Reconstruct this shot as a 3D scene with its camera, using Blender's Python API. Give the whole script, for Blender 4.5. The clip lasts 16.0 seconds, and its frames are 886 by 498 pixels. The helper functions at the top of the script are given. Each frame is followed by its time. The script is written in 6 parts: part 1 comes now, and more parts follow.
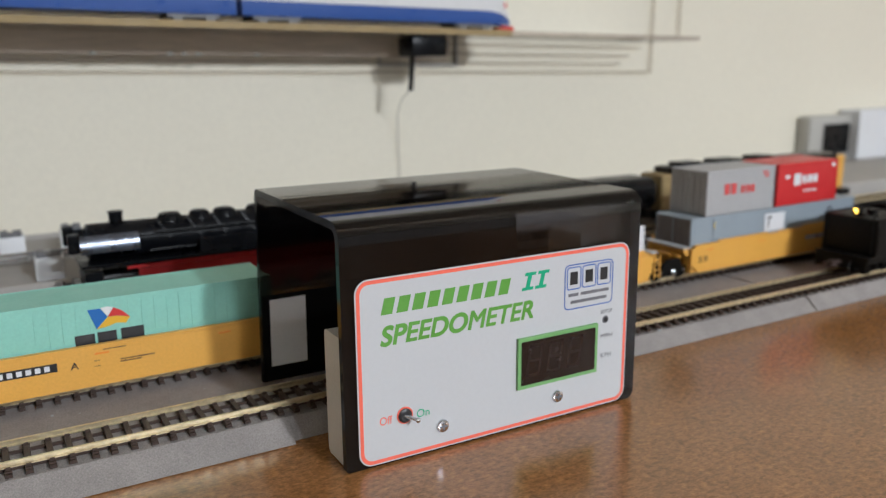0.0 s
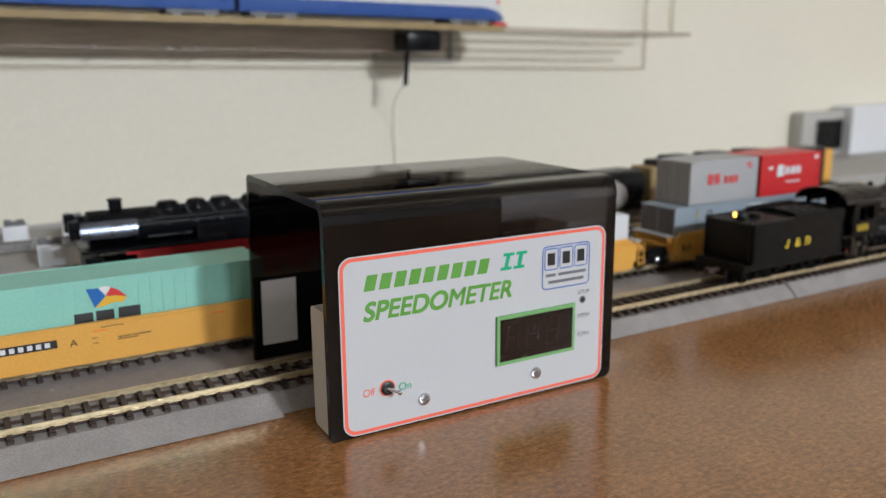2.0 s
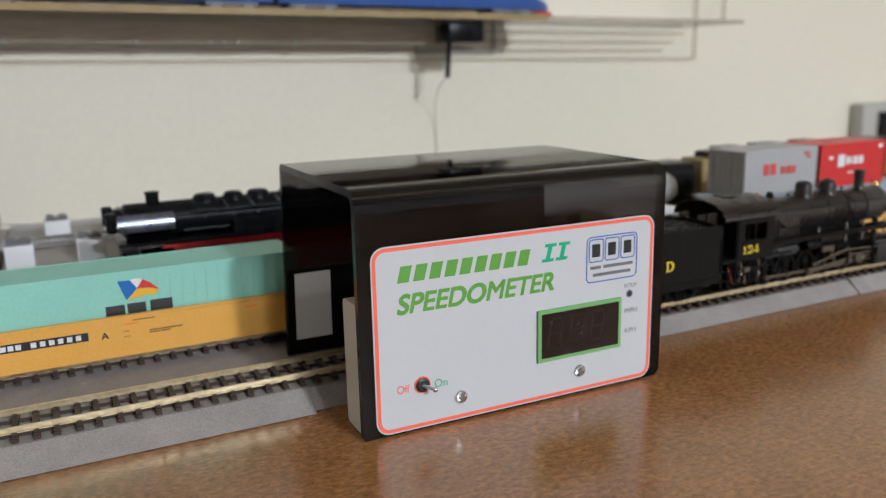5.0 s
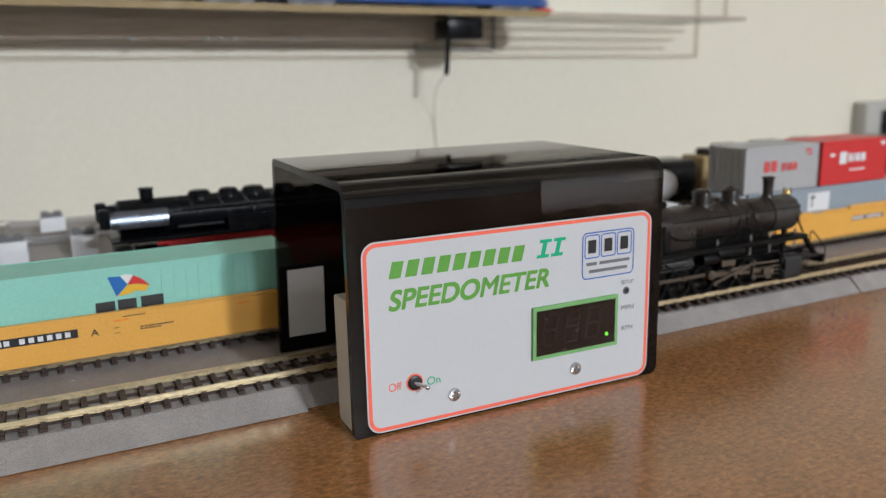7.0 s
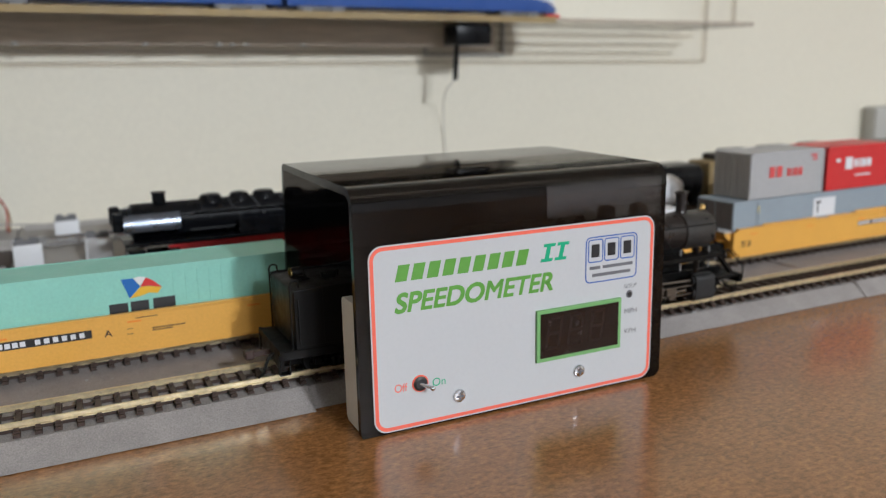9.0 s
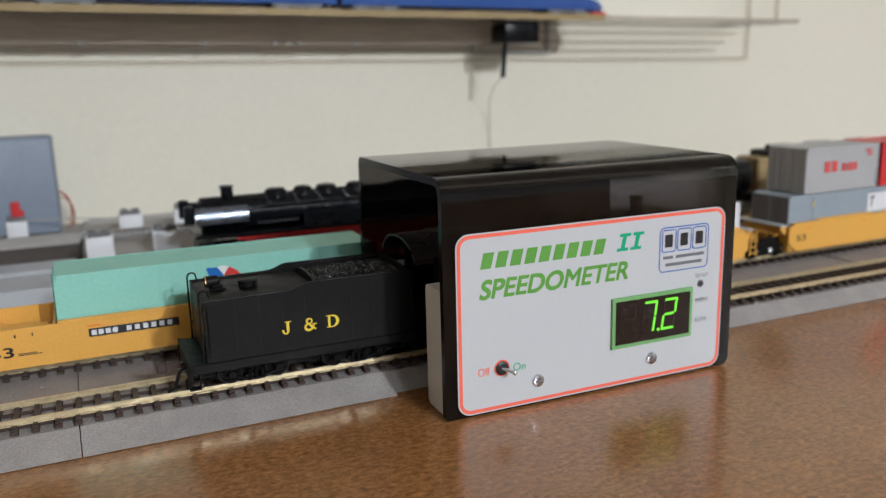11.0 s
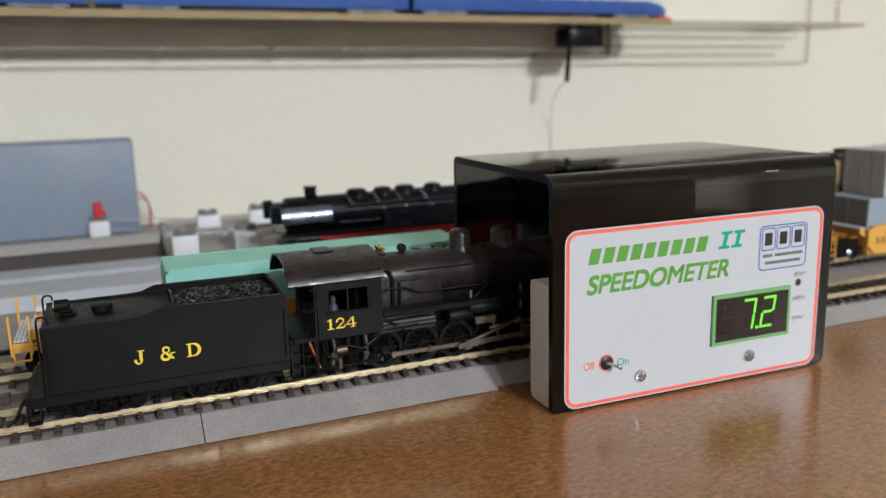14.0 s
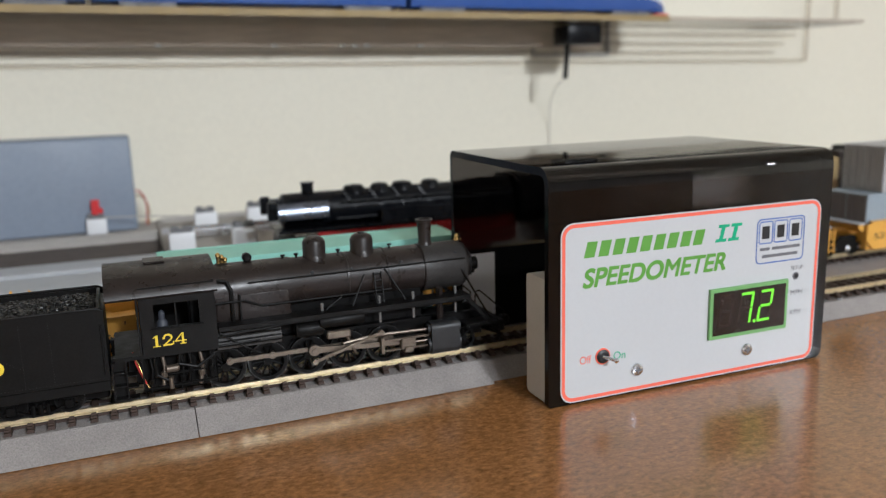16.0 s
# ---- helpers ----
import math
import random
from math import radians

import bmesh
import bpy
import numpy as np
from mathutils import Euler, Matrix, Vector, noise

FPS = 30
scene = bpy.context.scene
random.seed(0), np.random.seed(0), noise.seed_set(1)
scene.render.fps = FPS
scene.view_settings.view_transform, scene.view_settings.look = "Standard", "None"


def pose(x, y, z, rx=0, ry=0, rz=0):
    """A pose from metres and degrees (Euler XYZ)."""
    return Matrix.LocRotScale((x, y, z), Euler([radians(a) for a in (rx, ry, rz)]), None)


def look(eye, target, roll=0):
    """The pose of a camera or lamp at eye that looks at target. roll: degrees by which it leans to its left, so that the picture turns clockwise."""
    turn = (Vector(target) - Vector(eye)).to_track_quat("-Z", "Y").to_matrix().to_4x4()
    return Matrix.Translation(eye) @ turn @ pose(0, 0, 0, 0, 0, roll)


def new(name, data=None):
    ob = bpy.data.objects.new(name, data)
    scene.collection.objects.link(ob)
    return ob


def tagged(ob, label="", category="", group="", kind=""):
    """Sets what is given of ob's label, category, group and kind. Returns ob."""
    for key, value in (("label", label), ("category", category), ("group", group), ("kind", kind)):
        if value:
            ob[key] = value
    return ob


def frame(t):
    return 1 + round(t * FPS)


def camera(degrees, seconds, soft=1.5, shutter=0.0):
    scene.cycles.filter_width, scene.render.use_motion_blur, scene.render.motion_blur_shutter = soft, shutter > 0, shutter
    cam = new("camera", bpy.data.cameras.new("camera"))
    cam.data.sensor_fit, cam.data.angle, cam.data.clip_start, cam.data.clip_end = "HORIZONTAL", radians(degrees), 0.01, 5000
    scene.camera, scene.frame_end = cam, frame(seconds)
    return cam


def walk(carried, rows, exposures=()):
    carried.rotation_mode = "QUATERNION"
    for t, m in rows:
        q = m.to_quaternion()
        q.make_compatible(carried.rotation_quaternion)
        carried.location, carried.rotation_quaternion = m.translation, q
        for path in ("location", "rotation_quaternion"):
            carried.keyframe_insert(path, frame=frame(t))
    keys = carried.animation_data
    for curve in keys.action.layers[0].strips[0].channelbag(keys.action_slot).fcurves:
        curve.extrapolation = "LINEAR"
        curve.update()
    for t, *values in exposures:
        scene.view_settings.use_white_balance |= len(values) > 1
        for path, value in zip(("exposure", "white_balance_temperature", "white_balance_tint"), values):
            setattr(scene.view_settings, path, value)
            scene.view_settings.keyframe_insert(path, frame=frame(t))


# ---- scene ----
import collections

cam = camera(57.6, 16.0, soft=1.2)
PATH = [
    (0, (-0.095, -0.234, 0.135), (0.871, 1.461, -0.305), -0.5),
    (0.5, (-0.098, -0.24, 0.132), (0.862, 1.458, -0.308), -0.6),
    (1, (-0.1, -0.247, 0.135), (0.86, 1.452, -0.305), -0.5),
    (1.5, (-0.097, -0.249, 0.132), (0.862, 1.45, -0.309), -0.5),
    (2, (-0.095, -0.251, 0.131), (0.862, 1.449, -0.309), -0.5),
    (2.5, (-0.093, -0.252, 0.129), (0.849, 1.457, -0.311), -0.6),
    (3, (-0.092, -0.249, 0.127), (0.822, 1.475, -0.312), -0.8),
    (3.5, (-0.091, -0.245, 0.127), (0.797, 1.492, -0.313), -0.9),
    (4, (-0.09, -0.242, 0.126), (0.781, 1.504, -0.314), -1.1),
    (6.5, (-0.081, -0.24, 0.123), (0.767, 1.517, -0.316), -1.2),
    (7, (-0.081, -0.239, 0.122), (0.767, 1.519, -0.317), -1.2),
    (7.5, (-0.081, -0.24, 0.123), (0.764, 1.519, -0.317), -1.3),
    (8, (-0.081, -0.24, 0.123), (0.763, 1.519, -0.317), -1.3),
    (8.2, (-0.08, -0.241, 0.123), (0.76, 1.521, -0.313), -1.3),
    (10.5, (-0.097, -0.246, 0.124), (0.703, 1.536, -0.306), -1.3),
    (11, (-0.106, -0.245, 0.122), (0.672, 1.547, -0.307), -1.4),
    (11.5, (-0.115, -0.243, 0.119), (0.635, 1.562, -0.304), -1.3),
    (12, (-0.121, -0.243, 0.12), (0.609, 1.571, -0.301), -1.4),
    (12.5, (-0.126, -0.241, 0.12), (0.59, 1.58, -0.292), -1.5),
    (13, (-0.129, -0.241, 0.12), (0.583, 1.583, -0.292), -1.5),
    (13.5, (-0.132, -0.24, 0.12), (0.579, 1.583, -0.292), -1.5),
    (14, (-0.135, -0.241, 0.12), (0.577, 1.582, -0.289), -1.5),
    (14.5, (-0.137, -0.241, 0.12), (0.575, 1.583, -0.287), -1.6),
    (15, (-0.135, -0.242, 0.119), (0.576, 1.582, -0.288), -1.6),
    (15.5, (-0.135, -0.241, 0.118), (0.577, 1.582, -0.291), -1.5),
    (16, (-0.133, -0.241, 0.117), (0.578, 1.584, -0.29), -1.6),
]
walk(cam, [(t, look(eye, target, roll)) for t, eye, target, roll in PATH],
     [(0.0, -0.12), (8.2, -0.14), (10.6, -0.15), (12.0, -0.01), (13.0, 0.03), (16.0, 0.05)])

# ---- world and lights ----
world = bpy.data.worlds.new("room_world")
scene.world = world
world.use_nodes = True
world.node_tree.nodes["Background"].inputs[0].default_value = (0.9, 0.86, 0.8, 1)
world.node_tree.nodes["Background"].inputs[1].default_value = 0.05
CEILING_Z = 1.42
LAMP_SPOTS = [(0.69, -2.9, 154.0), (0.34, -3.5, 86.0), (2.9, -2.7, 20.0)]
for lx, ly, watts in LAMP_SPOTS:
    ld = bpy.data.lights.new("downlight", "AREA")
    ld.shape, ld.size, ld.energy, ld.color = "DISK", 0.16, watts, (1.0, 0.91, 0.79)
    lo = new("downlight_lamp", ld)
    lo.matrix_world = pose(lx, ly, CEILING_Z - 0.012)
scene.view_settings.use_white_balance = True
scene.view_settings.white_balance_temperature, scene.view_settings.white_balance_tint = 5300, 8
cam.data.dof.use_dof = True
cam.data.dof.focus_distance = 0.27
cam.data.dof.aperture_fstop = 11.0


# ---- materials ----
def ramp(nt, fac, stops):
    r = nt.nodes.new("ShaderNodeValToRGB")
    els = r.color_ramp.elements
    for i, (p, c) in enumerate(stops):
        e = els[i] if i < 2 else els.new(p)
        e.position, e.color = p, (*c, 1)
    nt.links.new(fac, r.inputs[0])
    return r.outputs[0]


def noisy(nt, scale, detail=3.0, rough=0.6, stretch=(1, 1, 1)):
    tc = nt.nodes.new("ShaderNodeTexCoord")
    mp = nt.nodes.new("ShaderNodeMapping")
    mp.inputs["Scale"].default_value = stretch
    nt.links.new(tc.outputs["Object"], mp.inputs[0])
    n = nt.nodes.new("ShaderNodeTexNoise")
    n.inputs["Scale"].default_value, n.inputs["Detail"].default_value, n.inputs["Roughness"].default_value = scale, detail, rough
    nt.links.new(mp.outputs[0], n.inputs["Vector"])
    return n.outputs["Fac"]


def material(name, color, rough=0.5, metal=0.0, fine=900.0, coarse=60.0, vary=0.12, bump=0.0, bump_scale=2500.0,
             rough_vary=0.1, spec=0.5, coat=0.0, stretch=(1, 1, 1), bump_depth=0.0003):
    """Principled surface with grain and stains at two scales, and an optional fine relief."""
    m = bpy.data.materials.new(name)
    m.use_nodes = True
    nt = m.node_tree
    b = nt.nodes["Principled BSDF"]
    b.inputs["Metallic"].default_value = metal
    b.inputs["Specular IOR Level"].default_value = spec
    b.inputs["Coat Weight"].default_value = coat
    b.inputs["Coat Roughness"].default_value = 0.08
    lo = [c * (1 - vary) for c in color]
    hi = [min(1, c * (1 + vary)) for c in color]
    a = ramp(nt, noisy(nt, fine, 4, 0.65, stretch), [(0.3, lo), (0.7, hi)])
    big = ramp(nt, noisy(nt, coarse, 3), [(0.3, (1 - vary * 0.8,) * 3), (0.7, (1, 1, 1))])
    mix = nt.nodes.new("ShaderNodeMix")
    mix.data_type, mix.blend_type = "RGBA", "MULTIPLY"
    mix.inputs[0].default_value = 1.0
    nt.links.new(a, mix.inputs[6])
    nt.links.new(big, mix.inputs[7])
    nt.links.new(mix.outputs[2], b.inputs["Base Color"])
    rr = ramp(nt, noisy(nt, coarse * 1.7, 4), [(0.3, (max(0.02, rough - rough_vary),) * 3), (0.7, (min(1, rough + rough_vary),) * 3)])
    nt.links.new(rr, b.inputs["Roughness"])
    if bump:
        bp = nt.nodes.new("ShaderNodeBump")
        bp.inputs["Strength"].default_value, bp.inputs["Distance"].default_value = bump, bump_depth
        nt.links.new(noisy(nt, bump_scale, 3), bp.inputs["Height"])
        nt.links.new(bp.outputs[0], b.inputs["Normal"])
    return m


def glowing(name, color, strength, base=(0.02, 0.02, 0.02)):
    m = bpy.data.materials.new(name)
    m.use_nodes = True
    b = m.node_tree.nodes["Principled BSDF"]
    b.inputs["Base Color"].default_value = (*base, 1)
    b.inputs["Emission Color"].default_value = (*color, 1)
    b.inputs["Emission Strength"].default_value = strength
    return m


def clear(name, tint, rough=0.02, ior=1.49, brown_film=0.0, gloss=None):
    """Thin glazing: tinted see-through with a mirror gloss by Fresnel, and a thin brown diffuse film."""
    m = bpy.data.materials.new(name)
    m.use_nodes = True
    nt = m.node_tree
    nt.nodes.remove(nt.nodes["Principled BSDF"])
    out = nt.nodes["Material Output"]
    t, g = nt.nodes.new("ShaderNodeBsdfTransparent"), nt.nodes.new("ShaderNodeBsdfGlossy")
    t.inputs[0].default_value = (*tint, 1)
    g.inputs["Roughness"].default_value = rough
    f, mx = nt.nodes.new("ShaderNodeFresnel"), nt.nodes.new("ShaderNodeMixShader")
    f.inputs[0].default_value = ior
    if gloss is None:
        nt.links.new(f.outputs[0], mx.inputs[0])
    else:
        mx.inputs[0].default_value = gloss
    nt.links.new(t.outputs[0], mx.inputs[1])
    nt.links.new(g.outputs[0], mx.inputs[2])
    last = mx.outputs[0]
    if brown_film:
        d, md = nt.nodes.new("ShaderNodeBsdfDiffuse"), nt.nodes.new("ShaderNodeMixShader")
        d.inputs[0].default_value = (0.34, 0.28, 0.24, 1)
        nt.links.new(ramp(nt, noisy(nt, 90, 6, 0.7), [(0.35, (brown_film * 0.5,) * 3), (0.7, (brown_film * 1.4,) * 3)]), md.inputs[0])
        nt.links.new(last, md.inputs[1])
        nt.links.new(d.outputs[0], md.inputs[2])
        last = md.outputs[0]
    nt.links.new(last, out.inputs[0])
    return m


def hardboard():
    m = material("brown_hardboard", (0.335, 0.156, 0.050), 0.20, fine=420, coarse=45, vary=0.24, bump=0.07, bump_scale=1500, rough_vary=0.04,
                 spec=0.5, bump_depth=0.0002)
    nt = m.node_tree
    b = nt.nodes["Principled BSDF"]
    b.inputs["IOR"].default_value = 1.74
    src = b.inputs["Base Color"].links[0].from_socket
    fib = ramp(nt, noisy(nt, 560, 6, 0.8, (0.55, 1.0, 1)), [(0.36, (0.56, 0.51, 0.45)), (0.50, (0.95, 0.95, 0.95)), (0.64, (1.36, 1.35, 1.32))])
    mix = nt.nodes.new("ShaderNodeMix")
    mix.data_type, mix.blend_type = "RGBA", "MULTIPLY"
    mix.inputs[0].default_value = 1.0
    nt.links.new(src, mix.inputs[6])
    nt.links.new(fib, mix.inputs[7])
    nt.links.new(mix.outputs[2], b.inputs["Base Color"])
    return m


M_TABLE = hardboard()
M_WALL = material("cream_wall_paint", (0.795, 0.752, 0.632), 0.55, fine=300, coarse=4, vary=0.03, bump=0.05, bump_scale=350, bump_depth=0.0004)
M_FARWALL = material("reflection_dimming_grey", (0.215, 0.21, 0.215), 0.6, fine=200, coarse=4, vary=0.06)
# Taupe door plastic, darkened by shade on the end faces put into the colour.
M_TAUPE = material("shaded_taupe_plastic", (0.125, 0.112, 0.108), 0.5, vary=0.1)
M_TAUPEL = material("shaded_pale_taupe_plastic", (0.30, 0.285, 0.275), 0.5, vary=0.1)
M_CEIL = material("white_ceiling_paint", (0.8, 0.79, 0.76), 0.7, fine=60, coarse=3, vary=0.03)
M_FLOOR = material("grey_carpet", (0.19, 0.17, 0.155), 0.95, fine=300, coarse=6, vary=0.25)
M_FOAM = material("grey_foam_roadbed", (0.365, 0.338, 0.325), 0.85, fine=1700, coarse=70, vary=0.22, bump=0.9, bump_scale=1700, spec=0.25, bump_depth=0.0006)
M_RAIL = material("brassy_nickel_rail", (0.80, 0.70, 0.48), 0.42, 0.9, fine=500, coarse=90, vary=0.15)
M_TIE = material("dark_brown_tie", (0.055, 0.033, 0.024), 0.6, fine=1800, coarse=200, vary=0.25, bump=0.3, bump_scale=2500)
M_ACRYLIC = clear("smoked_black_acrylic", (0.31, 0.30, 0.295), 0.012, brown_film=0.011)
M_GLASS = clear("clear_shelf_acrylic", (0.93, 0.92, 0.89), 0.03)
M_PALEEDGE = clear("pale_acrylic_edge", (0.85, 0.83, 0.80), 0.2, gloss=0.04)
M_LABEL = material("white_label_film", (0.565, 0.58, 0.605), 0.17, fine=700, coarse=30, vary=0.015, spec=0.5)
M_RED = material("coral_red_print", (0.86, 0.16, 0.10), 0.4, vary=0.04)
M_GREEN = material("leaf_green_print", (0.13, 0.345, 0.05), 0.4, vary=0.05)
M_TEAL = material("teal_green_print", (0.03, 0.40, 0.20), 0.4, vary=0.05)
M_BLUE = material("blue_print", (0.04, 0.12, 0.46), 0.4, vary=0.05)
M_INK = material("black_ink", (0.02, 0.02, 0.022), 0.4, vary=0.1)
M_GREY_INK = material("grey_ink", (0.16, 0.16, 0.18), 0.5, vary=0.1)
M_WHITE = material("white_plastic", (0.74, 0.75, 0.78), 0.45, vary=0.03)
M_ENCL = material("pale_grey_enclosure", (0.62, 0.60, 0.57), 0.5, vary=0.04)
M_DISPLAY = material("dark_display_window", (0.018, 0.011, 0.009), 0.22, vary=0.1)
M_GHOST = material("unlit_segment", (0.027, 0.0175, 0.0145), 0.22, vary=0.05)
M_LED = glowing("green_led", (0.30, 1.0, 0.015), 1.05)
M_MATT = material("matt_black_lining", (0.005, 0.005, 0.005), 0.9, vary=0.1, spec=0.1)
M_BEZEL = material("pale_green_bezel", (0.20, 0.42, 0.15), 0.4, vary=0.05)
M_EDGE = material("polished_black_sheet_edge", (0.006, 0.006, 0.006), 0.15, vary=0.1, rough_vary=0.05, spec=0.10)
M_STEEL = material("zinc_screw", (0.72, 0.74, 0.78), 0.22, 1.0, vary=0.08)
M_BRASS = material("polished_brass", (0.83, 0.58, 0.22), 0.25, 1.0, vary=0.1)
M_BLACK = material("weathered_black", (0.0066, 0.0062, 0.0059), 0.45, fine=1200, coarse=120, vary=0.4, rough_vary=0.1, bump=0.10, spec=0.16)
# Darker copy of the black: shade among wheels and frames put into the colour.
M_GEARBLK = material("shaded_black_running_gear", (0.0038, 0.0035, 0.0034), 0.5, fine=1200, coarse=150, vary=0.4, rough_vary=0.15, bump=0.08, spec=0.12)
M_GRAPHITE = material("graphite_smokebox_paint", (0.040, 0.037, 0.035), 0.42, fine=1100, coarse=120, vary=0.28, rough_vary=0.1, spec=0.4)
# Rivets a little lighter than the black sheets they stand on.
M_RIVET = material("lighter_black_rivet", (0.024, 0.023, 0.022), 0.5, vary=0.3, spec=0.2)
M_TYRE = material("dull_nickel_tyre", (0.04, 0.039, 0.038), 0.4, 0.8, fine=900, coarse=200, vary=0.3)
M_RUST = material("rusty_brown_coupler", (0.060, 0.036, 0.030), 0.6, fine=1500, coarse=300, vary=0.35)
M_SOOT = material("sooty_brown_black", (0.022, 0.0165, 0.0145), 0.33, fine=900, coarse=100, vary=0.3, rough_vary=0.12, spec=0.36)
M_STEELBLK = material("gunmetal_black", (0.014, 0.0145, 0.016), 0.48, fine=900, coarse=100, vary=0.2, spec=0.5)
M_ROD = material("dull_side_rod_metal", (0.14, 0.113, 0.088), 0.40, 0.6, fine=900, coarse=150, vary=0.25)
M_COAL = material("coal", (0.0055, 0.0055, 0.006), 0.28, fine=1500, coarse=300, vary=0.4, spec=0.55, bump=0.6, bump_scale=1500)
M_YTEXT = material("yellow_lettering", (0.80, 0.60, 0.03), 0.45, vary=0.05)
M_YELLOW = material("armour_yellow_car_paint", (0.77, 0.41, 0.070), 0.42, fine=900, coarse=60, vary=0.06)
M_ORANGE = material("orange_reflector", (0.80, 0.26, 0.02), 0.4, vary=0.05)
M_MINT = material("mint_container_paint", (0.31, 0.63, 0.53), 0.5, fine=800, coarse=50, vary=0.05)
M_GREYC = material("warm_grey_container_paint", (0.42, 0.42, 0.43), 0.5, fine=800, coarse=60, vary=0.07)
M_BLUEGREY = material("blue_grey_container_paint", (0.30, 0.35, 0.40), 0.5, fine=800, coarse=60, vary=0.07)
M_REDC = material("red_container_paint", (0.58, 0.025, 0.028), 0.42, vary=0.07)
M_REDT = material("red_logo", (0.62, 0.08, 0.08), 0.5, vary=0.05)
M_LOCORED = material("signal_red_frame", (0.36, 0.012, 0.014), 0.4, vary=0.12)
M_LOCOBLK = material("satin_black_engine", (0.0048, 0.0054, 0.0072), 0.3, vary=0.25, spec=0.17)
M_SILVER = material("bright_deflector_plate", (0.17, 0.19, 0.235), 0.30, 0.85, vary=0.05)
M_FLAGB, M_FLAGW, M_FLAGY, M_FLAGR = (material("flag_" + n, c, 0.45, vary=0.03) for n, c in (
    ("blue", (0.02, 0.14, 0.48)), ("white", (0.8, 0.8, 0.8)), ("yellow", (0.80, 0.47, 0.02)), ("red", (0.62, 0.03, 0.03))))
M_CABINET = material("slate_blue_grey_cabinet", (0.235, 0.275, 0.35), 0.5, fine=300, coarse=20, vary=0.05)
M_PLATE = material("pale_grey_platform", (0.47, 0.49, 0.52), 0.5, vary=0.06)
M_DARKBED = material("dark_brown_ballast", (0.115, 0.098, 0.088), 0.9, fine=1500, coarse=60, vary=0.25, bump=0.5)
M_LEDGE = material("grey_back_ledge", (0.42, 0.40, 0.375), 0.85, fine=900, coarse=30, vary=0.1)
M_TAN = material("tan_wooden_strip", (0.34, 0.25, 0.11), 0.55, fine=500, coarse=40, vary=0.15, stretch=(0.1, 1, 1))
# Brown of the painted shade strip below the shelf, and of its plain edge.
M_SHELFUNDER = material("brown_shade_and_edge", (0.56, 0.48, 0.385), 0.55, fine=400, coarse=20, vary=0.15, stretch=(0.1, 1, 1))
M_TBLUE = material("train_blue", (0.035, 0.09, 0.34), 0.35, vary=0.05)
M_TWHITE = material("train_white", (0.72, 0.72, 0.74), 0.35, vary=0.03)
M_TGREY = material("bogie_grey", (0.16, 0.16, 0.17), 0.5, vary=0.1)
M_BEIGE = material("beige_cabinet", (0.46, 0.45, 0.42), 0.5, vary=0.04)
M_WARMGLOW = glowing("warm_headlamp", (1.0, 0.55, 0.06), 6.0, (0.6, 0.35, 0.05))
M_LAMPGLOW = glowing("downlight_glow", (1.0, 0.91, 0.79), 14.0, (0.8, 0.8, 0.8))
M_ASHPAN = material("dusty_grey_metal", (0.085, 0.082, 0.080), 0.6, fine=900, coarse=120, vary=0.3)
M_POST = material("bare_grey_metal", (0.26, 0.255, 0.25), 0.4, 0.5, vary=0.15)
M_FIGURE = material("dark_slate_plastic", (0.045, 0.05, 0.065), 0.5, vary=0.1)
M_HOSE = material("red_wire_jacket", (0.42, 0.02, 0.015), 0.4, vary=0.05)


# ---- mesh helpers ----
def box(bm, x0, x1, y0, y1, z0, z1, bevel=0.0, seg=2):
    v = [bm.verts.new(p) for p in ((x0, y0, z0), (x1, y0, z0), (x1, y1, z0), (x0, y1, z0), (x0, y0, z1), (x1, y0, z1), (x1, y1, z1), (x0, y1, z1))]
    fs = [bm.faces.new([v[i] for i in f]) for f in ((0, 3, 2, 1), (4, 5, 6, 7), (0, 1, 5, 4), (1, 2, 6, 5), (2, 3, 7, 6), (3, 0, 4, 7))]
    if bevel:
        es = list({e for f in fs for e in f.edges})
        bmesh.ops.bevel(bm, geom=es, offset=bevel, segments=seg, profile=0.5, affect="EDGES")
    return v


def prism(bm, outline, axis, a, b):
    """Extrudes a 2D outline along an axis: 'x' takes (y, z), 'y' takes (x, z), 'z' takes (x, y)."""
    put = {"x": lambda p, k: (k, p[0], p[1]), "y": lambda p, k: (p[0], k, p[1]), "z": lambda p, k: (p[0], p[1], k)}[axis]
    lo = [bm.verts.new(put(p, a)) for p in outline]
    hi = [bm.verts.new(put(p, b)) for p in outline]
    n = len(outline)
    bm.faces.new(lo)
    bm.faces.new(hi[::-1])
    for i in range(n):
        bm.faces.new((lo[i], hi[i], hi[(i + 1) % n], lo[(i + 1) % n]))
    bmesh.ops.recalc_face_normals(bm, faces=bm.faces)


def turned(bm, profile, origin, axis="z", seg=24):
    """A lathed body: profile rows of (radius, height) along an axis from the origin."""
    rings = []
    for r, h in profile:
        ring = []
        for i in range(seg):
            a = 2 * math.pi * i / seg
            c, s = r * math.cos(a), r * math.sin(a)
            d = {"z": (c, s, h), "x": (h, c, s), "y": (c, h, s)}[axis]
            ring.append(bm.verts.new([origin[k] + d[k] for k in range(3)]))
        rings.append(ring)
    for r0, r1 in zip(rings, rings[1:]):
        for i in range(seg):
            bm.faces.new((r0[i], r0[(i + 1) % seg], r1[(i + 1) % seg], r1[i]))
    bm.faces.new(rings[0][::-1])
    bm.faces.new(rings[-1])
    bmesh.ops.recalc_face_normals(bm, faces=bm.faces)


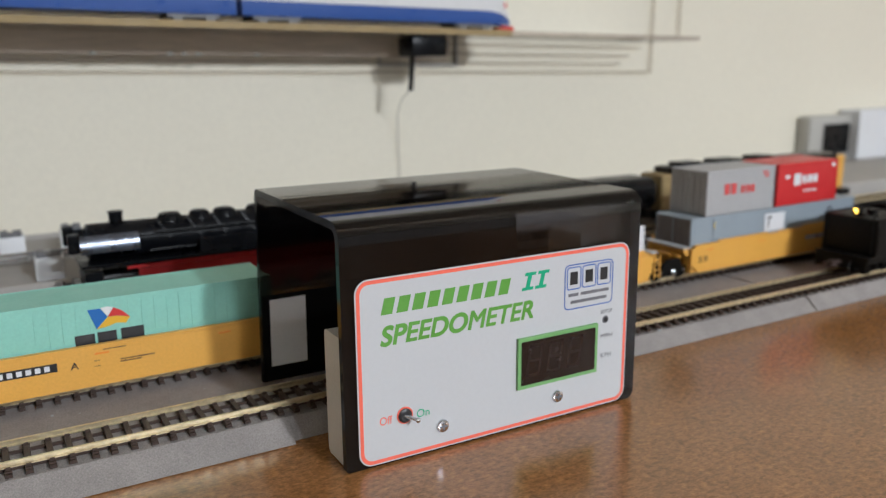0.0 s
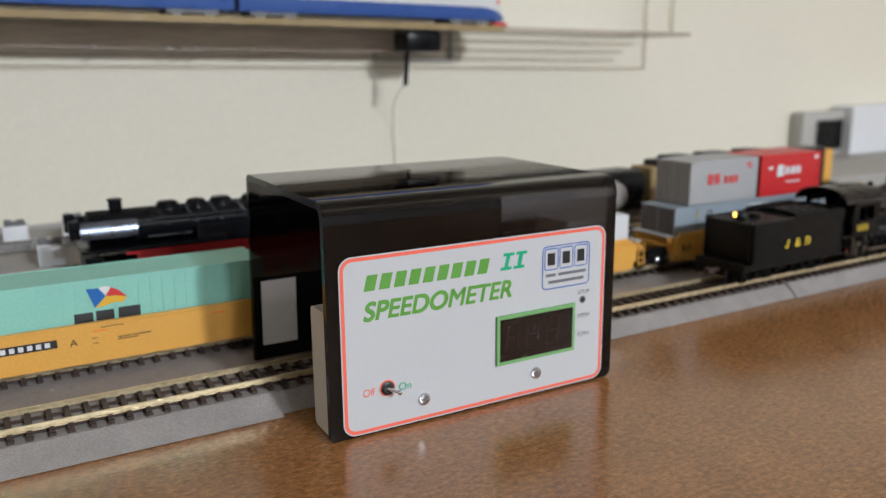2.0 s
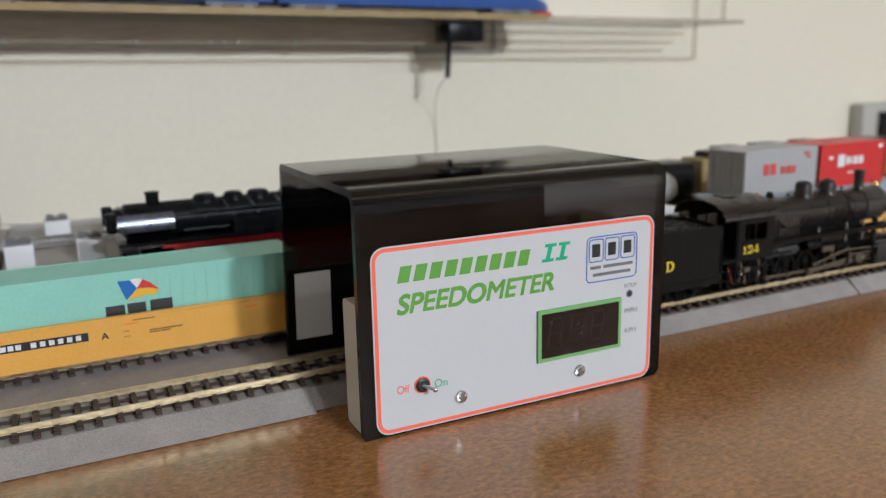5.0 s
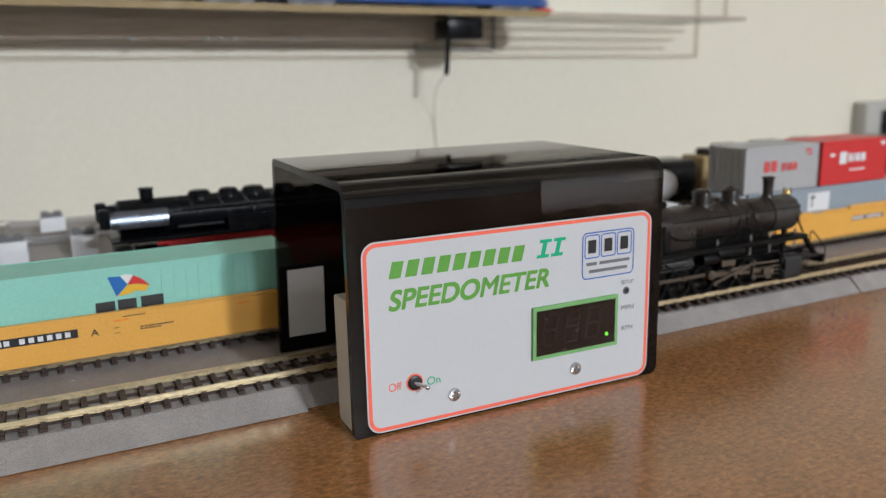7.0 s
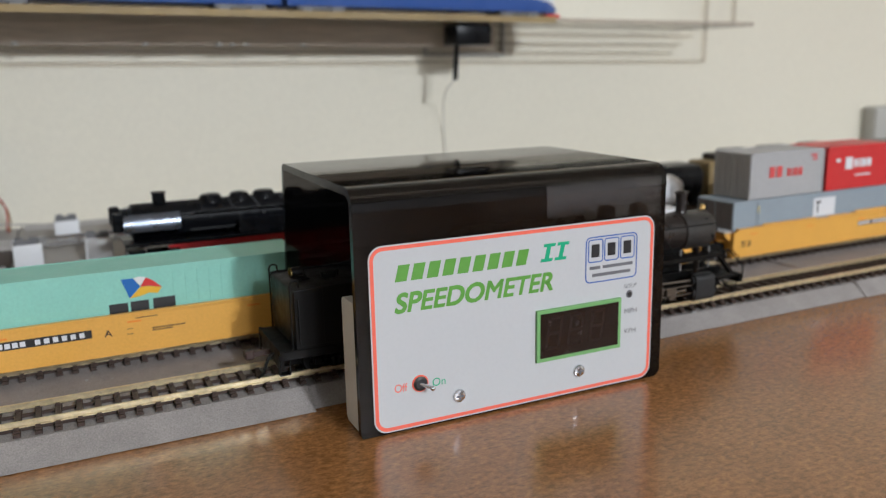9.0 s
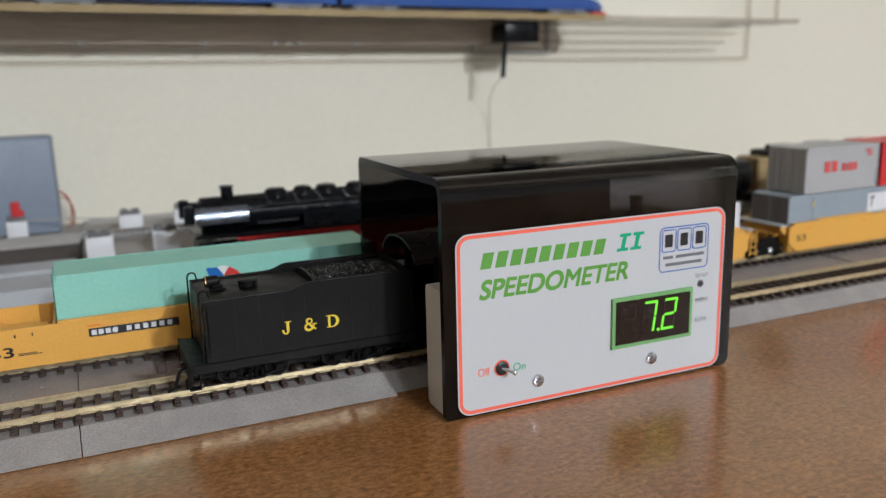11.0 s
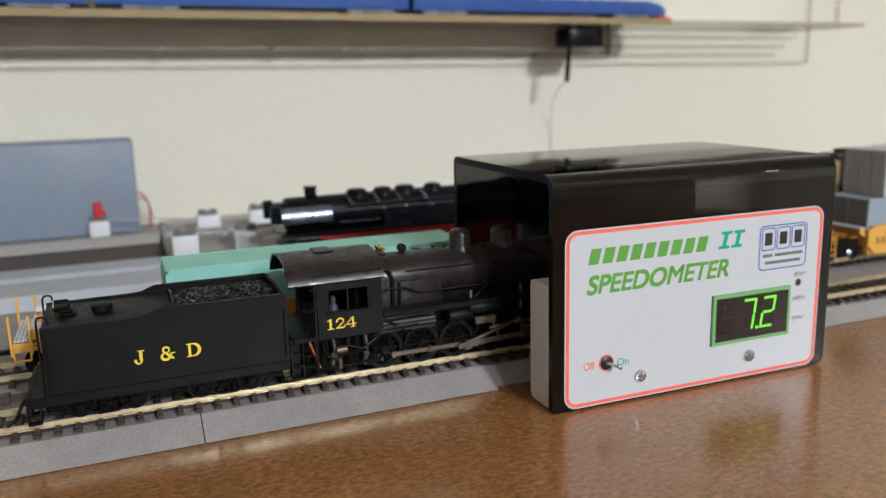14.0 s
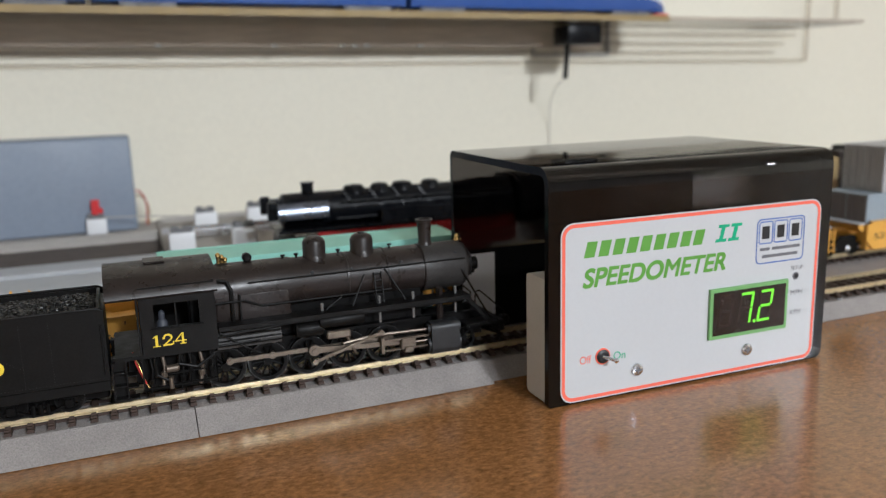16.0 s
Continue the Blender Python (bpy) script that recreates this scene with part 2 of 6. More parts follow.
def rod(bm, p, q, r, seg=8):
    p, q = Vector(p), Vector(q)
    d = q - p
    m = Matrix.Translation(p) @ d.to_track_quat("Z", "Y").to_matrix().to_4x4()
    rings = [[bm.verts.new(m @ Vector((r * math.cos(2 * math.pi * i / seg), r * math.sin(2 * math.pi * i / seg), h))) for i in range(seg)] for h in (0, d.length)]
    for i in range(seg):
        bm.faces.new((rings[0][i], rings[0][(i + 1) % seg], rings[1][(i + 1) % seg], rings[1][i]))
    bm.faces.new(rings[0][::-1])
    bm.faces.new(rings[1])


def path_rod(bm, pts, r, seg=8):
    for p, q in zip(pts, pts[1:]):
        rod(bm, p, q, r, seg)


def rounded(x0, x1, y0, y1, r, n=6):
    pts = []
    for cx, cy, a0 in ((x1 - r, y1 - r, 0), (x0 + r, y1 - r, 90), (x0 + r, y0 + r, 180), (x1 - r, y0 + r, 270)):
        pts += [(cx + r * math.cos(radians(a0 + 90 * i / n)), cy + r * math.sin(radians(a0 + 90 * i / n))) for i in range(n + 1)]
    return pts


def mesh_of(name, bm, mat, smooth=False):
    me = bpy.data.meshes.new(name)
    bm.to_mesh(me)
    bm.free()
    me.materials.append(mat)
    if smooth:
        for p in me.polygons:
            p.use_smooth = True
        me.set_sharp_from_angle(angle=radians(38))
    return me


def part(name, bm, mat, parent, label="", smooth=False, at=None):
    ob = new(name, mesh_of(name, bm, mat, smooth))
    ob.parent = parent
    if at is not None:
        ob.matrix_basis = at
    return tagged(ob, label) if label else ob


def thing(name, m, label, category, group="", kind=""):
    ob = new(name)
    ob.empty_display_size = 0.01
    ob.matrix_basis = m
    return tagged(ob, label, category, group, kind)


def solid(name, bm, mat, label, category="", kind="", at=None, group="", smooth=False):
    ob = new(name, mesh_of(name, bm, mat, smooth))
    if at is not None:
        ob.matrix_basis = at
    return tagged(ob, label, category, group, kind)


def lettering(name, words, mat, parent, x0, x1, z0, z1, y, shear=0.0, weight=0.0, depth=0.00012, bold=0.0, split=False):
    """Words laid on an upright face that looks towards -y, filling the given width and height."""
    cu = bpy.data.curves.new(name, "FONT")
    cu.body, cu.size, cu.shear, cu.extrude, cu.offset = words, 1.0, shear, 0.0, weight
    tmp = new(name, cu)
    me = bpy.data.meshes.new_from_object(tmp.evaluated_get(bpy.context.evaluated_depsgraph_get()))
    bpy.data.objects.remove(tmp)
    co = np.empty(len(me.vertices) * 3)
    me.vertices.foreach_get("co", co)
    co = co.reshape(-1, 3)
    lo, hi = co.min(0), co.max(0)
    out = np.empty_like(co)
    out[:, 0] = x0 + (co[:, 0] - lo[0]) / (hi[0] - lo[0]) * (x1 - x0)
    out[:, 2] = z0 + (co[:, 1] - lo[1]) / (hi[1] - lo[1]) * (z1 - z0)
    out[:, 1] = y - depth
    me.vertices.foreach_set("co", out.ravel())
    me.update()
    if split:
        bm = bmesh.new()
        bm.from_mesh(me)
        push = collections.defaultdict(Vector)
        for e in bm.edges:
            if len(e.link_faces) == 1:
                a, b = (v.co for v in e.verts)
                n = Vector((b.z - a.z, 0, a.x - b.x)).normalized()
                if n.dot((a + b) / 2 - e.link_faces[0].calc_center_median()) < 0:
                    n = -n
                for v in e.verts:
                    push[v] += n
        for v, n in push.items():
            v.co += n.normalized() * bold
        left = set(bm.faces)
        while left:
            todo, island = [left.pop()], []
            while todo:
                f = todo.pop()
                island.append(f)
                for e in f.edges:
                    for g in e.link_faces:
                        if g in left:
                            left.remove(g)
                            todo.append(g)
            one = bmesh.new()
            made = {}
            for f in island:
                for v in f.verts:
                    if v not in made:
                        made[v] = one.verts.new(v.co)
                one.faces.new([made[v] for v in f.verts])
            part(name, one, mat, parent)
        bm.free()
        bpy.data.meshes.remove(me)
        return None
    if bold:
        bm = bmesh.new()
        bm.from_mesh(me)
        base = bm.faces[:] + bm.edges[:] + bm.verts[:]
        for k, (dx, dz) in enumerate(((bold, 0), (-bold, 0), (0, bold * 0.5), (0, -bold * 0.5))):
            back = bmesh.ops.duplicate(bm, geom=base)["geom"]
            bmesh.ops.translate(bm, verts=[g for g in back if isinstance(g, bmesh.types.BMVert)], vec=(dx, 0.000015 * (k + 1), dz))
        bm.to_mesh(me)
        bm.free()
    me.materials.clear()
    me.materials.append(mat)
    ob = new(name, me)
    ob.parent = parent
    return ob


def stroke(bm, pts, y, k):
    """A pen stroke in an upright plane: rows of (x, z, width), laid k hairs proud of the others."""
    yy = y - 0.000004 * k
    rows = []
    for i, (x, z, w) in enumerate(pts):
        a, b = pts[max(i - 1, 0)], pts[min(i + 1, len(pts) - 1)]
        dx, dz = b[0] - a[0], b[1] - a[1]
        n = math.hypot(dx, dz) or 1.0
        ox, oz = -dz / n * w / 2, dx / n * w / 2
        rows.append((bm.verts.new((x + ox, yy, z + oz)), bm.verts.new((x - ox, yy, z - oz))))
    for (a, b), (c, d) in zip(rows, rows[1:]):
        bm.faces.new((a, c, d, b))


def arc(cx, cz, rx, rz, a0, a1, w0, w1, n=14):
    """Points of an elliptic stroke whose width swells from w0 at its ends to w1 in the middle."""
    return [(cx + rx * math.cos(radians(a0 + (a1 - a0) * i / n)), cz + rz * math.sin(radians(a0 + (a1 - a0) * i / n)),
             w0 + (w1 - w0) * math.sin(math.pi * i / n) ** 0.8) for i in range(n + 1)]


SERIF = {   # pen strokes on a unit square
    "J": [[(0.62, 1.0, 0.26), (0.62, 0.28, 0.26)], arc(0.38, 0.27, 0.26, 0.25, 0, -165, 0.24, 0.14), [(0.30, 0.955, 0.09), (0.98, 0.955, 0.09)],
          [(0.10, 0.16, 0.2), (0.10, 0.36, 0.2)]],
    "D": [[(0.24, 1.0, 0.19), (0.24, 0.0, 0.19)], arc(0.44, 0.5, 0.46, 0.455, 90, -90, 0.09, 0.24, 18), [(0.02, 0.955, 0.09), (0.46, 0.955, 0.09)], [(0.02, 0.045, 0.09), (0.46, 0.045, 0.09)]],
    "&": [arc(0.40, 0.76, 0.20, 0.20, -60, 300, 0.09, 0.15, 20), arc(0.36, 0.29, 0.27, 0.25, 90, 395, 0.10, 0.2, 20), [(0.30, 0.62, 0.1), (0.58, 0.30, 0.20), (0.88, 0.05, 0.14)],
          [(0.64, 0.20, 0.08), (0.80, 0.46, 0.08)], [(0.62, 0.50, 0.08), (0.98, 0.50, 0.08)]],
    "1": [[(0.55, 1.0, 0.26), (0.55, 0.0, 0.26)], [(0.10, 0.045, 0.1), (1.0, 0.045, 0.1)], [(0.12, 0.80, 0.1), (0.55, 0.95, 0.1)]],
    "2": [arc(0.47, 0.70, 0.33, 0.26, 175, -40, 0.10, 0.19), [(0.70, 0.52, 0.17), (0.14, 0.10, 0.09)], [(0.05, 0.08, 0.15), (0.86, 0.08, 0.15)], [(0.90, 0.06, 0.1), (0.94, 0.34, 0.1)],
          [(0.14, 0.60, 0.2), (0.14, 0.80, 0.2)]],
    "4": [[(0.68, 1.0, 0.18), (0.68, 0.0, 0.18)], [(0.64, 0.97, 0.09), (0.04, 0.32, 0.09)], [(0.0, 0.30, 0.1), (1.0, 0.30, 0.1)], [(0.42, 0.045, 0.09), (0.95, 0.045, 0.09)]],
}


def serif_letter(name, sign, mat, parent, x0, x1, z0, z1, y):
    bm = bmesh.new()
    u = (x1 - x0 + z1 - z0) / 2
    for k, pts in enumerate(SERIF[sign]):
        stroke(bm, [(x0 + a * (x1 - x0), z0 + b * (z1 - z0), w * u) for a, b, w in pts], y, k + 1)
    bmesh.ops.recalc_face_normals(bm, faces=bm.faces)
    return part(name, bm, mat, parent)


def bars(name, mat, parent, rows, y, depth=0.00012, slant=0.0):
    """Print that cannot be read: one flat mark for each (x0, x1, z0, z1)."""
    single = len(rows) <= 10
    bm = bmesh.new()
    for x0, x1, z0, z1 in rows:
        k = slant * (z1 - z0)
        prism(bm, [(x0, z0), (x1, z0), (x1 + k, z1), (x0 + k, z1)], "y", y, y - depth)
        if single:
            part(name, bm, mat, parent)
            bm = bmesh.new()
    if single:
        bm.free()
    else:
        tagged(part(name, bm, mat, parent), kind="stuff")


# ---- room ----
TABLE_Y0, WALL_Y = -0.62, 0.405
bm = bmesh.new()
box(bm, -1.6, 2.6, TABLE_Y0, WALL_Y, -0.019, 0.0, 0.0015)
solid("layout_table", bm, M_TABLE, "glossy brown hardboard layout tabletop against the wall", "table")
for lx in (-1.5, 0.5, 2.5):
    for ly in (TABLE_Y0 + 0.06, WALL_Y - 0.06):
        bm = bmesh.new()
        box(bm, lx - 0.03, lx + 0.03, ly - 0.03, ly + 0.03, -1.0, -0.0192, 0.002)
        solid("table_post", bm, M_TAN, "plain wooden post carrying the layout tabletop", "post", group="table posts")
bm = bmesh.new()
box(bm, -2.6, 3.6, WALL_Y, WALL_Y + 0.12, -1.0, CEILING_Z)
solid("wall_north", bm, M_WALL, "cream painted wall behind the layout", "wall", "structure")
bm = bmesh.new()
box(bm, -2.72, -2.6, -4.4, WALL_Y + 0.12, -1.0, CEILING_Z)
solid("wall_west", bm, M_WALL, "cream painted side wall", "wall", "structure")
bm = bmesh.new()
box(bm, 3.6, 3.72, -4.4, WALL_Y + 0.12, -1.0, CEILING_Z)
solid("wall_east", bm, M_WALL, "cream painted side wall", "wall", "structure")
# Unseen wall, toned dark to keep acrylic reflections and bounced light low.
bm = bmesh.new()
box(bm, -2.72, 3.72, -4.52, -4.4, -1.0, CEILING_Z)
solid("wall_south", bm, M_FARWALL, "unseen far wall, kept dark grey to dim reflections", "wall", "structure")
bm = bmesh.new()
box(bm, -2.72, 3.72, -4.52, WALL_Y + 0.12, -1.08, -1.0)
solid("floor", bm, M_FLOOR, "grey carpeted floor", "floor", "structure")
bm = bmesh.new()
box(bm, -2.72, 3.72, -4.52, WALL_Y + 0.12, CEILING_Z, CEILING_Z + 0.1)
solid("ceiling", bm, M_CEIL, "white painted ceiling", "ceiling", "structure")
for lx, ly, watts in LAMP_SPOTS:
    fit = thing("ceiling_downlight", pose(lx, ly, CEILING_Z), "round white recessed downlight, switched on, in the ceiling", "ceiling light", "downlights")
    bm = bmesh.new()
    turned(bm, [(0.095, -0.006), (0.098, 0.0)], (0, 0, 0), "z", 32)
    part("trim_ring", bm, M_WHITE, fit)
    bm = bmesh.new()
    turned(bm, [(0.07, -0.0095), (0.07, -0.0065)], (0, 0, 0), "z", 32)
    part("lens", bm, M_LAMPGLOW, fit, "glowing warm lens")

# ---- roadbed and tracks ----
SLOPE = 0.012
TURN = math.degrees(math.atan(SLOPE))
RAIL_Z = 0.0117
Y1, Y2, Y3 = 0.0540, 0.1100, 0.2170


def on_track(x, y0, z=0.0):
    return pose(x, y0 + SLOPE * x, z, 0, 0, TURN)


BED = thing("foam_roadbed", on_track(0, 0), "grey speckled foam roadbed under the two front tracks", "roadbed", kind="structure")
SEAMS = [-0.75, -0.4175, -0.1185, -0.0065, 0.30, 0.60, 0.90]
for i, (xa, xb) in enumerate(zip(SEAMS, SEAMS[1:])):
    bm = bmesh.new()
    inset = 0.0006 if xa == -0.0065 else 0.0
    edge = 0.0305 if xb <= -0.0065 else 0.0328
    prism(bm, [(edge + inset, 0.0003), (0.0405 + inset, 0.0072 - inset), (0.2395, 0.0072 - inset), (0.2440, 0.0003)], "x", xa + 0.00018, xb - 0.00018)
    part("foam_strip", bm, M_FOAM, BED)


def rail_profile(s):
    return [(s - 0.0008, 0.0), (s + 0.0008, 0.0), (s + 0.0008, 0.0004), (s + 0.0003, 0.0007), (s + 0.0003, 0.0014), (s + 0.00055, 0.0016),
            (s + 0.00055, 0.0021), (s - 0.00055, 0.0021), (s - 0.00055, 0.0016), (s - 0.0003, 0.0014), (s - 0.0003, 0.0007), (s - 0.0008, 0.0004)]


def tie_mesh(half):
    bm = bmesh.new()
    prism(bm, [(-0.0012, 0.0), (0.0012, 0.0), (0.0010, 0.0018), (-0.0010, 0.0018)], "y", -half + 0.0012, half - 0.0012)
    prism(bm, [(-0.0012, 0.0), (0.0012, 0.0), (0.0010, 0.0012), (-0.0010, 0.0012)], "y", -half, -half + 0.0012)
    prism(bm, [(-0.0012, 0.0), (0.0012, 0.0), (0.0010, 0.0012), (-0.0010, 0.0012)], "y", half - 0.0012, half)
    for s in (-0.00855, 0.00855):
        for k in (-1, 1):
            box(bm, -0.0008, 0.0008, s + k * 0.0014 - 0.0004, s + k * 0.0014 + 0.0004, 0.0018, 0.0026)
    return mesh_of("tie", bm, M_TIE)


TIE = tie_mesh(0.0124)
GAUGE = 0.00855


def track(y0, xa, xb, label, gap=0.0065, z0=0.0072, near=None):
    tr = thing("model_track", on_track(0, y0), label, "railway track", "model tracks")
    for s in (-GAUGE, GAUGE):
        bm = bmesh.new()
        prism(bm, [(a, b + z0 + 0.0024) for a, b in rail_profile(s)], "x", xa, xb)
        part("rail", bm, M_RAIL, tr, "brass-coloured nickel silver rail")
    near = near or (xa, xb)
    n = int((xb - xa) / gap)
    far = []
    for i in range(n):
        x = xa + gap * (i + 0.5)
        jit = random.uniform(-0.00025, 0.00025)
        if near[0] <= x <= near[1]:
            ob = new("tie", TIE)
            ob.parent = tr
            ob.matrix_basis = pose(x + jit, 0, z0 + 0.0003, 0, 0, random.uniform(-0.8, 0.8))
        else:
            far.append(x)
    if far:
        bm = bmesh.new()
        for x in far:
            box(bm, x - 0.0011, x + 0.0011, -0.0124, 0.0124, z0 + 0.0003, z0 + 0.0021)
        tagged(part("far_ties", bm, M_TIE, tr), kind="stuff")
    bm = bmesh.new()
    for s in (-0.0062, 0.0062):
        box(bm, xa, xb, s - 0.0005, s + 0.0005, z0 + 0.0002, z0 + 0.0012)
    part("tie_strip", bm, M_TIE, tr)
    return tr


track(Y1, -0.74, 0.89, "front model railway track with dark brown ties", near=(-0.26, 0.62))
track(Y2, -0.74, 0.89, "second model railway track carrying the yellow well cars", near=(-0.26, 0.50))
track(Y3, -0.113, 0.89, "rear model railway track carrying the black engine", near=(-0.11, 0.3))

rnd = random.Random(21)
bm = bmesh.new()
for _ in range(60):
    x, y = rnd.uniform(-0.24, 0.3), rnd.uniform(0.0405, 0.0900)
    r = rnd.choice((0.0002, 0.0003, 0.0003, 0.0005))
    box(bm, x - r, x + r, y - r * 0.7, y + r * 0.7, 0.0070, 0.0070 + r)
tagged(part("pale_crumbs", bm, M_PLATE, BED), kind="stuff")

# ---- speedometer box ----
BW, BD, BH, BT = 0.1285, 0.0890, 0.0870, 0.0028


def speedometer():
    s = thing("speedometer", pose(0, 0, 0), "smoked black acrylic train speedometer arch straddling the track", "speedometer")
    n, rf, rb, BK = 8, 0.0062, 0.0036, BH + 0.0004
    outer = [(0.0, 0.0003), (0.0, BH - rf - 0.0042), (-0.00014, BH - rf - 0.0026), (-0.00022, BH - rf - 0.0012)]
    outer += [(rf - rf * math.cos(radians(90 * i / n)), BH - rf + rf * math.sin(radians(90 * i / n))) for i in range(n + 1)]
    outer += [(BD - rb + rb * math.sin(radians(90 * i / n)), BK - rb + rb * math.cos(radians(90 * i / n))) for i in range(n + 1)]
    outer += [(BD, 0.0078)]
    ri, rj = rf - BT, rb - BT
    inner = [(BD - BT, 0.0078)]
    inner += [(BD - BT - rj + rj * math.cos(radians(90 * i / n)), BK - BT - rj + rj * math.sin(radians(90 * i / n))) for i in range(n + 1)]
    inner += [(BT + ri - ri * math.sin(radians(90 * i / n)), BH - BT - ri + ri * math.cos(radians(90 * i / n))) for i in range(n + 1)]
    inner += [(BT, BH - rf - 0.0012), (BT, BH - rf - 0.0026), (BT, BH - rf - 0.0042), (BT, 0.0003)]
    ol = outer + inner
    bm = bmesh.new()
    k = len(ol)
    lo = [bm.verts.new((0, y, z)) for y, z in ol]
    hi = [bm.verts.new((BW, y, z)) for y, z in ol]
    for i in range(k):
        bm.faces.new((lo[i], lo[(i + 1) % k], hi[(i + 1) % k], hi[i]))
    m = len(outer)
    for i in range(m - 1):
        j0, j1 = k - 1 - i, k - 2 - i
        bm.faces.new((lo[i], lo[j0], lo[j1], lo[i + 1])).material_index = 1
        bm.faces.new((hi[i + 1], hi[j1], hi[j0], hi[i])).material_index = 1
    for x, r in ((0.0, 0.0012), (BW, 0.0034)):
        low = [e for e in bm.edges if all(abs(v.co.x - x) < 1e-6 and v.co.z < 0.001 for v in e.verts)]
        bmesh.ops.bevel(bm, geom=low, offset=r, segments=6, profile=0.5, affect="EDGES")
    bmesh.ops.recalc_face_normals(bm, faces=bm.faces)

    def lean(v):
        """The back sheet springs inwards a little towards its foot."""
        k = (BK - rb - v.co.z) / (BK - rb - 0.0078)
        v.co.x -= 0.0045 * k
        v.co.y -= 0.0100 * k
    for v in bm.verts:
        if v.co.y > 0.05 and v.co.z < 0.05:
            lean(v)
    arch = part("acrylic_arch", bm, M_ACRYLIC, s, "glossy smoked black bent acrylic sheet", smooth=True)
    arch.data.materials.append(M_EDGE)
    # Added black sheet: stops light showing through the strip beside the label.
    bm = bmesh.new()
    box(bm, 0.0008, 0.1222, BT + 0.0001, BT + 0.0004, 0.0006, 0.0672)
    part("front_blackout", bm, M_MATT, s, "thin black sheet added to keep the front strip dark")
    # enclosure behind the front sheet
    bm = bmesh.new()
    prism(bm, rounded(0.0034, 0.0190, 0.0006, 0.0470, 0.0022), "x", 0.0012, 0.118)
    part("electronics_case", bm, M_ENCL, s, "pale grey plastic case behind the front", smooth=True)
    bm = bmesh.new()
    box(bm, 0.0038, 0.0193, BD - BT - 0.0005, BD - BT - 0.0001, 0.0140, 0.0415)
    for v in bm.verts:
        lean(v)
    part("white_patch", bm, M_WHITE, s, "white reflective sticker inside the back sheet")
    bm = bmesh.new()
    box(bm, 0.0006, BW - 0.0006, BD - BT - 0.00008, BD - BT - 0.00003, 0.0080, 0.0433)
    for v in bm.verts:
        lean(v)
    part("rear_mask", bm, M_MATT, s, "thin black mask round the white sticker")
    # front label
    bm = bmesh.new()
    prism(bm, rounded(0.0047, 0.1232, 0.0010, 0.0675, 0.0050), "y", -0.00015, -0.0004)
    lab = part("front_label", bm, M_LABEL, s, "white label with coral border, green heading and switch legends")
    bm = bmesh.new()
    for a, b in ((0.0, 0.0014),):
        o = rounded(0.0052, 0.1227, 0.0015, 0.0670, 0.0046, 8)
        q = rounded(0.0065, 0.1214, 0.0028, 0.0657, 0.0034, 8)
        vo = [bm.verts.new((x, -0.00046, z)) for x, z in o]
        vq = [bm.verts.new((x, -0.00046, z)) for x, z in q]
        for i in range(len(o)):
            j = (i + 1) % len(o)
            bm.faces.new((vo[i], vo[j], vq[j], vq[i]))
    part("border", bm, M_RED, lab, "coral red border line")
    Y = -0.0004
    # heading: the brand word as plain slanted marks, then the plain word below
    bars("brand_mark", M_GREEN, lab, [(0.0140 + 0.00585 * i, 0.0140 + 0.00585 * i + 0.0042, 0.0545, 0.0602) for i in range(9)], Y, slant=0.25)
    for x in (0.0712, 0.0772):
        bm = bmesh.new()
        prism(bm, [(x, 0.0545), (x + 0.0050, 0.0545), (x + 0.0053, 0.0557), (x + 0.0036, 0.0557), (x + 0.0046, 0.0600), (x + 0.0063, 0.0600),
                   (x + 0.0066, 0.0612), (x + 0.0016, 0.0612), (x + 0.0013, 0.0600), (x + 0.0028, 0.0600), (x + 0.0018, 0.0557), (x + 0.0003, 0.0557)], "y", Y, Y - 0.00012)
        part("numeral_stroke", bm, M_TEAL, lab, "teal green numeral stroke")
    lettering("heading_letter", "SPEEDOMETER", M_GREEN, lab, 0.0138, 0.0763, 0.0436, 0.0503, Y, 0.22, 0.0, bold=0.00034, split=True)
    lettering("off_legend", "Off", M_RED, lab, 0.0126, 0.0174, 0.0151, 0.0181, Y)
    lettering("on_legend", "On", M_TEAL, lab, 0.0269, 0.0320, 0.0149, 0.0179, Y)
    lettering("setup_legend", "SETUP", M_GREY_INK, lab, 0.1092, 0.1153, 0.0396, 0.0412, Y)
    lettering("mph_legend", "MPH", M_GREY_INK, lab, 0.1098, 0.1157, 0.0293, 0.0312, Y)
    lettering("kph_legend", "KPH", M_GREY_INK, lab, 0.1101, 0.1154, 0.0211, 0.0230, Y)
    # maker's mark as plain tiles
    bm = bmesh.new()

    def ring(x0, x1, z0, z1, r, w):
        o, q = rounded(x0, x1, z0, z1, r), rounded(x0 + w, x1 - w, z0 + w, z1 - w, max(r - w, 0.0002))
        vo = [bm.verts.new((x, Y - 0.0001, z)) for x, z in o]
        vq = [bm.verts.new((x, Y - 0.0001, z)) for x, z in q]
        for i in range(len(o)):
            j = (i + 1) % len(o)
            bm.faces.new((vo[i], vo[j], vq[j], vq[i]))
    ring(0.0910, 0.1150, 0.0437, 0.0616, 0.0022, 0.00045)
    for i in range(3):
        ring(0.0921 + 0.0074 * i, 0.0921 + 0.0074 * i + 0.0069, 0.0516, 0.0606, 0.0012, 0.00045)
    part("maker_tiles", bm, M_BLUE, lab, "blue outlined maker's tiles")
    bars("maker_mark", M_INK, lab, [(0.0937 + 0.0074 * i, 0.0937 + 0.0074 * i + 0.0036, 0.0536, 0.0586) for i in range(3)], Y)
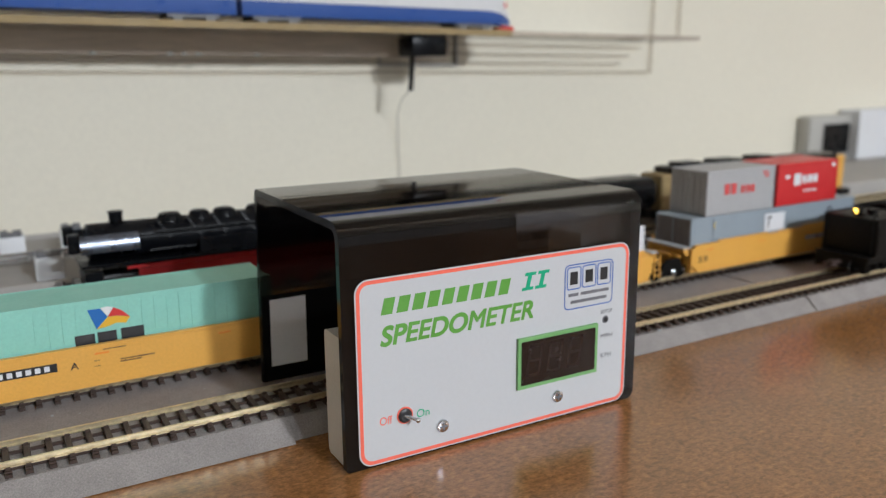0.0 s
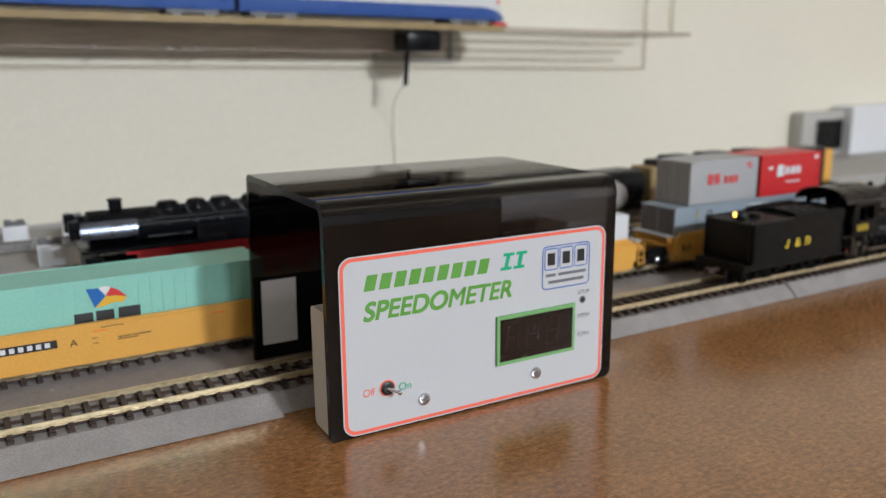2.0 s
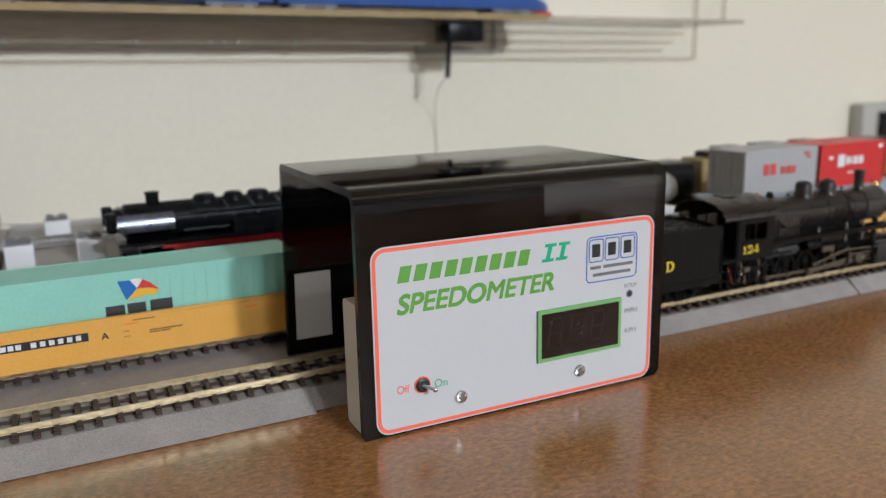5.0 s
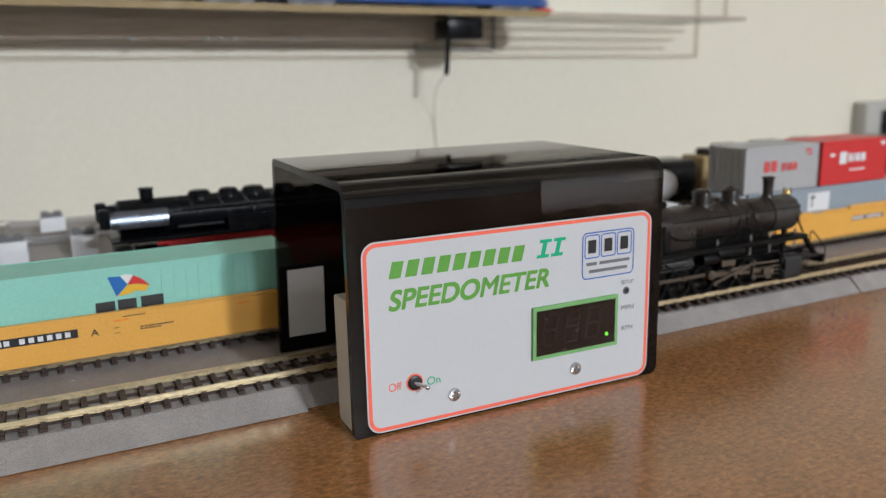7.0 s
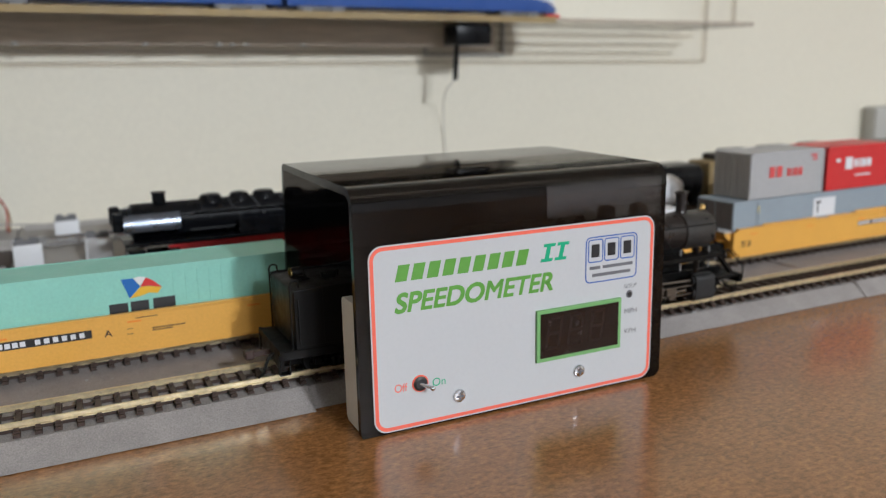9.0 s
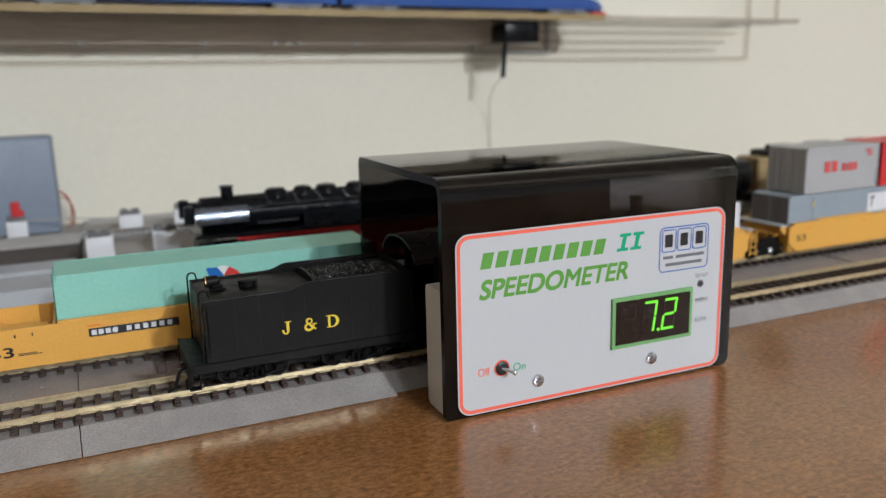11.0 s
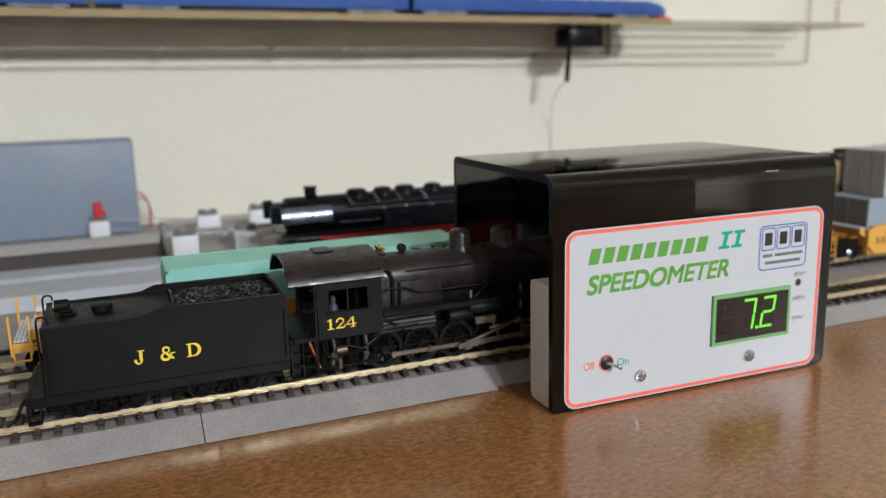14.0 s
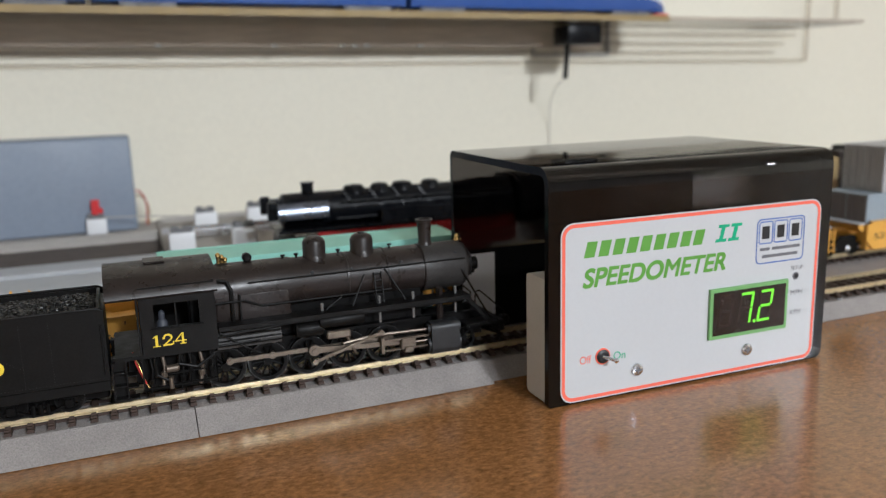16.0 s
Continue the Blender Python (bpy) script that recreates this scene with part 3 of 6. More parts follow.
    bars("small_print", M_GREY_INK, lab, [(0.0930, 0.0978, 0.0489, 0.0501), (0.0990, 0.1130, 0.0489, 0.0501), (0.0942, 0.1120, 0.0460, 0.0472)], Y)
    # display
    bm = bmesh.new()
    box(bm, 0.0693, 0.1073, Y - 0.0012, Y, 0.0163, 0.0364)
    disp = part("display", bm, M_BEZEL, s, "dark seven segment display with a green bezel line")
    bm = bmesh.new()
    box(bm, 0.0707, 0.1059, Y - 0.0014, Y - 0.0012, 0.0178, 0.0350)
    part("window", bm, M_DISPLAY, disp, "dark brown display window")

    def segment(bm, cx, cz, w, h, on, y, depth):
        t, k = 0.0010, 0.14
        sk = lambda x, z: (x + k * (z - cz), z)
        x0, x1, z0, z1, zm = cx - w / 2, cx + w / 2, cz - h / 2, cz + h / 2, cz
        g = 0.00025
        shapes = {"a": (x0 + g, x1 - g, z1 - t, z1), "d": (x0 + g, x1 - g, z0, z0 + t), "g": (x0 + t, x1 - t, zm - t / 2, zm + t / 2),
                  "b": (x1 - t, x1, zm + g, z1 - g), "c": (x1 - t, x1, z0 + g, zm - g), "f": (x0, x0 + t, zm + g, z1 - g), "e": (x0, x0 + t, z0 + g, zm - g)}
        for key in on:
            a, b, c, d = shapes[key]
            prism(bm, [sk(a, c), sk(b, c), sk(b, d), sk(a, d)], "y", y, y - depth)
    for cx in (0.0766, 0.0862, 0.0958):
        for key in "abcdefg":
            gh = bmesh.new()
            segment(gh, cx, 0.0272, 0.0064, 0.0126, key, Y - 0.0014, 0.00004)
            part("unlit_segment", gh, M_GHOST, disp)
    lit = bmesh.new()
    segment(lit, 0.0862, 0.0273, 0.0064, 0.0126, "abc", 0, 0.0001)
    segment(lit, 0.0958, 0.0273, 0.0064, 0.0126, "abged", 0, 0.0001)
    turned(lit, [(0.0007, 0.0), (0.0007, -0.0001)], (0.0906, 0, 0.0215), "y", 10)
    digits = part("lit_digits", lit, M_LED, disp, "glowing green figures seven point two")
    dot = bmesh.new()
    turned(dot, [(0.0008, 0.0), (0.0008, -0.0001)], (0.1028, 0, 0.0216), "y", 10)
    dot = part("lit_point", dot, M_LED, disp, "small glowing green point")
    # switch, screws, setup hole
    bm = bmesh.new()
    turned(bm, [(0.0031, 0.0), (0.0031, -0.0003)], (0.0222, Y, 0.0170), "y", 24)
    sw = part("toggle_switch", bm, M_RED, s, "small toggle switch in a red ring")
    bm = bmesh.new()
    turned(bm, [(0.0026, 0.0), (0.0026, -0.0007), (0.0018, -0.0011)], (0.0222, Y, 0.0170), "y", 20)
    part("collar", bm, M_INK, sw)
    bm = bmesh.new()
    rod(bm, (0.0222, Y - 0.0008, 0.0170), (0.0246, Y - 0.0050, 0.0165), 0.0007, 10)
    bmesh.ops.create_uvsphere(bm, u_segments=12, v_segments=8, radius=0.0010, matrix=Matrix.Translation((0.0247, Y - 0.0052, 0.0165)))
    part("lever", bm, M_STEEL, sw, "chrome toggle lever", smooth=True)
    for x, z in ((0.0372, 0.0095), (0.0887, 0.0096)):
        bm = bmesh.new()
        turned(bm, [(0.0025, 0.0), (0.0025, -0.0005), (0.0022, -0.0009), (0.0014, -0.0011), (0.0004, -0.00115)], (x, Y, z), "y", 20)
        sc = part("screw", bm, M_STEEL, s, "zinc pan-head screw", smooth=True)
        bm = bmesh.new()
        box(bm, x - 0.0014, x + 0.0014, Y - 0.00128, Y - 0.0010, z - 0.00035, z + 0.00035)
        box(bm, x - 0.0003, x + 0.0003, Y - 0.00126, Y - 0.0010, z - 0.0014, z + 0.0014)
        part("cross_slot", bm, M_GREY_INK, sc)
    bm = bmesh.new()
    turned(bm, [(0.0016, 0.0), (0.0015, -0.0002)], (0.1119, Y, 0.0370), "y", 18)
    hole = part("setup_hole", bm, M_GREY_INK, s)
    bm = bmesh.new()
    turned(bm, [(0.0010, 0.0), (0.0010, -0.00005)], (0.1119, Y - 0.0002, 0.0370), "y", 16)
    part("hole_core", bm, M_INK, hole)
    return s, digits, dot


SPEEDO, DIGITS, POINT = speedometer()


# ---- well cars and containers ----
def truck(parent, x, zc=0.0163, r=0.0052, mat=M_GEARBLK):
    bm = bmesh.new()
    for s in (-1, 1):
        for dx in (-0.0095, 0.0095):
            turned(bm, [(r + 0.0006, 0.0), (r + 0.0006, 0.0004), (r, 0.0006), (r, 0.0022)], (x + dx, s * GAUGE - 0.0011, zc), "y", 18)
        box(bm, x - 0.0135, x + 0.0135, s * 0.0120 - 0.0008, s * 0.0120 + 0.0008, zc - 0.0015, zc + 0.0022, 0.0004, 1)
        for dx in (-0.0095, 0.0095):
            box(bm, x + dx - 0.0018, x + dx + 0.0018, s * 0.0124 - 0.0012, s * 0.0124 + 0.0012, zc - 0.0017, zc + 0.0016, 0.0004, 1)
    box(bm, x - 0.003, x + 0.003, -0.0125, 0.0125, zc - 0.001, zc + 0.0025)
    t = part("truck", bm, mat, parent, "black four-wheel truck")
    bm = bmesh.new()
    for dx in (-0.0095, 0.0095):
        turned(bm, [(0.0011, 0.0), (0.0007, -0.0007)], (x + dx, -0.0136, zc), "y", 10)
    part("axle_caps", bm, M_STEEL, t)
    return t


def rods(pairs, r):
    bm = bmesh.new()
    for p, q in pairs:
        rod(bm, p, q, r, 6)
    return bm


def grating(parent, x0, x1, y0, y1, z, along_x):
    """A grey grated walkway: a thin tray with raised bars."""
    bm = bmesh.new()
    box(bm, x0, x1, y0, y1, z, z + 0.0004)
    g = part("walkway", bm, M_PLATE, parent, "grey grated walkway")
    bm = bmesh.new()
    w = (y1 - y0) if along_x else (x1 - x0)
    n = max(3, int(w / 0.0011))
    for i in range(n):
        k = (i + 0.5) * w / n
        if along_x:
            box(bm, x0, x1, y0 + k - 0.00026, y0 + k + 0.00026, z + 0.0004, z + 0.0009)
        else:
            box(bm, x0 + k - 0.00026, x0 + k + 0.00026, y0, y1, z + 0.0004, z + 0.0009)
    tagged(part("grating", bm, M_TWHITE, g), kind="stuff")


def well_end(c, a, u, H):
    """The open end of a well car: stepped walkways on brackets, end posts, ladders and stirrups."""
    tx, sx, ex = u - 0.0355, u - 0.0440, u - 0.0560
    grating(c, tx, tx + 0.0066, -H + 0.0004, H - 0.0004, 0.0316, False)
    for s in (-1, 1):
        y0, y1 = sorted((s * 0.0100, s * (H - 0.0004)))
        grating(c, sx - 0.0046, tx - 0.0003, y0, y1, 0.0311, True)
        bm = bmesh.new()
        y0, y1 = sorted((s * 0.0118, s * (H - 0.0010)))
        prism(bm, [(tx + 0.0078, 0.0318), (tx + 0.0112, 0.0318), (tx + 0.0116, 0.0296), (tx + 0.0109, 0.0296), (tx + 0.0105, 0.0312), (tx + 0.0078, 0.0312)], "y", y0, y1)
        part("roller_bracket", bm, M_TWHITE, c, "white hooked bracket")
        for x in (sx - 0.0040, sx + 0.0010, sx + 0.0064, tx + 0.0005, tx + 0.0058):
            bm = bmesh.new()
            y0, y1 = sorted((s * (H - 0.0028), s * (H - 0.0010)))
            box(bm, x, x + 0.0009, y0, y1, 0.0270, 0.0310)
            part("walkway_post", bm, M_YELLOW, c)
        # end posts, panel and stirrup step
        for x, z1 in ((ex - 0.0002, 0.0372), (ex + 0.0066, 0.0368)):
            bm = bmesh.new()
            box(bm, x, x + 0.0010, s * (H - 0.0006) - 0.0005, s * (H - 0.0006) + 0.0005, 0.0212, z1, 0.0002, 1)
            part("end_post", bm, M_YELLOW, c, "yellow upright end post")
        bm = bmesh.new()
        box(bm, ex + 0.0010, ex + 0.0064, s * (H - 0.0006) - 0.0004, s * (H - 0.0006) + 0.0004, 0.0226, 0.0262)
        part("end_panel", bm, M_YELLOW, c)
        y = s * (H - 0.0004)
        part("stirrup_step", rods([((ex + 0.0008, y, 0.0226), (ex + 0.0010, y, 0.0192)), ((ex + 0.0010, y, 0.0192), (ex + 0.0066, y, 0.0192)), ((ex + 0.0066, y, 0.0192), (ex + 0.0068, y, 0.0226))], 0.0004), M_YELLOW, c)
        bm = bmesh.new()
        box(bm, ex + 0.0064, u - 0.0466, s * (H - 0.0016) - 0.0006, s * (H - 0.0016) + 0.0006, 0.0226, 0.0240)
        part("end_beam", bm, M_YELLOW, c)
    grating(c, ex + 0.0010, ex + 0.0064, -H + 0.0014, H - 0.0014, 0.0264, False)
    grating(c, ex + 0.0068, sx - 0.0048, -H + 0.0006, -0.0090, 0.0290, True)
    grating(c, ex + 0.0068, sx - 0.0048, 0.0090, H - 0.0006, 0.0290, True)
    bm = bmesh.new()
    box(bm, ex + 0.0066, u - 0.0250, -0.0100, 0.0100, 0.0252, 0.0272, 0.0004, 1)
    part("end_deck", bm, M_YELLOW, c)
    bm = bmesh.new()
    prism(bm, [(u - 0.0250, 0.0250), (u - 0.0080, 0.0165), (u - 0.0080, 0.0175), (u - 0.0250, 0.0272)], "y", -H + 0.0010, H - 0.0010)
    part("slope_sheet", bm, M_YELLOW, c)
    bm = bmesh.new()
    box(bm, u - 0.0415, u - 0.0372, -H - 0.0010, -H - 0.0006, 0.0267, 0.0286)
    part("reflector", bm, M_ORANGE, c, "orange reflector patch")
    bm = bmesh.new()
    box(bm, ex - 0.0066, ex, -0.0012, 0.0012, 0.0178, 0.0196)
    box(bm, ex - 0.0090, ex - 0.0062, -0.0021, 0.0021, 0.0172, 0.0204, 0.0005, 1)
    part("coupler", bm, M_BLACK, c, "black knuckle coupler")


def well_unit(x0, x1, w0, w1, label, end_left, end_right):
    """One unit of a well car; x0..x1 the whole length, w0..w1 the open well."""
    mid = (x0 + x1) / 2
    c = thing("well_car", on_track(mid, Y2), label, "freight car", "yellow well cars")
    a, b, u, v = x0 - mid, x1 - mid, w0 - mid, w1 - mid
    H, ZB, ZT = 0.0172, 0.0142, 0.0300
    for s in (-1, 1):
        bm = bmesh.new()
        ol = [(u - 0.001, 0.0195), (u + 0.005, ZB), (v - 0.005, ZB), (v + 0.001, 0.0195), (v + 0.001, ZT - 0.002), (v - 0.002, ZT - 0.0004), (u + 0.002, ZT), (u - 0.001, ZT - 0.002)]
        if end_left:
            ol = [(u - 0.0465, 0.0218), (u - 0.033, 0.0206), (u - 0.0235, ZB)] + ol[2:6] + [(u - 0.012, ZT), (u - 0.0440, ZT - 0.0003), (u - 0.0465, ZT - 0.0025)]
        prism(bm, ol, "y", s * H - 0.0006, s * H + 0.0006)
        sill = part("side_sill", bm, M_YELLOW, c, "armour yellow side sill")
        bm = bmesh.new()
        box(bm, u + 0.002, v - 0.002, s * H - 0.0011, s * H + 0.0011, ZT + 0.00005, ZT + 0.0010)
        part("top_chord", bm, M_YELLOW, sill)
    bm = bmesh.new()
    box(bm, u, v, -H + 0.0006, H - 0.0006, ZB, ZB + 0.0012)
    for x in (u, v - 0.001):
        box(bm, x, x + 0.001, -H + 0.0006, H - 0.0006, ZB + 0.0012, ZT - 0.001)
    part("well_floor", bm, M_YELLOW, c)
    # stepped plates along the top of the near sill
    for f0, f1, hz in ((0.13, 0.40, 0.0011), (0.46, 0.60, 0.0008), (0.60, 0.97, 0.0019)):
        if not end_left:
            bm = bmesh.new()
            prism(bm, [(u + f0 * (v - u), ZT + 0.00105), (u + f1 * (v - u), ZT + 0.00105), (u + f1 * (v - u) - 0.0012, ZT + 0.0010 + hz), (u + f0 * (v - u) + 0.0012, ZT + 0.0010 + hz)], "y", -H - 0.0006, -H + 0.0006)
            part("sill_step", bm, M_YELLOW, c)
    # ladders, corner brackets and grey walkways at the unit's inner ends
    ends = [(v + 0.0022, 1)]
    for ex, sg in ends:
        for s in (-1, 1):
            lad = part("ladder", rods([((ex + sg * d, s * H, 0.0150), (ex + sg * d, s * H, 0.0294)) for d in (0.0010, 0.0052)], 0.00045), M_YELLOW, c)
            for k in range(4):
                part("rung", rods([((ex + sg * 0.0010, s * H, 0.0168 + 0.0034 * k), (ex + sg * 0.0052, s * H, 0.0168 + 0.0034 * k))], 0.00035), M_YELLOW, lad)
            bm = bmesh.new()
            prism(bm, [(ex, 0.0236), (ex + sg * 0.0040, 0.0262), (ex + sg * 0.0040, 0.0290), (ex, 0.0290)], "y", s * H * 0.86 - 0.0006, s * H * 0.86 + 0.0006)
            part("corner_bracket", bm, M_YELLOW, c)
        bm = bmesh.new()
        box(bm, min(ex, ex + sg * 0.0048), max(ex, ex + sg * 0.0048), -0.0155, 0.0155, 0.0296, 0.0303)
        part("walkway", bm, M_PLATE, c, "grey grated walkway")
    if not end_left:
        bm = bmesh.new()
        box(bm, u - 0.0060, u - 0.0003, -0.0160, 0.0160, 0.0292, 0.0300)
        part("walkway", bm, M_PLATE, c, "grey grated walkway")
        bm = bmesh.new()
        prism(bm, [(u - 0.0012, 0.0291), (u - 0.0012, 0.0245), (u - 0.0030, 0.0252), (u - 0.0055, 0.0275), (u - 0.0055, 0.0291)], "y", -0.0155, -0.0145)
        part("corner_bracket", bm, M_YELLOW, c)
    for lo, hi, has in ((a, u - 0.002, True), (v + 0.002, b, True)):
        bm = bmesh.new()
        box(bm, lo, hi, -0.0060, 0.0060, 0.0220, 0.0252, 0.0005, 1)
        box(bm, lo + 0.004, hi - 0.004, -0.0120, 0.0120, 0.0235, 0.0243)
        part("end_platform", bm, M_YELLOW, c)
    if end_left:
        well_end(c, a, u, H)
    # rivet details and stencils on the near sill
    Y = -H - 0.0006
    for i in range(4):
        x = u + 0.012 + (v - u - 0.02) * i / 3.2
        bm = bmesh.new()
        box(bm, x, x + 0.0052, Y - 0.0002, Y, 0.0270, 0.0277)
        part("sill_reflector", bm, M_ORANGE, c)
    return c, mid, Y


def articulation(x):
    tr = thing("articulated_truck", on_track(x, Y2), "black articulated truck between two yellow well cars", "wheel truck", "well car trucks")
    truck(tr, 0)
    bm = bmesh.new()
    turned(bm, [(0.0019, 0.0), (0.0019, -0.0006), (0.0012, -0.0012), (0.0003, -0.0014)], (0.0005, -0.0137, 0.0158), "y", 16)
    part("hub_cap", bm, M_STEEL, tr, "shiny round hub cap", smooth=True)
    bm = bmesh.new()
    prism(bm, [(-0.0085, 0.0140), (0.0080, 0.0140), (0.0078, 0.0195), (0.0050, 0.0235), (-0.0050, 0.0235), (-0.0078, 0.0195)], "y", -0.0134, -0.0122)
    part("side_frame", bm, M_BLACK, tr)


CAR_A, mid, Y = well_unit(-0.1825, 0.0585, -0.1265, 0.0480, "yellow articulated well car carrying a mint container", True, False)
lettering("car_figures", "53", M_INK, CAR_A, -0.1490 - mid, -0.1410 - mid, 0.0190, 0.0230, Y, 0, 0.0, bold=0.00022)
lettering("car_letter", "A", M_INK, CAR_A, -0.0752 - mid, -0.0722 - mid, 0.0224, 0.0252, Y, 0, 0.01)
bars("number_board", M_INK, CAR_A, [(-0.1140 - mid, -0.0797 - mid, 0.0228, 0.0262)], Y)
bars("number_mark", M_WHITE, CAR_A, [(x - mid, x + 0.0019 - mid, 0.0235, 0.0255) for x in [-0.1130 + 0.0026 * i for i in range(4)] + [-0.1000 + 0.00315 * i for i in range(6)]], Y - 0.00012)
bars("stencils", M_INK, CAR_A, [(x0 - mid, x1 - mid, z, z + h) for x0, x1, z, h in (
    (-0.0570, -0.0440, 0.0233, 0.0004), (-0.0570, -0.0490, 0.0224, 0.0004), (-0.0630, -0.0545, 0.0285, 0.0003), (-0.0667, -0.0645, 0.0222, 0.0002),
    (-0.0667, -0.0645, 0.0244, 0.0002), (-0.1655, -0.1605, 0.0262, 0.0003), (-0.1655, -0.1590, 0.0256, 0.0003), (-0.1655, -0.1600, 0.0250, 0.0003),
    (-0.1395, -0.1330, 0.0198, 0.0003), (-0.1395, -0.1310, 0.0192, 0.0003), (-0.1490, -0.1485, 0.0265, 0.0013), (-0.1400, -0.1395, 0.0265, 0.0013), (-0.1340, -0.1335, 0.0265, 0.0013))], Y)
truck(CAR_A, -0.1640 - mid)
CAR_B, mid, Y = well_unit(0.0660, 0.2450, 0.0760, 0.2290, "yellow middle well car unit carrying a white container", False, False)
CAR_C, mid, Y = well_unit(0.2560, 0.4400, 0.2622, 0.4300, "yellow well car unit carrying grey and red containers", False, False)
lettering("car_figures", "53", M_INK, CAR_C, 0.2670 - mid, 0.2745 - mid, 0.0202, 0.0238, Y, 0, 0.01)
bars("number_board", M_GREY_INK, CAR_C, [(0.3660 - mid, 0.3960 - mid, 0.0232, 0.0258)], Y)
bars("number_mark", M_WHITE, CAR_C, [(0.3670 + 0.0034 * i - mid, 0.3690 + 0.0034 * i - mid, 0.0237, 0.0253) for i in (0, 1, 2, 4, 5, 6, 7)], Y - 0.00012)
articulation(0.0623)
articulation(0.2505)
articulation(0.4450)


def container(x0, x1, z0, z1, mat, label, ribs=0.0034, y0=Y2, rib=0.00016, doors=None):
    mid, h = (x0 + x1) / 2, 0.0140
    L = (x1 - x0) / 2
    c = thing("freight_container", on_track(mid, y0), label, "container", "containers")
    bm = bmesh.new()
    box(bm, -L, L, -h, h, z0, z1 - 0.0001, 0.0003, 1)
    body = part("body", bm, mat, c)
    bm = bmesh.new()
    n = int(2 * L / ribs)
    for i in range(1, n):
        x = -L + i * 2 * L / n
        for s in (-1, 1):
            box(bm, x - 0.00030, x + 0.00030, min(s * h, s * (h + rib)), max(s * h, s * (h + rib)), z0 + 0.0015, z1 - 0.0022)
    tagged(part("ribs", bm, mat, body), kind="stuff")
    for x in (-L, L - 0.0012):
        for s in (-1, 1):
            bm = bmesh.new()
            box(bm, x, x + 0.0012, s * h - 0.0003, s * h + 0.0003, z0, z1)
            part("corner_post", bm, mat, c)
    for s in (-1, 1):
        bm = bmesh.new()
        box(bm, -L, L, s * h - 0.0003, s * h + 0.0003, z1 - 0.0018, z1 + 0.0001)
        part("top_rail", bm, mat, c)
    for y in (-0.0095, -0.0045, 0.0045, 0.0095):
        bm = bmesh.new()
        rod(bm, (-L - 0.0004, y, z0 + 0.001), (-L - 0.0004, y, z1 - 0.001), 0.0003, 6)
        part("door_bar", bm, doors or mat, c)
    if doors:
        for y in (-0.0070, 0.0070):
            bm = bmesh.new()
            box(bm, -L - 0.0003, -L, y - 0.0066, y + 0.0066, z0 + 0.0006, z1 - 0.0008)
            part("end_door", bm, doors, c, "taupe end door with shade in its colour")
    return c, mid, -h - 0.0003


C, mid, Y = container(-0.1245, 0.0070, 0.0156, 0.0480, M_MINT, "long mint green freight container with a quartered flag mark", 0.0047, rib=0.00030)
for name, pts, m in (("flag_blue", [(-0.0668, 0.0443), (-0.0641, 0.0362), (-0.0614, 0.0388), (-0.0598, 0.0406), (-0.0622, 0.0442)], M_FLAGB),
                     ("flag_white", [(-0.0621, 0.0443), (-0.0597, 0.0408), (-0.0582, 0.0428), (-0.0574, 0.0441), (-0.0600, 0.0447)], M_FLAGW),
                     ("flag_red", [(-0.0573, 0.0440), (-0.0596, 0.0405), (-0.0560, 0.0404), (-0.0514, 0.0393), (-0.0545, 0.0424)], M_FLAGR),
                     ("flag_yellow", [(-0.0640, 0.0361), (-0.0613, 0.0387), (-0.0596, 0.0404), (-0.0560, 0.0403), (-0.0514, 0.0392), (-0.0532, 0.0370), (-0.0566, 0.0376), (-0.0598, 0.0366)], M_FLAGY)):
    bm = bmesh.new()
    prism(bm, [(x - mid, z) for x, z in pts], "y", Y, Y - 0.00012)
    part(name, bm, m, C)
bars("owner_mark", M_INK, C, [(-0.0722 - mid, -0.0650 - mid, 0.0286, 0.0345), (-0.0640 - mid, -0.0570 - mid, 0.0286, 0.0347), (-0.0553 - mid, -0.0466 - mid, 0.0286, 0.0350)], Y)
container(0.1800, 0.2260, 0.0156, 0.0465, M_WHITE, "white freight container in the well car")
C, mid, Y = container(0.2635, 0.4210, 0.0156, 0.0462, M_BLUEGREY, "long blue-grey freight container with a white placard", 0.0042, rib=0.00006, doors=M_TAUPE)
bars("door_tag", M_YTEXT, C, [(0.2830 - mid, 0.2836 - mid, 0.0385, 0.0425)], Y)
bars("panel_seam", M_GREY_INK, C, [(0.2822 - mid, 0.2824 - mid, 0.0306, 0.0445)], Y)
bars("placard", M_WHITE, C, [(0.3290 - mid, 0.3480 - mid, 0.0318, 0.0430)], Y)
bars("placard_mark", M_INK, C, [(0.3322 - mid, 0.3331 - mid, 0.0340, 0.0410), (0.3312 - mid, 0.3350 - mid, 0.0398, 0.0412)], Y - 0.00012)
C, mid, Y = container(0.2750, 0.3355, 0.0466, 0.0735, M_GREYC, "short grey freight container with red owner marks", 0.0042, rib=0.00006, doors=M_TAUPEL)
bars("owner_mark", M_REDT, C, [(x0 - mid, x1 - mid, 0.0585, z1) for x0, x1, z1 in ((0.2900, 0.2945, 0.0650), (0.2960, 0.3005, 0.0650), (0.3045, 0.3070, 0.0632), (0.3080, 0.3090, 0.0632), (0.3100, 0.3130, 0.0632), (0.3140, 0.3170, 0.0632))], Y)
bars("corner_mark", M_REDT, C, [(0.3240 - mid, 0.3290 - mid, 0.0690, 0.0705), (0.3260 - mid, 0.3295 - mid, 0.0668, 0.0682)], Y)
C, mid, Y = container(0.3385, 0.3990, 0.0466, 0.0735, M_REDC, "short red freight container with white owner marks", 0.0042, rib=0.00006)
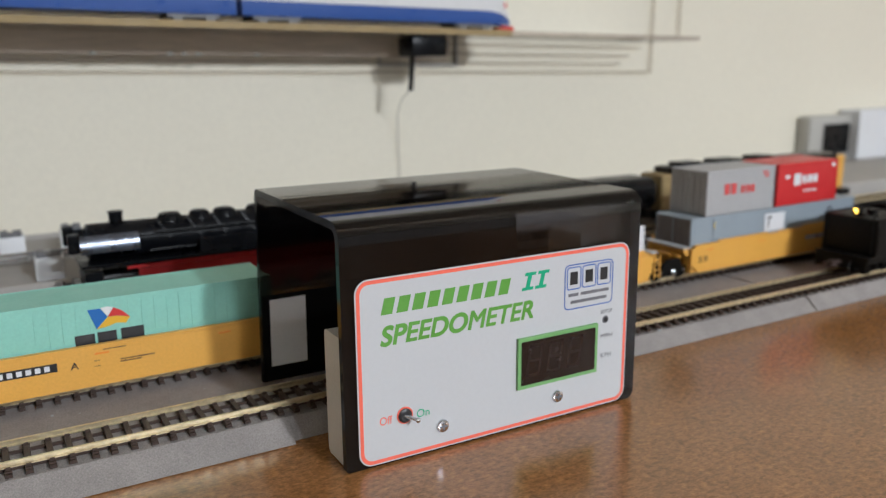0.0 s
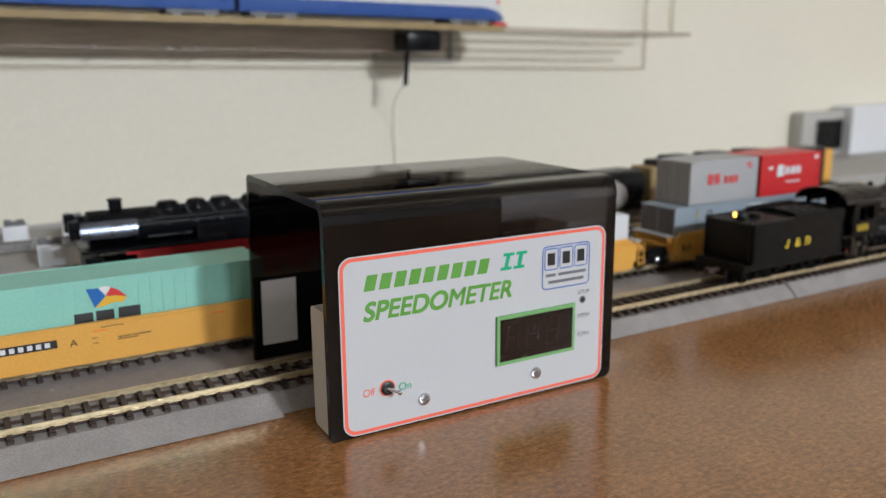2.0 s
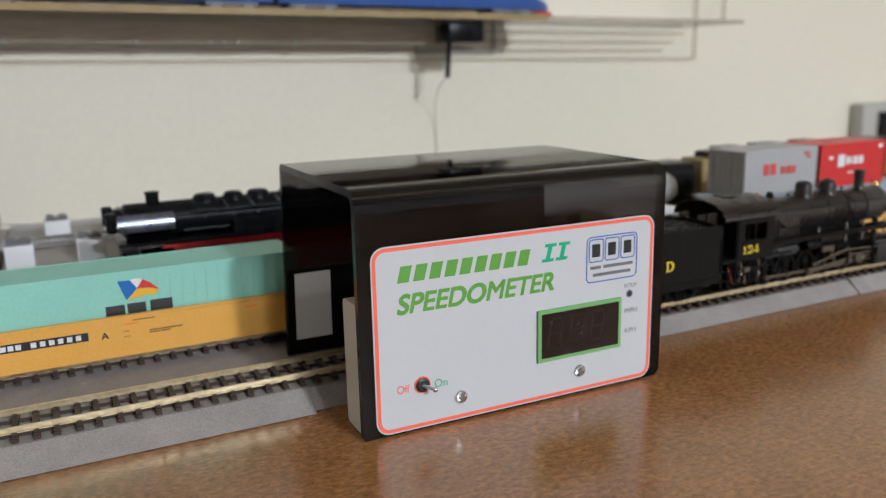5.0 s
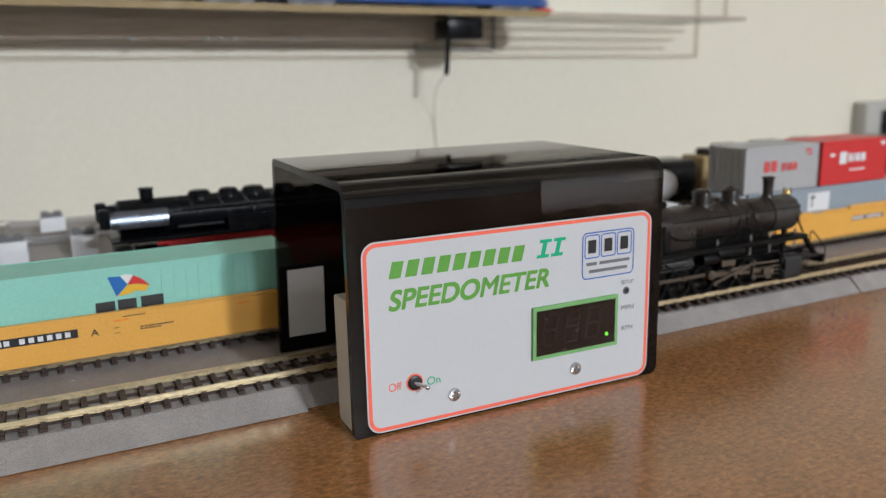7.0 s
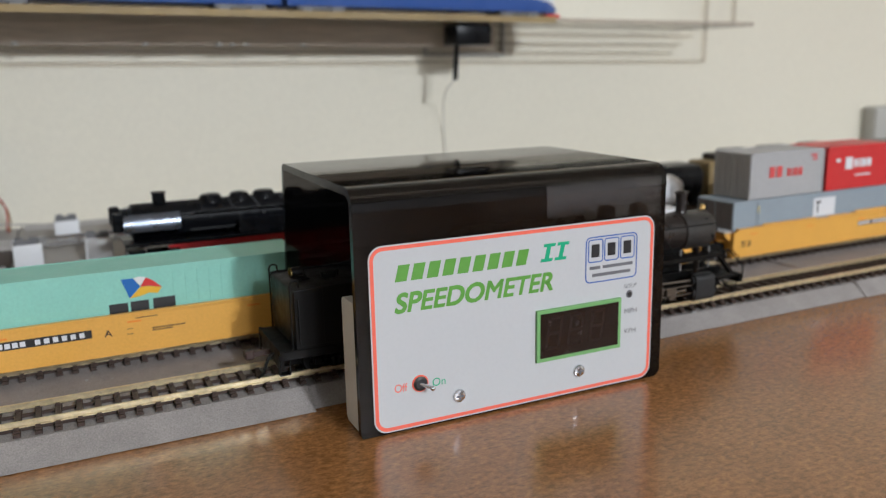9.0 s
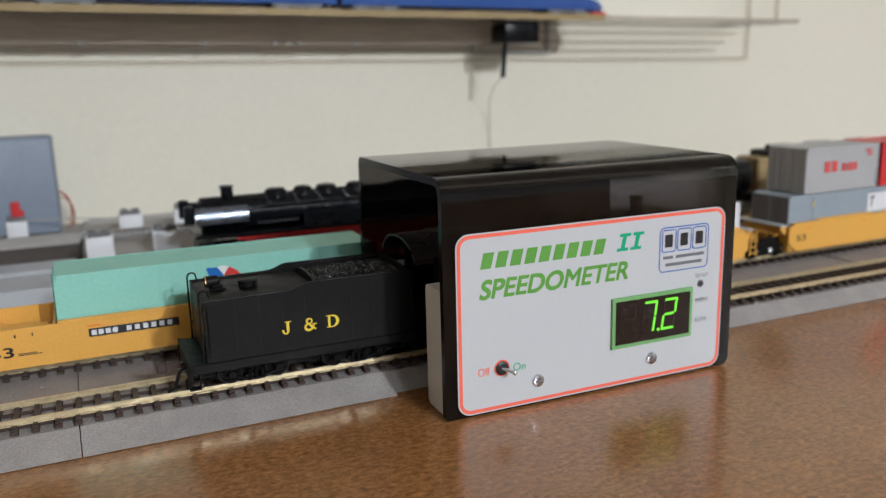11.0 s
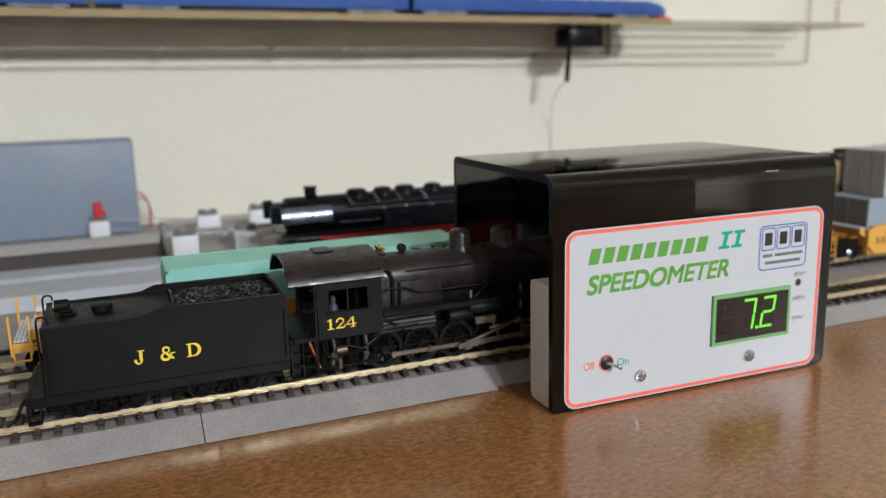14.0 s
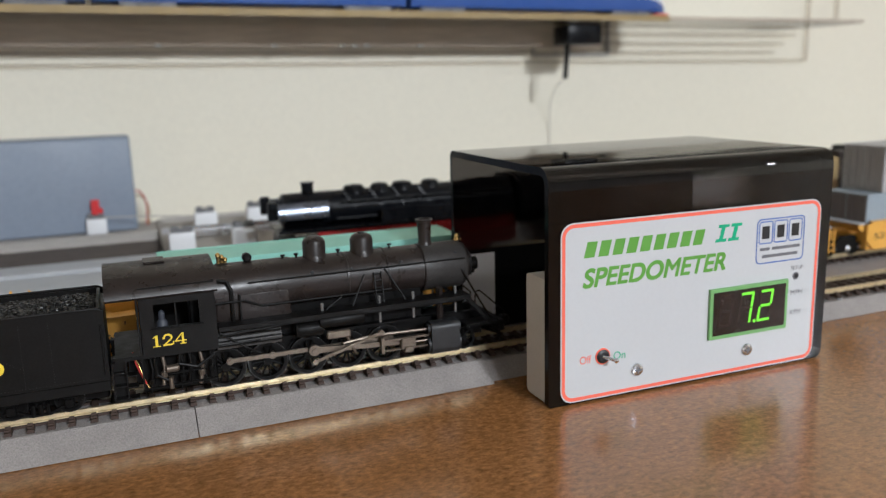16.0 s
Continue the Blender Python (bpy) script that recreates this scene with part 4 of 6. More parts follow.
bars("owner_mark", M_WHITE, C, [(x0 - mid, x1 - mid, z0, z1) for x0, x1, z0, z1 in ((0.3545, 0.3610, 0.0590, 0.0665), (0.3625, 0.3655, 0.0600, 0.0650), (0.3665, 0.3680, 0.0600, 0.0650), (0.3690, 0.3730, 0.0600, 0.0650), (0.3740, 0.3780, 0.0600, 0.0650), (0.3460, 0.3500, 0.0640, 0.0660), (0.3640, 0.3780, 0.0545, 0.0555), (0.3920, 0.3960, 0.0690, 0.0712))], Y)


# ---- moving engine and tender ----
TRAVEL = [(0, 0.383), (0.5, 0.362), (1, 0.3405), (1.5, 0.316), (2, 0.292), (2.5, 0.2675), (3, 0.239), (3.5, 0.2125), (4, 0.191), (4.6, 0.166), (5.3, 0.138), (6, 0.112),
          (6.5, 0.094), (7, 0.0785), (7.5, 0.063), (8, 0.048), (8.8, 0.0235), (9.6, -0.001), (10.5, -0.029), (11, -0.047), (11.5, -0.064), (12, -0.080),
          (12.5, -0.094), (13, -0.108), (13.5, -0.123), (14, -0.137), (14.5, -0.151), (15, -0.166), (15.5, -0.180), (16, -0.195)]


def along(t):
    """Where the train stands on its track at t seconds, smooth between the rows."""
    k = max(i for i in range(len(TRAVEL) - 1) if TRAVEL[i][0] <= t)
    (t0, x0), (t1, x1) = TRAVEL[k], TRAVEL[k + 1]
    slope = lambda i: (TRAVEL[min(i + 1, len(TRAVEL) - 1)][1] - TRAVEL[max(i - 1, 0)][1]) / (TRAVEL[min(i + 1, len(TRAVEL) - 1)][0] - TRAVEL[max(i - 1, 0)][0])
    h = t1 - t0
    u = (t - t0) / h
    return (2 * u ** 3 - 3 * u ** 2 + 1) * x0 + (u ** 3 - 2 * u ** 2 + u) * h * slope(k) + (3 * u ** 2 - 2 * u ** 3) * x1 + (u ** 3 - u ** 2) * h * slope(k + 1)


WHEELS = []      # (object, axle x, axle z, radius)
GEAR = []        # (main rod, crosshead, eccentric rod, axle x, wheel radius, axle z)
MAIN, ECC = 0.0360, 0.0265
RODS = []        # (object, crank radius, wheel radius)


def wheelset(parent, x, r, zc, spokes, mat, width=0.0022):
    bm = bmesh.new()
    for s in (-1, 1):
        yi = s * GAUGE
        o = [-0.0011, 0.0011]
        seg = 28
        # tyre ring with flange, open between the spokes
        for (ra, rb, ya, yb) in ((r, r * 0.80, yi - 0.0011, yi + 0.0011), (r + 0.0006, r * 0.84, yi - s * 0.0011 - 0.0003, yi - s * 0.0011 + 0.0003)):
            rings = []
            for rr, yy in ((ra, ya), (ra, yb), (rb, yb), (rb, ya)):
                rings.append([bm.verts.new((rr * math.cos(2 * math.pi * i / seg), yy, rr * math.sin(2 * math.pi * i / seg))) for i in range(seg)])
            for k in range(4):
                for i in range(seg):
                    bm.faces.new((rings[k][i], rings[k][(i + 1) % seg], rings[(k + 1) % 4][(i + 1) % seg], rings[(k + 1) % 4][i]))
        if spokes:
            for i in range(spokes):
                a = 2 * math.pi * i / spokes
                rod(bm, (r * 0.12 * math.cos(a), yi, r * 0.12 * math.sin(a)), (r * 0.82 * math.cos(a), yi, r * 0.82 * math.sin(a)), 0.00042, 6)
            turned(bm, [(r * 0.22, -0.0013), (r * 0.22, 0.0013)], (0, yi, 0), "y", 14)
            # counterweight opposite the crank
            prism(bm, [(-r * 0.80 * math.cos(radians(q)), -r * 0.80 * math.sin(radians(q))) for q in range(-40, 41, 10)], "y", yi - 0.0008, yi + 0.0008)
        else:
            turned(bm, [(r * 0.82, -0.0006), (r * 0.82, 0.0006)], (0, yi, 0), "y", 20)
            turned(bm, [(r * 0.3, -0.0013), (r * 0.3, 0.0013)], (0, yi, 0), "y", 12)
    rod(bm, (0, -GAUGE, 0), (0, GAUGE, 0), 0.0008, 8)
    bmesh.ops.recalc_face_normals(bm, faces=bm.faces)
    w = part("wheelset", bm, mat, parent, smooth=True)
    w.matrix_basis = pose(x, 0, zc)
    for s in (-1, 1):
        bm = bmesh.new()
        y = s * (GAUGE + 0.0011)
        rings = [[bm.verts.new((rr * math.cos(2 * math.pi * i / 28), yy, rr * math.sin(2 * math.pi * i / 28))) for i in range(28)]
                 for rr, yy in ((r * 1.002, y - s * 0.0004), (r * 1.002, y + s * 0.0001), (r * 0.955, y + s * 0.0001))]
        for r0, r1 in zip(rings, rings[1:]):
            for i in range(28):
                bm.faces.new((r0[i], r0[(i + 1) % 28], r1[(i + 1) % 28], r1[i]))
        bmesh.ops.recalc_face_normals(bm, faces=bm.faces)
        part("tyre", bm, M_TYRE, w, "worn nickel tyre")
    WHEELS.append((w, x, zc, r))
    return w


def tender():
    t = thing("tender", on_track(0.383, Y1), "black steam engine tender with yellow letters and a coal load", "tender")
    hw = 0.0168
    bm = bmesh.new()
    box(bm, -0.0290, 0.0500, -hw, hw, 0.0232, 0.0456, 0.0010, 3)
    part("tank", bm, M_BLACK, t, "weathered black tank", smooth=True)
    # full-height side sheets whose top edge sweeps up beside the coal
    top = [(0.0500, 0.0470), (0.0480, 0.0479), (0.0092, 0.0481), (0.0074, 0.0479), (0.0058, 0.0473), (0.0042, 0.0466), (0.0026, 0.0461), (0.0, 0.0459), (-0.0288, 0.0457)]
    for side in (-1, 1):
        y0, y1 = side * (hw + 0.00005), side * (hw + 0.0005)
        bm = bmesh.new()
        prism(bm, [(-0.0288, 0.0234), (0.0500, 0.0234)] + top, "y", min(y0, y1), max(y0, y1))
        sheet = part("side_sheet", bm, M_BLACK, t, "black riveted side sheet")
        bm = bmesh.new()
        path_rod(bm, [(x, side * (hw + 0.0002), z) for x, z in top], 0.00042, 8)
        part("coping_bead", bm, M_BLACK, sheet, smooth=True)
        bm = bmesh.new()
        yr = side * (hw + 0.0005)
        marks = [(x, 0.0245 + 0.0009 * i) for x in (-0.0180, -0.0095, -0.0010, 0.0072, 0.0250, 0.0335) for i in range(24)]
        marks += [(-0.0280 + 0.0010 * i, 0.0243) for i in range(78)] + [(0.0125 + 0.0009 * i, 0.0385 - 0.00055 * i) for i in range(14)]
        for x, z in marks:
            box(bm, x - 0.00013, x + 0.00013, min(yr, yr + side * 0.00009), max(yr, yr + side * 0.00009), z - 0.00013, z + 0.00013)
        tagged(part("rivets", bm, M_RIVET, sheet, "rows of slightly lighter rivets"), kind="stuff")
        # sloped inner coping between the side and the coal
        bm = bmesh.new()
        prism(bm, [(0.0070, 0.0455), (0.0490, 0.0455), (0.0490, 0.0478), (0.0110, 0.0478)], "y", min(side * 0.0146, side * 0.0152), max(side * 0.0146, side * 0.0152))
        part("coal_board", bm, M_BLACK, t)
    bm = bmesh.new()
    prism(bm, [(-0.0150, 0.0455), (-0.0130, 0.0470), (-0.0080, 0.0481), (0.0, 0.0486), (0.0080, 0.0481), (0.0130, 0.0470), (0.0150, 0.0455)], "x", 0.0120, 0.0130)
    part("bulkhead", bm, M_BLACK, t)
    bm = bmesh.new()
    prism(bm, [(-0.0155, 0.0455), (-0.0150, 0.0476), (-0.0100, 0.0485), (0.0, 0.0489), (0.0100, 0.0485), (0.0150, 0.0476), (0.0155, 0.0455)], "x", 0.0480, 0.0490)
    part("front_plate", bm, M_BLACK, t)
    # coal heap of many lumps
    rnd = random.Random(4)
    bm = bmesh.new()
    nx, ny = 40, 30
    grid = [[None] * (ny + 1) for _ in range(nx + 1)]
    for i in range(nx + 1):
        for j in range(ny + 1):
            u, v = i / nx, j / ny
            z = 0.0456 + 0.0018 * (math.sin(math.pi * v) ** 0.7) * min(1, 5 * u, 6 * (1 - u) + 0.4) + rnd.uniform(-0.0005, 0.0005)
            grid[i][j] = bm.verts.new((0.0132 + 0.0346 * u + rnd.uniform(-0.0002, 0.0002), -0.0148 + 0.0296 * v + rnd.uniform(-0.0002, 0.0002), z))
    for i in range(nx):
        for j in range(ny):
            bm.faces.new((grid[i][j], grid[i + 1][j], grid[i + 1][j + 1], grid[i][j + 1]))
    for _ in range(420):
        u, v = rnd.random(), rnd.random()
        c = Vector((0.0136 + 0.0338 * u, -0.0142 + 0.0284 * v, 0.0458 + 0.0018 * (math.sin(math.pi * v) ** 0.7) * min(1, 5 * u, 6 * (1 - u) + 0.4)))
        r = rnd.uniform(0.00035, 0.0008)
        m = Matrix.Translation(c) @ Euler((rnd.random() * 6, rnd.random() * 6, rnd.random() * 6)).to_matrix().to_4x4() @ Matrix.Diagonal((r, r * rnd.uniform(0.6, 1), r * rnd.uniform(0.6, 1), 1))
        bmesh.ops.create_icosphere(bm, subdivisions=1, radius=1, matrix=m) if _ % 3 == 0 else bmesh.ops.create_cube(bm, size=1.5, matrix=m)
    tagged(part("coal_load", bm, M_COAL, t, "heaped black coal"), kind="stuff")
    # rear deck fittings
    bm = bmesh.new()
    turned(bm, [(0.0031, 0.0460), (0.0031, 0.0476), (0.0034, 0.0477), (0.0034, 0.0482), (0.0028, 0.0485)], (-0.0105, -0.002, 0), "z", 20)
    box(bm, -0.0075, -0.0068, -0.003, -0.001, 0.0462, 0.0484)
    part("water_hatch", bm, M_BLACK, t, smooth=True)
    bm = bmesh.new()
    box(bm, -0.0240, -0.0185, -0.0035, 0.0035, 0.0461, 0.0466)
    box(bm, -0.0235, -0.0195, -0.0028, 0.0028, 0.0466, 0.0478, 0.0004, 1)
    turned(bm, [(0.0015, -0.0020), (0.0017, -0.0032), (0.0021, -0.0032), (0.0021, 0.0014), (0.0014, 0.0020)], (-0.0222, 0, 0.0487), "x", 18)
    lamp = part("rear_lamp", bm, M_BLACK, t, smooth=True)
    bm = bmesh.new()
    turned(bm, [(0.0017, -0.0002), (0.0022, -0.0002), (0.0022, 0.0002), (0.0021, 0.0003)], (-0.0252, 0, 0.0487), "x", 16)
    bm.faces.ensure_lookup_table()
    bmesh.ops.delete(bm, geom=[f for f in bm.faces if len(f.verts) > 4], context="FACES")
    part("bezel", bm, M_BRASS, lamp)
    bm = bmesh.new()
    turned(bm, [(0.0005, -0.0006), (0.0014, -0.0003), (0.0016, 0.0)], (-0.02425, 0, 0.0487), "x", 14)
    part("lens", bm, M_WARMGLOW, lamp, "glowing amber lens")
    for s in (-1, 1):
        bm = bmesh.new()
        pts = [(-0.0298, s * 0.0150, 0.0225), (-0.0298, s * 0.0150, 0.0478), (-0.0292, s * 0.0150, 0.0490), (-0.0280, s * 0.0150, 0.0493), (-0.0268, s * 0.0150, 0.0488), (-0.0264, s * 0.0150, 0.0465)]
        path_rod(bm, pts, 0.00035, 6)
        part("grab_rail", bm, M_BLACK, t)
        bm = bmesh.new()
        rod(bm, (0.0488, s * (hw + 0.0009), 0.0255), (0.0488, s * (hw + 0.0009), 0.0425), 0.0003, 6)
        part("hand_rail", bm, M_BLACK, t)
        bm = bmesh.new()
        rod(bm, (-0.0276, s * (hw + 0.0009), 0.0255), (-0.0276, s * (hw + 0.0009), 0.0425), 0.0003, 6)
        part("hand_rail", bm, M_BLACK, t)
    # sill, steps, couplings
    bm = bmesh.new()
    box(bm, -0.0350, 0.0500, -hw - 0.0004, hw + 0.0004, 0.0196, 0.0232, 0.0003, 1)
    box(bm, -0.0352, -0.0340, -hw - 0.0004, hw + 0.0004, 0.0165, 0.0235)
    part("underframe", bm, M_BLACK, t)
    for s in (-1, 1):
        bm = bmesh.new()
        for k in range(3):
            z = 0.0150 + 0.0044 * k
            box(bm, 0.0508 - 0.0003 * k, 0.0556 - 0.0003 * k, s * 0.0142 - 0.0022 + s * 0.0008 * (1 - k), s * 0.0142 + 0.0022 + s * 0.0008 * (1 - k), z, z + 0.0008, 0.0002, 1)
            box(bm, 0.0512, 0.0550, s * 0.0128 - 0.0008, s * 0.0128 + 0.0008, z + 0.0008, z + 0.0040)
        box(bm, 0.0506, 0.0511, s * 0.0140 - 0.0022, s * 0.0140 + 0.0022, 0.0150, 0.0284)
        box(bm, 0.0509, 0.0553, min(s * 0.0095, s * 0.0130), max(s * 0.0095, s * 0.0130), 0.0150, 0.0290)
        part("front_steps", bm, M_BLACK, t, "black boxed steps")
    # Added dark block: stands in for the shade beneath the tender.
    bm = bmesh.new()
    box(bm, -0.0310, 0.0490, -0.0070, 0.0070, 0.0138, 0.0196, 0.0005, 1)
    part("underside_shade_block", bm, M_GEARBLK, t)
    for x in (-0.0335,):
        for s in (-1, 1):
            bm = bmesh.new()
            box(bm, x - 0.002, x + 0.002, s * 0.0150 - 0.0016, s * 0.0150 + 0.0016, 0.0138, 0.0143)
            box(bm, x - 0.002, x + 0.002, s * 0.0150 - 0.0016, s * 0.0150 + 0.0016, 0.0170, 0.0175)
            for k in (-1, 1):
                box(bm, x + k * 0.0019 - 0.0002, x + k * 0.0019 + 0.0002, s * 0.0150 - 0.0014, s * 0.0150 + 0.0014, 0.0138, 0.0215)
            part("step", bm, M_BLACK, t)
    bm = bmesh.new()
    box(bm, -0.0420, -0.0350, -0.0012, 0.0012, 0.0178, 0.0196)
    box(bm, -0.0450, -0.0415, -0.0022, 0.0022, 0.0170, 0.0204, 0.0005, 1)
    part("coupler", bm, M_RUST, t, "rusty brown knuckle coupler")
    bm = bmesh.new()
    path_rod(bm, [(-0.0352, -0.0070, 0.0200), (-0.0375, -0.0072, 0.0188), (-0.0388, -0.0080, 0.0160), (-0.0400, -0.0095, 0.0138), (-0.0425, -0.0110, 0.0130)], 0.0006, 8)
    part("brake_hose", bm, M_BLACK, t)
    for x in (-0.0115, 0.0280):
        bm = bmesh.new()
        for s in (-1, 1):
            yy = s * 0.0125
            prism(bm, [(x - 0.0112, 0.0172), (x - 0.0040, 0.0184), (x + 0.0040, 0.0184), (x + 0.0112, 0.0172),
                       (x + 0.0112, 0.0180), (x + 0.0045, 0.0193), (x - 0.0045, 0.0193), (x - 0.0112, 0.0180)], "y", yy - 0.0006, yy + 0.0006)
            prism(bm, [(x - 0.0112, 0.0150), (x - 0.0070, 0.0148), (x - 0.0028, 0.0130), (x + 0.0028, 0.0130), (x + 0.0070, 0.0148), (x + 0.0112, 0.0150),
                       (x + 0.0112, 0.0157), (x + 0.0068, 0.0155), (x + 0.0024, 0.0138), (x - 0.0024, 0.0138), (x - 0.0068, 0.0155), (x - 0.0112, 0.0157)], "y", yy - 0.0006, yy + 0.0006)
            for dx in (-0.0086, 0.0086):
                box(bm, x + dx - 0.0016, x + dx + 0.0016, yy - 0.0012, yy + 0.0012, 0.0148, 0.0179, 0.0004, 1)
                turned(bm, [(0.0013, -0.0018), (0.0013, 0.0018)], (x + dx, yy, 0.0164), "y", 12)
            for dx in (-0.0022, 0.0, 0.0022):
                turned(bm, [(0.0008, 0.0), (0.0008, 0.0034)], (x + dx, yy + s * 0.0008, 0.0140), "z", 8)
        box(bm, x - 0.0020, x + 0.0020, -0.0125, 0.0125, 0.0160, 0.0196)
        part("truck_frame", bm, M_GEARBLK, t, "black four-wheel truck frame")
        for dx in (-0.0086, 0.0086):
            wheelset(t, x + dx, 0.0047, RAIL_Z + 0.0047, 0, M_GEARBLK)
    for sign, a, b in (("J", -0.0018, 0.0017), ("&", 0.0064, 0.0114), ("D", 0.0148, 0.0197)):
        serif_letter("letter", sign, M_YTEXT, t, a, b, 0.0299, 0.0346, -hw - 0.0006)
    return t


def locomotive():
    e = thing("steam_locomotive", on_track(0.383, Y1), "weathered black ten-driver steam locomotive with brass fittings", "locomotive")
    ZA, R = 0.0450, 0.0093
    bm = bmesh.new()
    turned(bm, [(0.0096, 0.082), (0.0098, 0.090), (R + 0.0004, 0.1145), (R, 0.116), (R, 0.165), (R - 0.0004, 0.1652), (R - 0.0004, 0.1830), (R - 0.0013, 0.1848), (R - 0.0040, 0.1856)], (0, 0, ZA), "x", 40)
    boiler = part("boiler", bm, M_SOOT, e, "sooty brown-black boiler", smooth=True)
    bm = bmesh.new()
    turned(bm, [(R - 0.0002, 0.1656), (R + 0.0001, 0.1658), (R + 0.0001, 0.1826), (R - 0.0006, 0.1840)], (0, 0, ZA), "x", 40)
    part("smokebox", bm, M_GRAPHITE, e, "grey graphite smokebox", smooth=True)
    for x in (0.0965, 0.1145, 0.1350, 0.1510, 0.1660):
        bm = bmesh.new()
        turned(bm, [(R + 0.0001, -0.0004), (R + 0.00025, -0.0003), (R + 0.00025, 0.0003), (R + 0.0001, 0.0004)], (x, 0, ZA), "x", 40)
        part("boiler_band", bm, M_SOOT, boiler, smooth=True)
    bm = bmesh.new()
    turned(bm, [(0.0062, 0.1850), (0.0062, 0.1862), (0.0050, 0.1872), (0.0020, 0.1876)], (0, 0, ZA), "x", 28)
    for i in range(12):
        a = 2 * math.pi * i / 12
        turned(bm, [(0.0004, 0.1850), (0.0004, 0.1862)], (0, 0.0074 * math.cos(a), ZA + 0.0074 * math.sin(a)), "x", 6)
    part("smokebox_door", bm, M_STEELBLK, e, smooth=True)
    bm = bmesh.new()
    rnd = random.Random(9)
    for x in (0.1662, 0.1670, 0.1820):
        for i in range(36):
            a = 2 * math.pi * i / 36
            c = (x, R * math.cos(a) * 1.012, ZA + R * math.sin(a) * 1.012)
            box(bm, c[0] - 0.00012, c[0] + 0.00012, c[1] - 0.00012, c[1] + 0.00012, c[2] - 0.00012, c[2] + 0.00012)
    tagged(part("rivets", bm, M_SOOT, boiler), kind="stuff")
    bm = bmesh.new()
    for x, a in ((0.1215, 30), (0.1365, 28), (0.1560, 32), (0.1700, 22), (0.1790, 40)):
        a = radians(a)
        y, z = -R * math.cos(a), ZA + R * math.sin(a)
        turned(bm, [(0.0007, 0.0005), (0.0007, -0.0003)], (x, y, z), "y", 8)
    part("washout_plugs", bm, M_STEELBLK, boiler)
    # stack, domes, bell, turret
    bm = bmesh.new()
    turned(bm, [(0.0034, 0.0530), (0.0028, 0.0545), (0.0025, 0.0555), (0.0028, 0.0632), (0.0034, 0.0635), (0.0034, 0.0642), (0.0024, 0.0642), (0.0022, 0.0600)], (0.169, 0, 0), "z", 24)
    part("smokestack", bm, M_SOOT, e, "tapered smokestack", smooth=True)
    for name, x, r, top, mat in (("steam_dome", 0.1245, 0.0043, 0.0618, M_SOOT), ("sand_dome", 0.1430, 0.0044, 0.0612, M_SOOT)):
        bm = bmesh.new()
        turned(bm, [(r + 0.0012, 0.0522), (r + 0.0003, 0.0540), (r, 0.0550), (r, top - 0.0024), (r - 0.0006, top - 0.0010), (r - 0.0020, top - 0.0002), (0.0006, top)], (x, 0, 0), "z", 28)
        d = part(name, bm, mat, e, smooth=True)
        if name == "sand_dome":
            bm = bmesh.new()
            turned(bm, [(0.0014, 0.0), (0.0014, 0.0006)], (x, 0, top - 0.0002), "z", 14)
            part("sand_lid", bm, M_STEELBLK, d)
    bm = bmesh.new()
    turned(bm, [(0.0018, 0.0), (0.0014, 0.0006), (0.0012, 0.0018), (0.0004, 0.0024)], (0.1832, 0, 0.0545), "z", 16)
    bell = part("bell", bm, M_BRASS, e, "brass bell", smooth=True)
    bm = bmesh.new()
    for s in (-1, 1):
        rod(bm, (0.1832, s * 0.0021, 0.0525), (0.1832, s * 0.0021, 0.0575), 0.0003, 6)
    part("bell_yoke", bm, M_BLACK, bell)
    bm = bmesh.new()
    turned(bm, [(0.0028, 0.0525), (0.0028, 0.0545), (0.0020, 0.0550)], (0.0905, 0, 0), "z", 16)
    tur = part("steam_turret", bm, M_BLACK, e, smooth=True)
    for dx, dy, h in ((-0.0012, -0.0005, 0.0590), (0.0002, 0.0008, 0.0580), (0.0012, -0.0004, 0.0572)):
        bm = bmesh.new()
        turned(bm, [(0.0006, 0.0548), (0.0006, h - 0.0016), (0.0009, h - 0.0012), (0.0008, h - 0.0004), (0.0003, h)], (0.0905 + dx, dy, 0), "z", 10)
        part("whistle", bm, M_BRASS, tur, "brass whistle", smooth=True)
    bm = bmesh.new()
    turned(bm, [(0.0010, -0.0016), (0.0017, -0.0010), (0.0017, 0.0010), (0.0010, 0.0016)], (0.0995, 0, 0.0562), "y", 14)
    rod(bm, (0.0995, 0, 0.0535), (0.0995, 0, 0.0552), 0.0005, 8)
    part("generator", bm, M_BLACK, e, smooth=True)
    bm = bmesh.new()
    for x in (0.1125, 0.1175, 0.1335, 0.1540):
        rod(bm, (x, -0.0006, 0.0540), (x, -0.0006, 0.0560), 0.0004, 6)
        rod(bm, (x - 0.0008, -0.0006, 0.0556), (x + 0.0008, -0.0006, 0.0556), 0.0004, 6)
    part("valves", bm, M_BLACK, e)
    # cab
    hw = 0.0163
    bm = bmesh.new()
    arc = [(-0.0178, 0.0500), (-0.0172, 0.0518), (-0.0150, 0.0545), (-0.0105, 0.0570), (-0.0050, 0.0582), (0.0, 0.0586), (0.0050, 0.0582), (0.0105, 0.0570), (0.0150, 0.0545), (0.0172, 0.0518), (0.0178, 0.0500)]
    prism(bm, arc + [(y * 0.96, z - 0.0008) for y, z in arc[::-1]], "x", 0.0508, 0.0865)
    roof = part("cab_roof", bm, M_SOOT, e, "curved sooty cab roof", smooth=True)
    bm = bmesh.new()
    box(bm, 0.064, 0.071, -0.0045, 0.0045, 0.0584, 0.0590, 0.0002, 1)
    part("roof_hatch", bm, M_SOOT, roof)
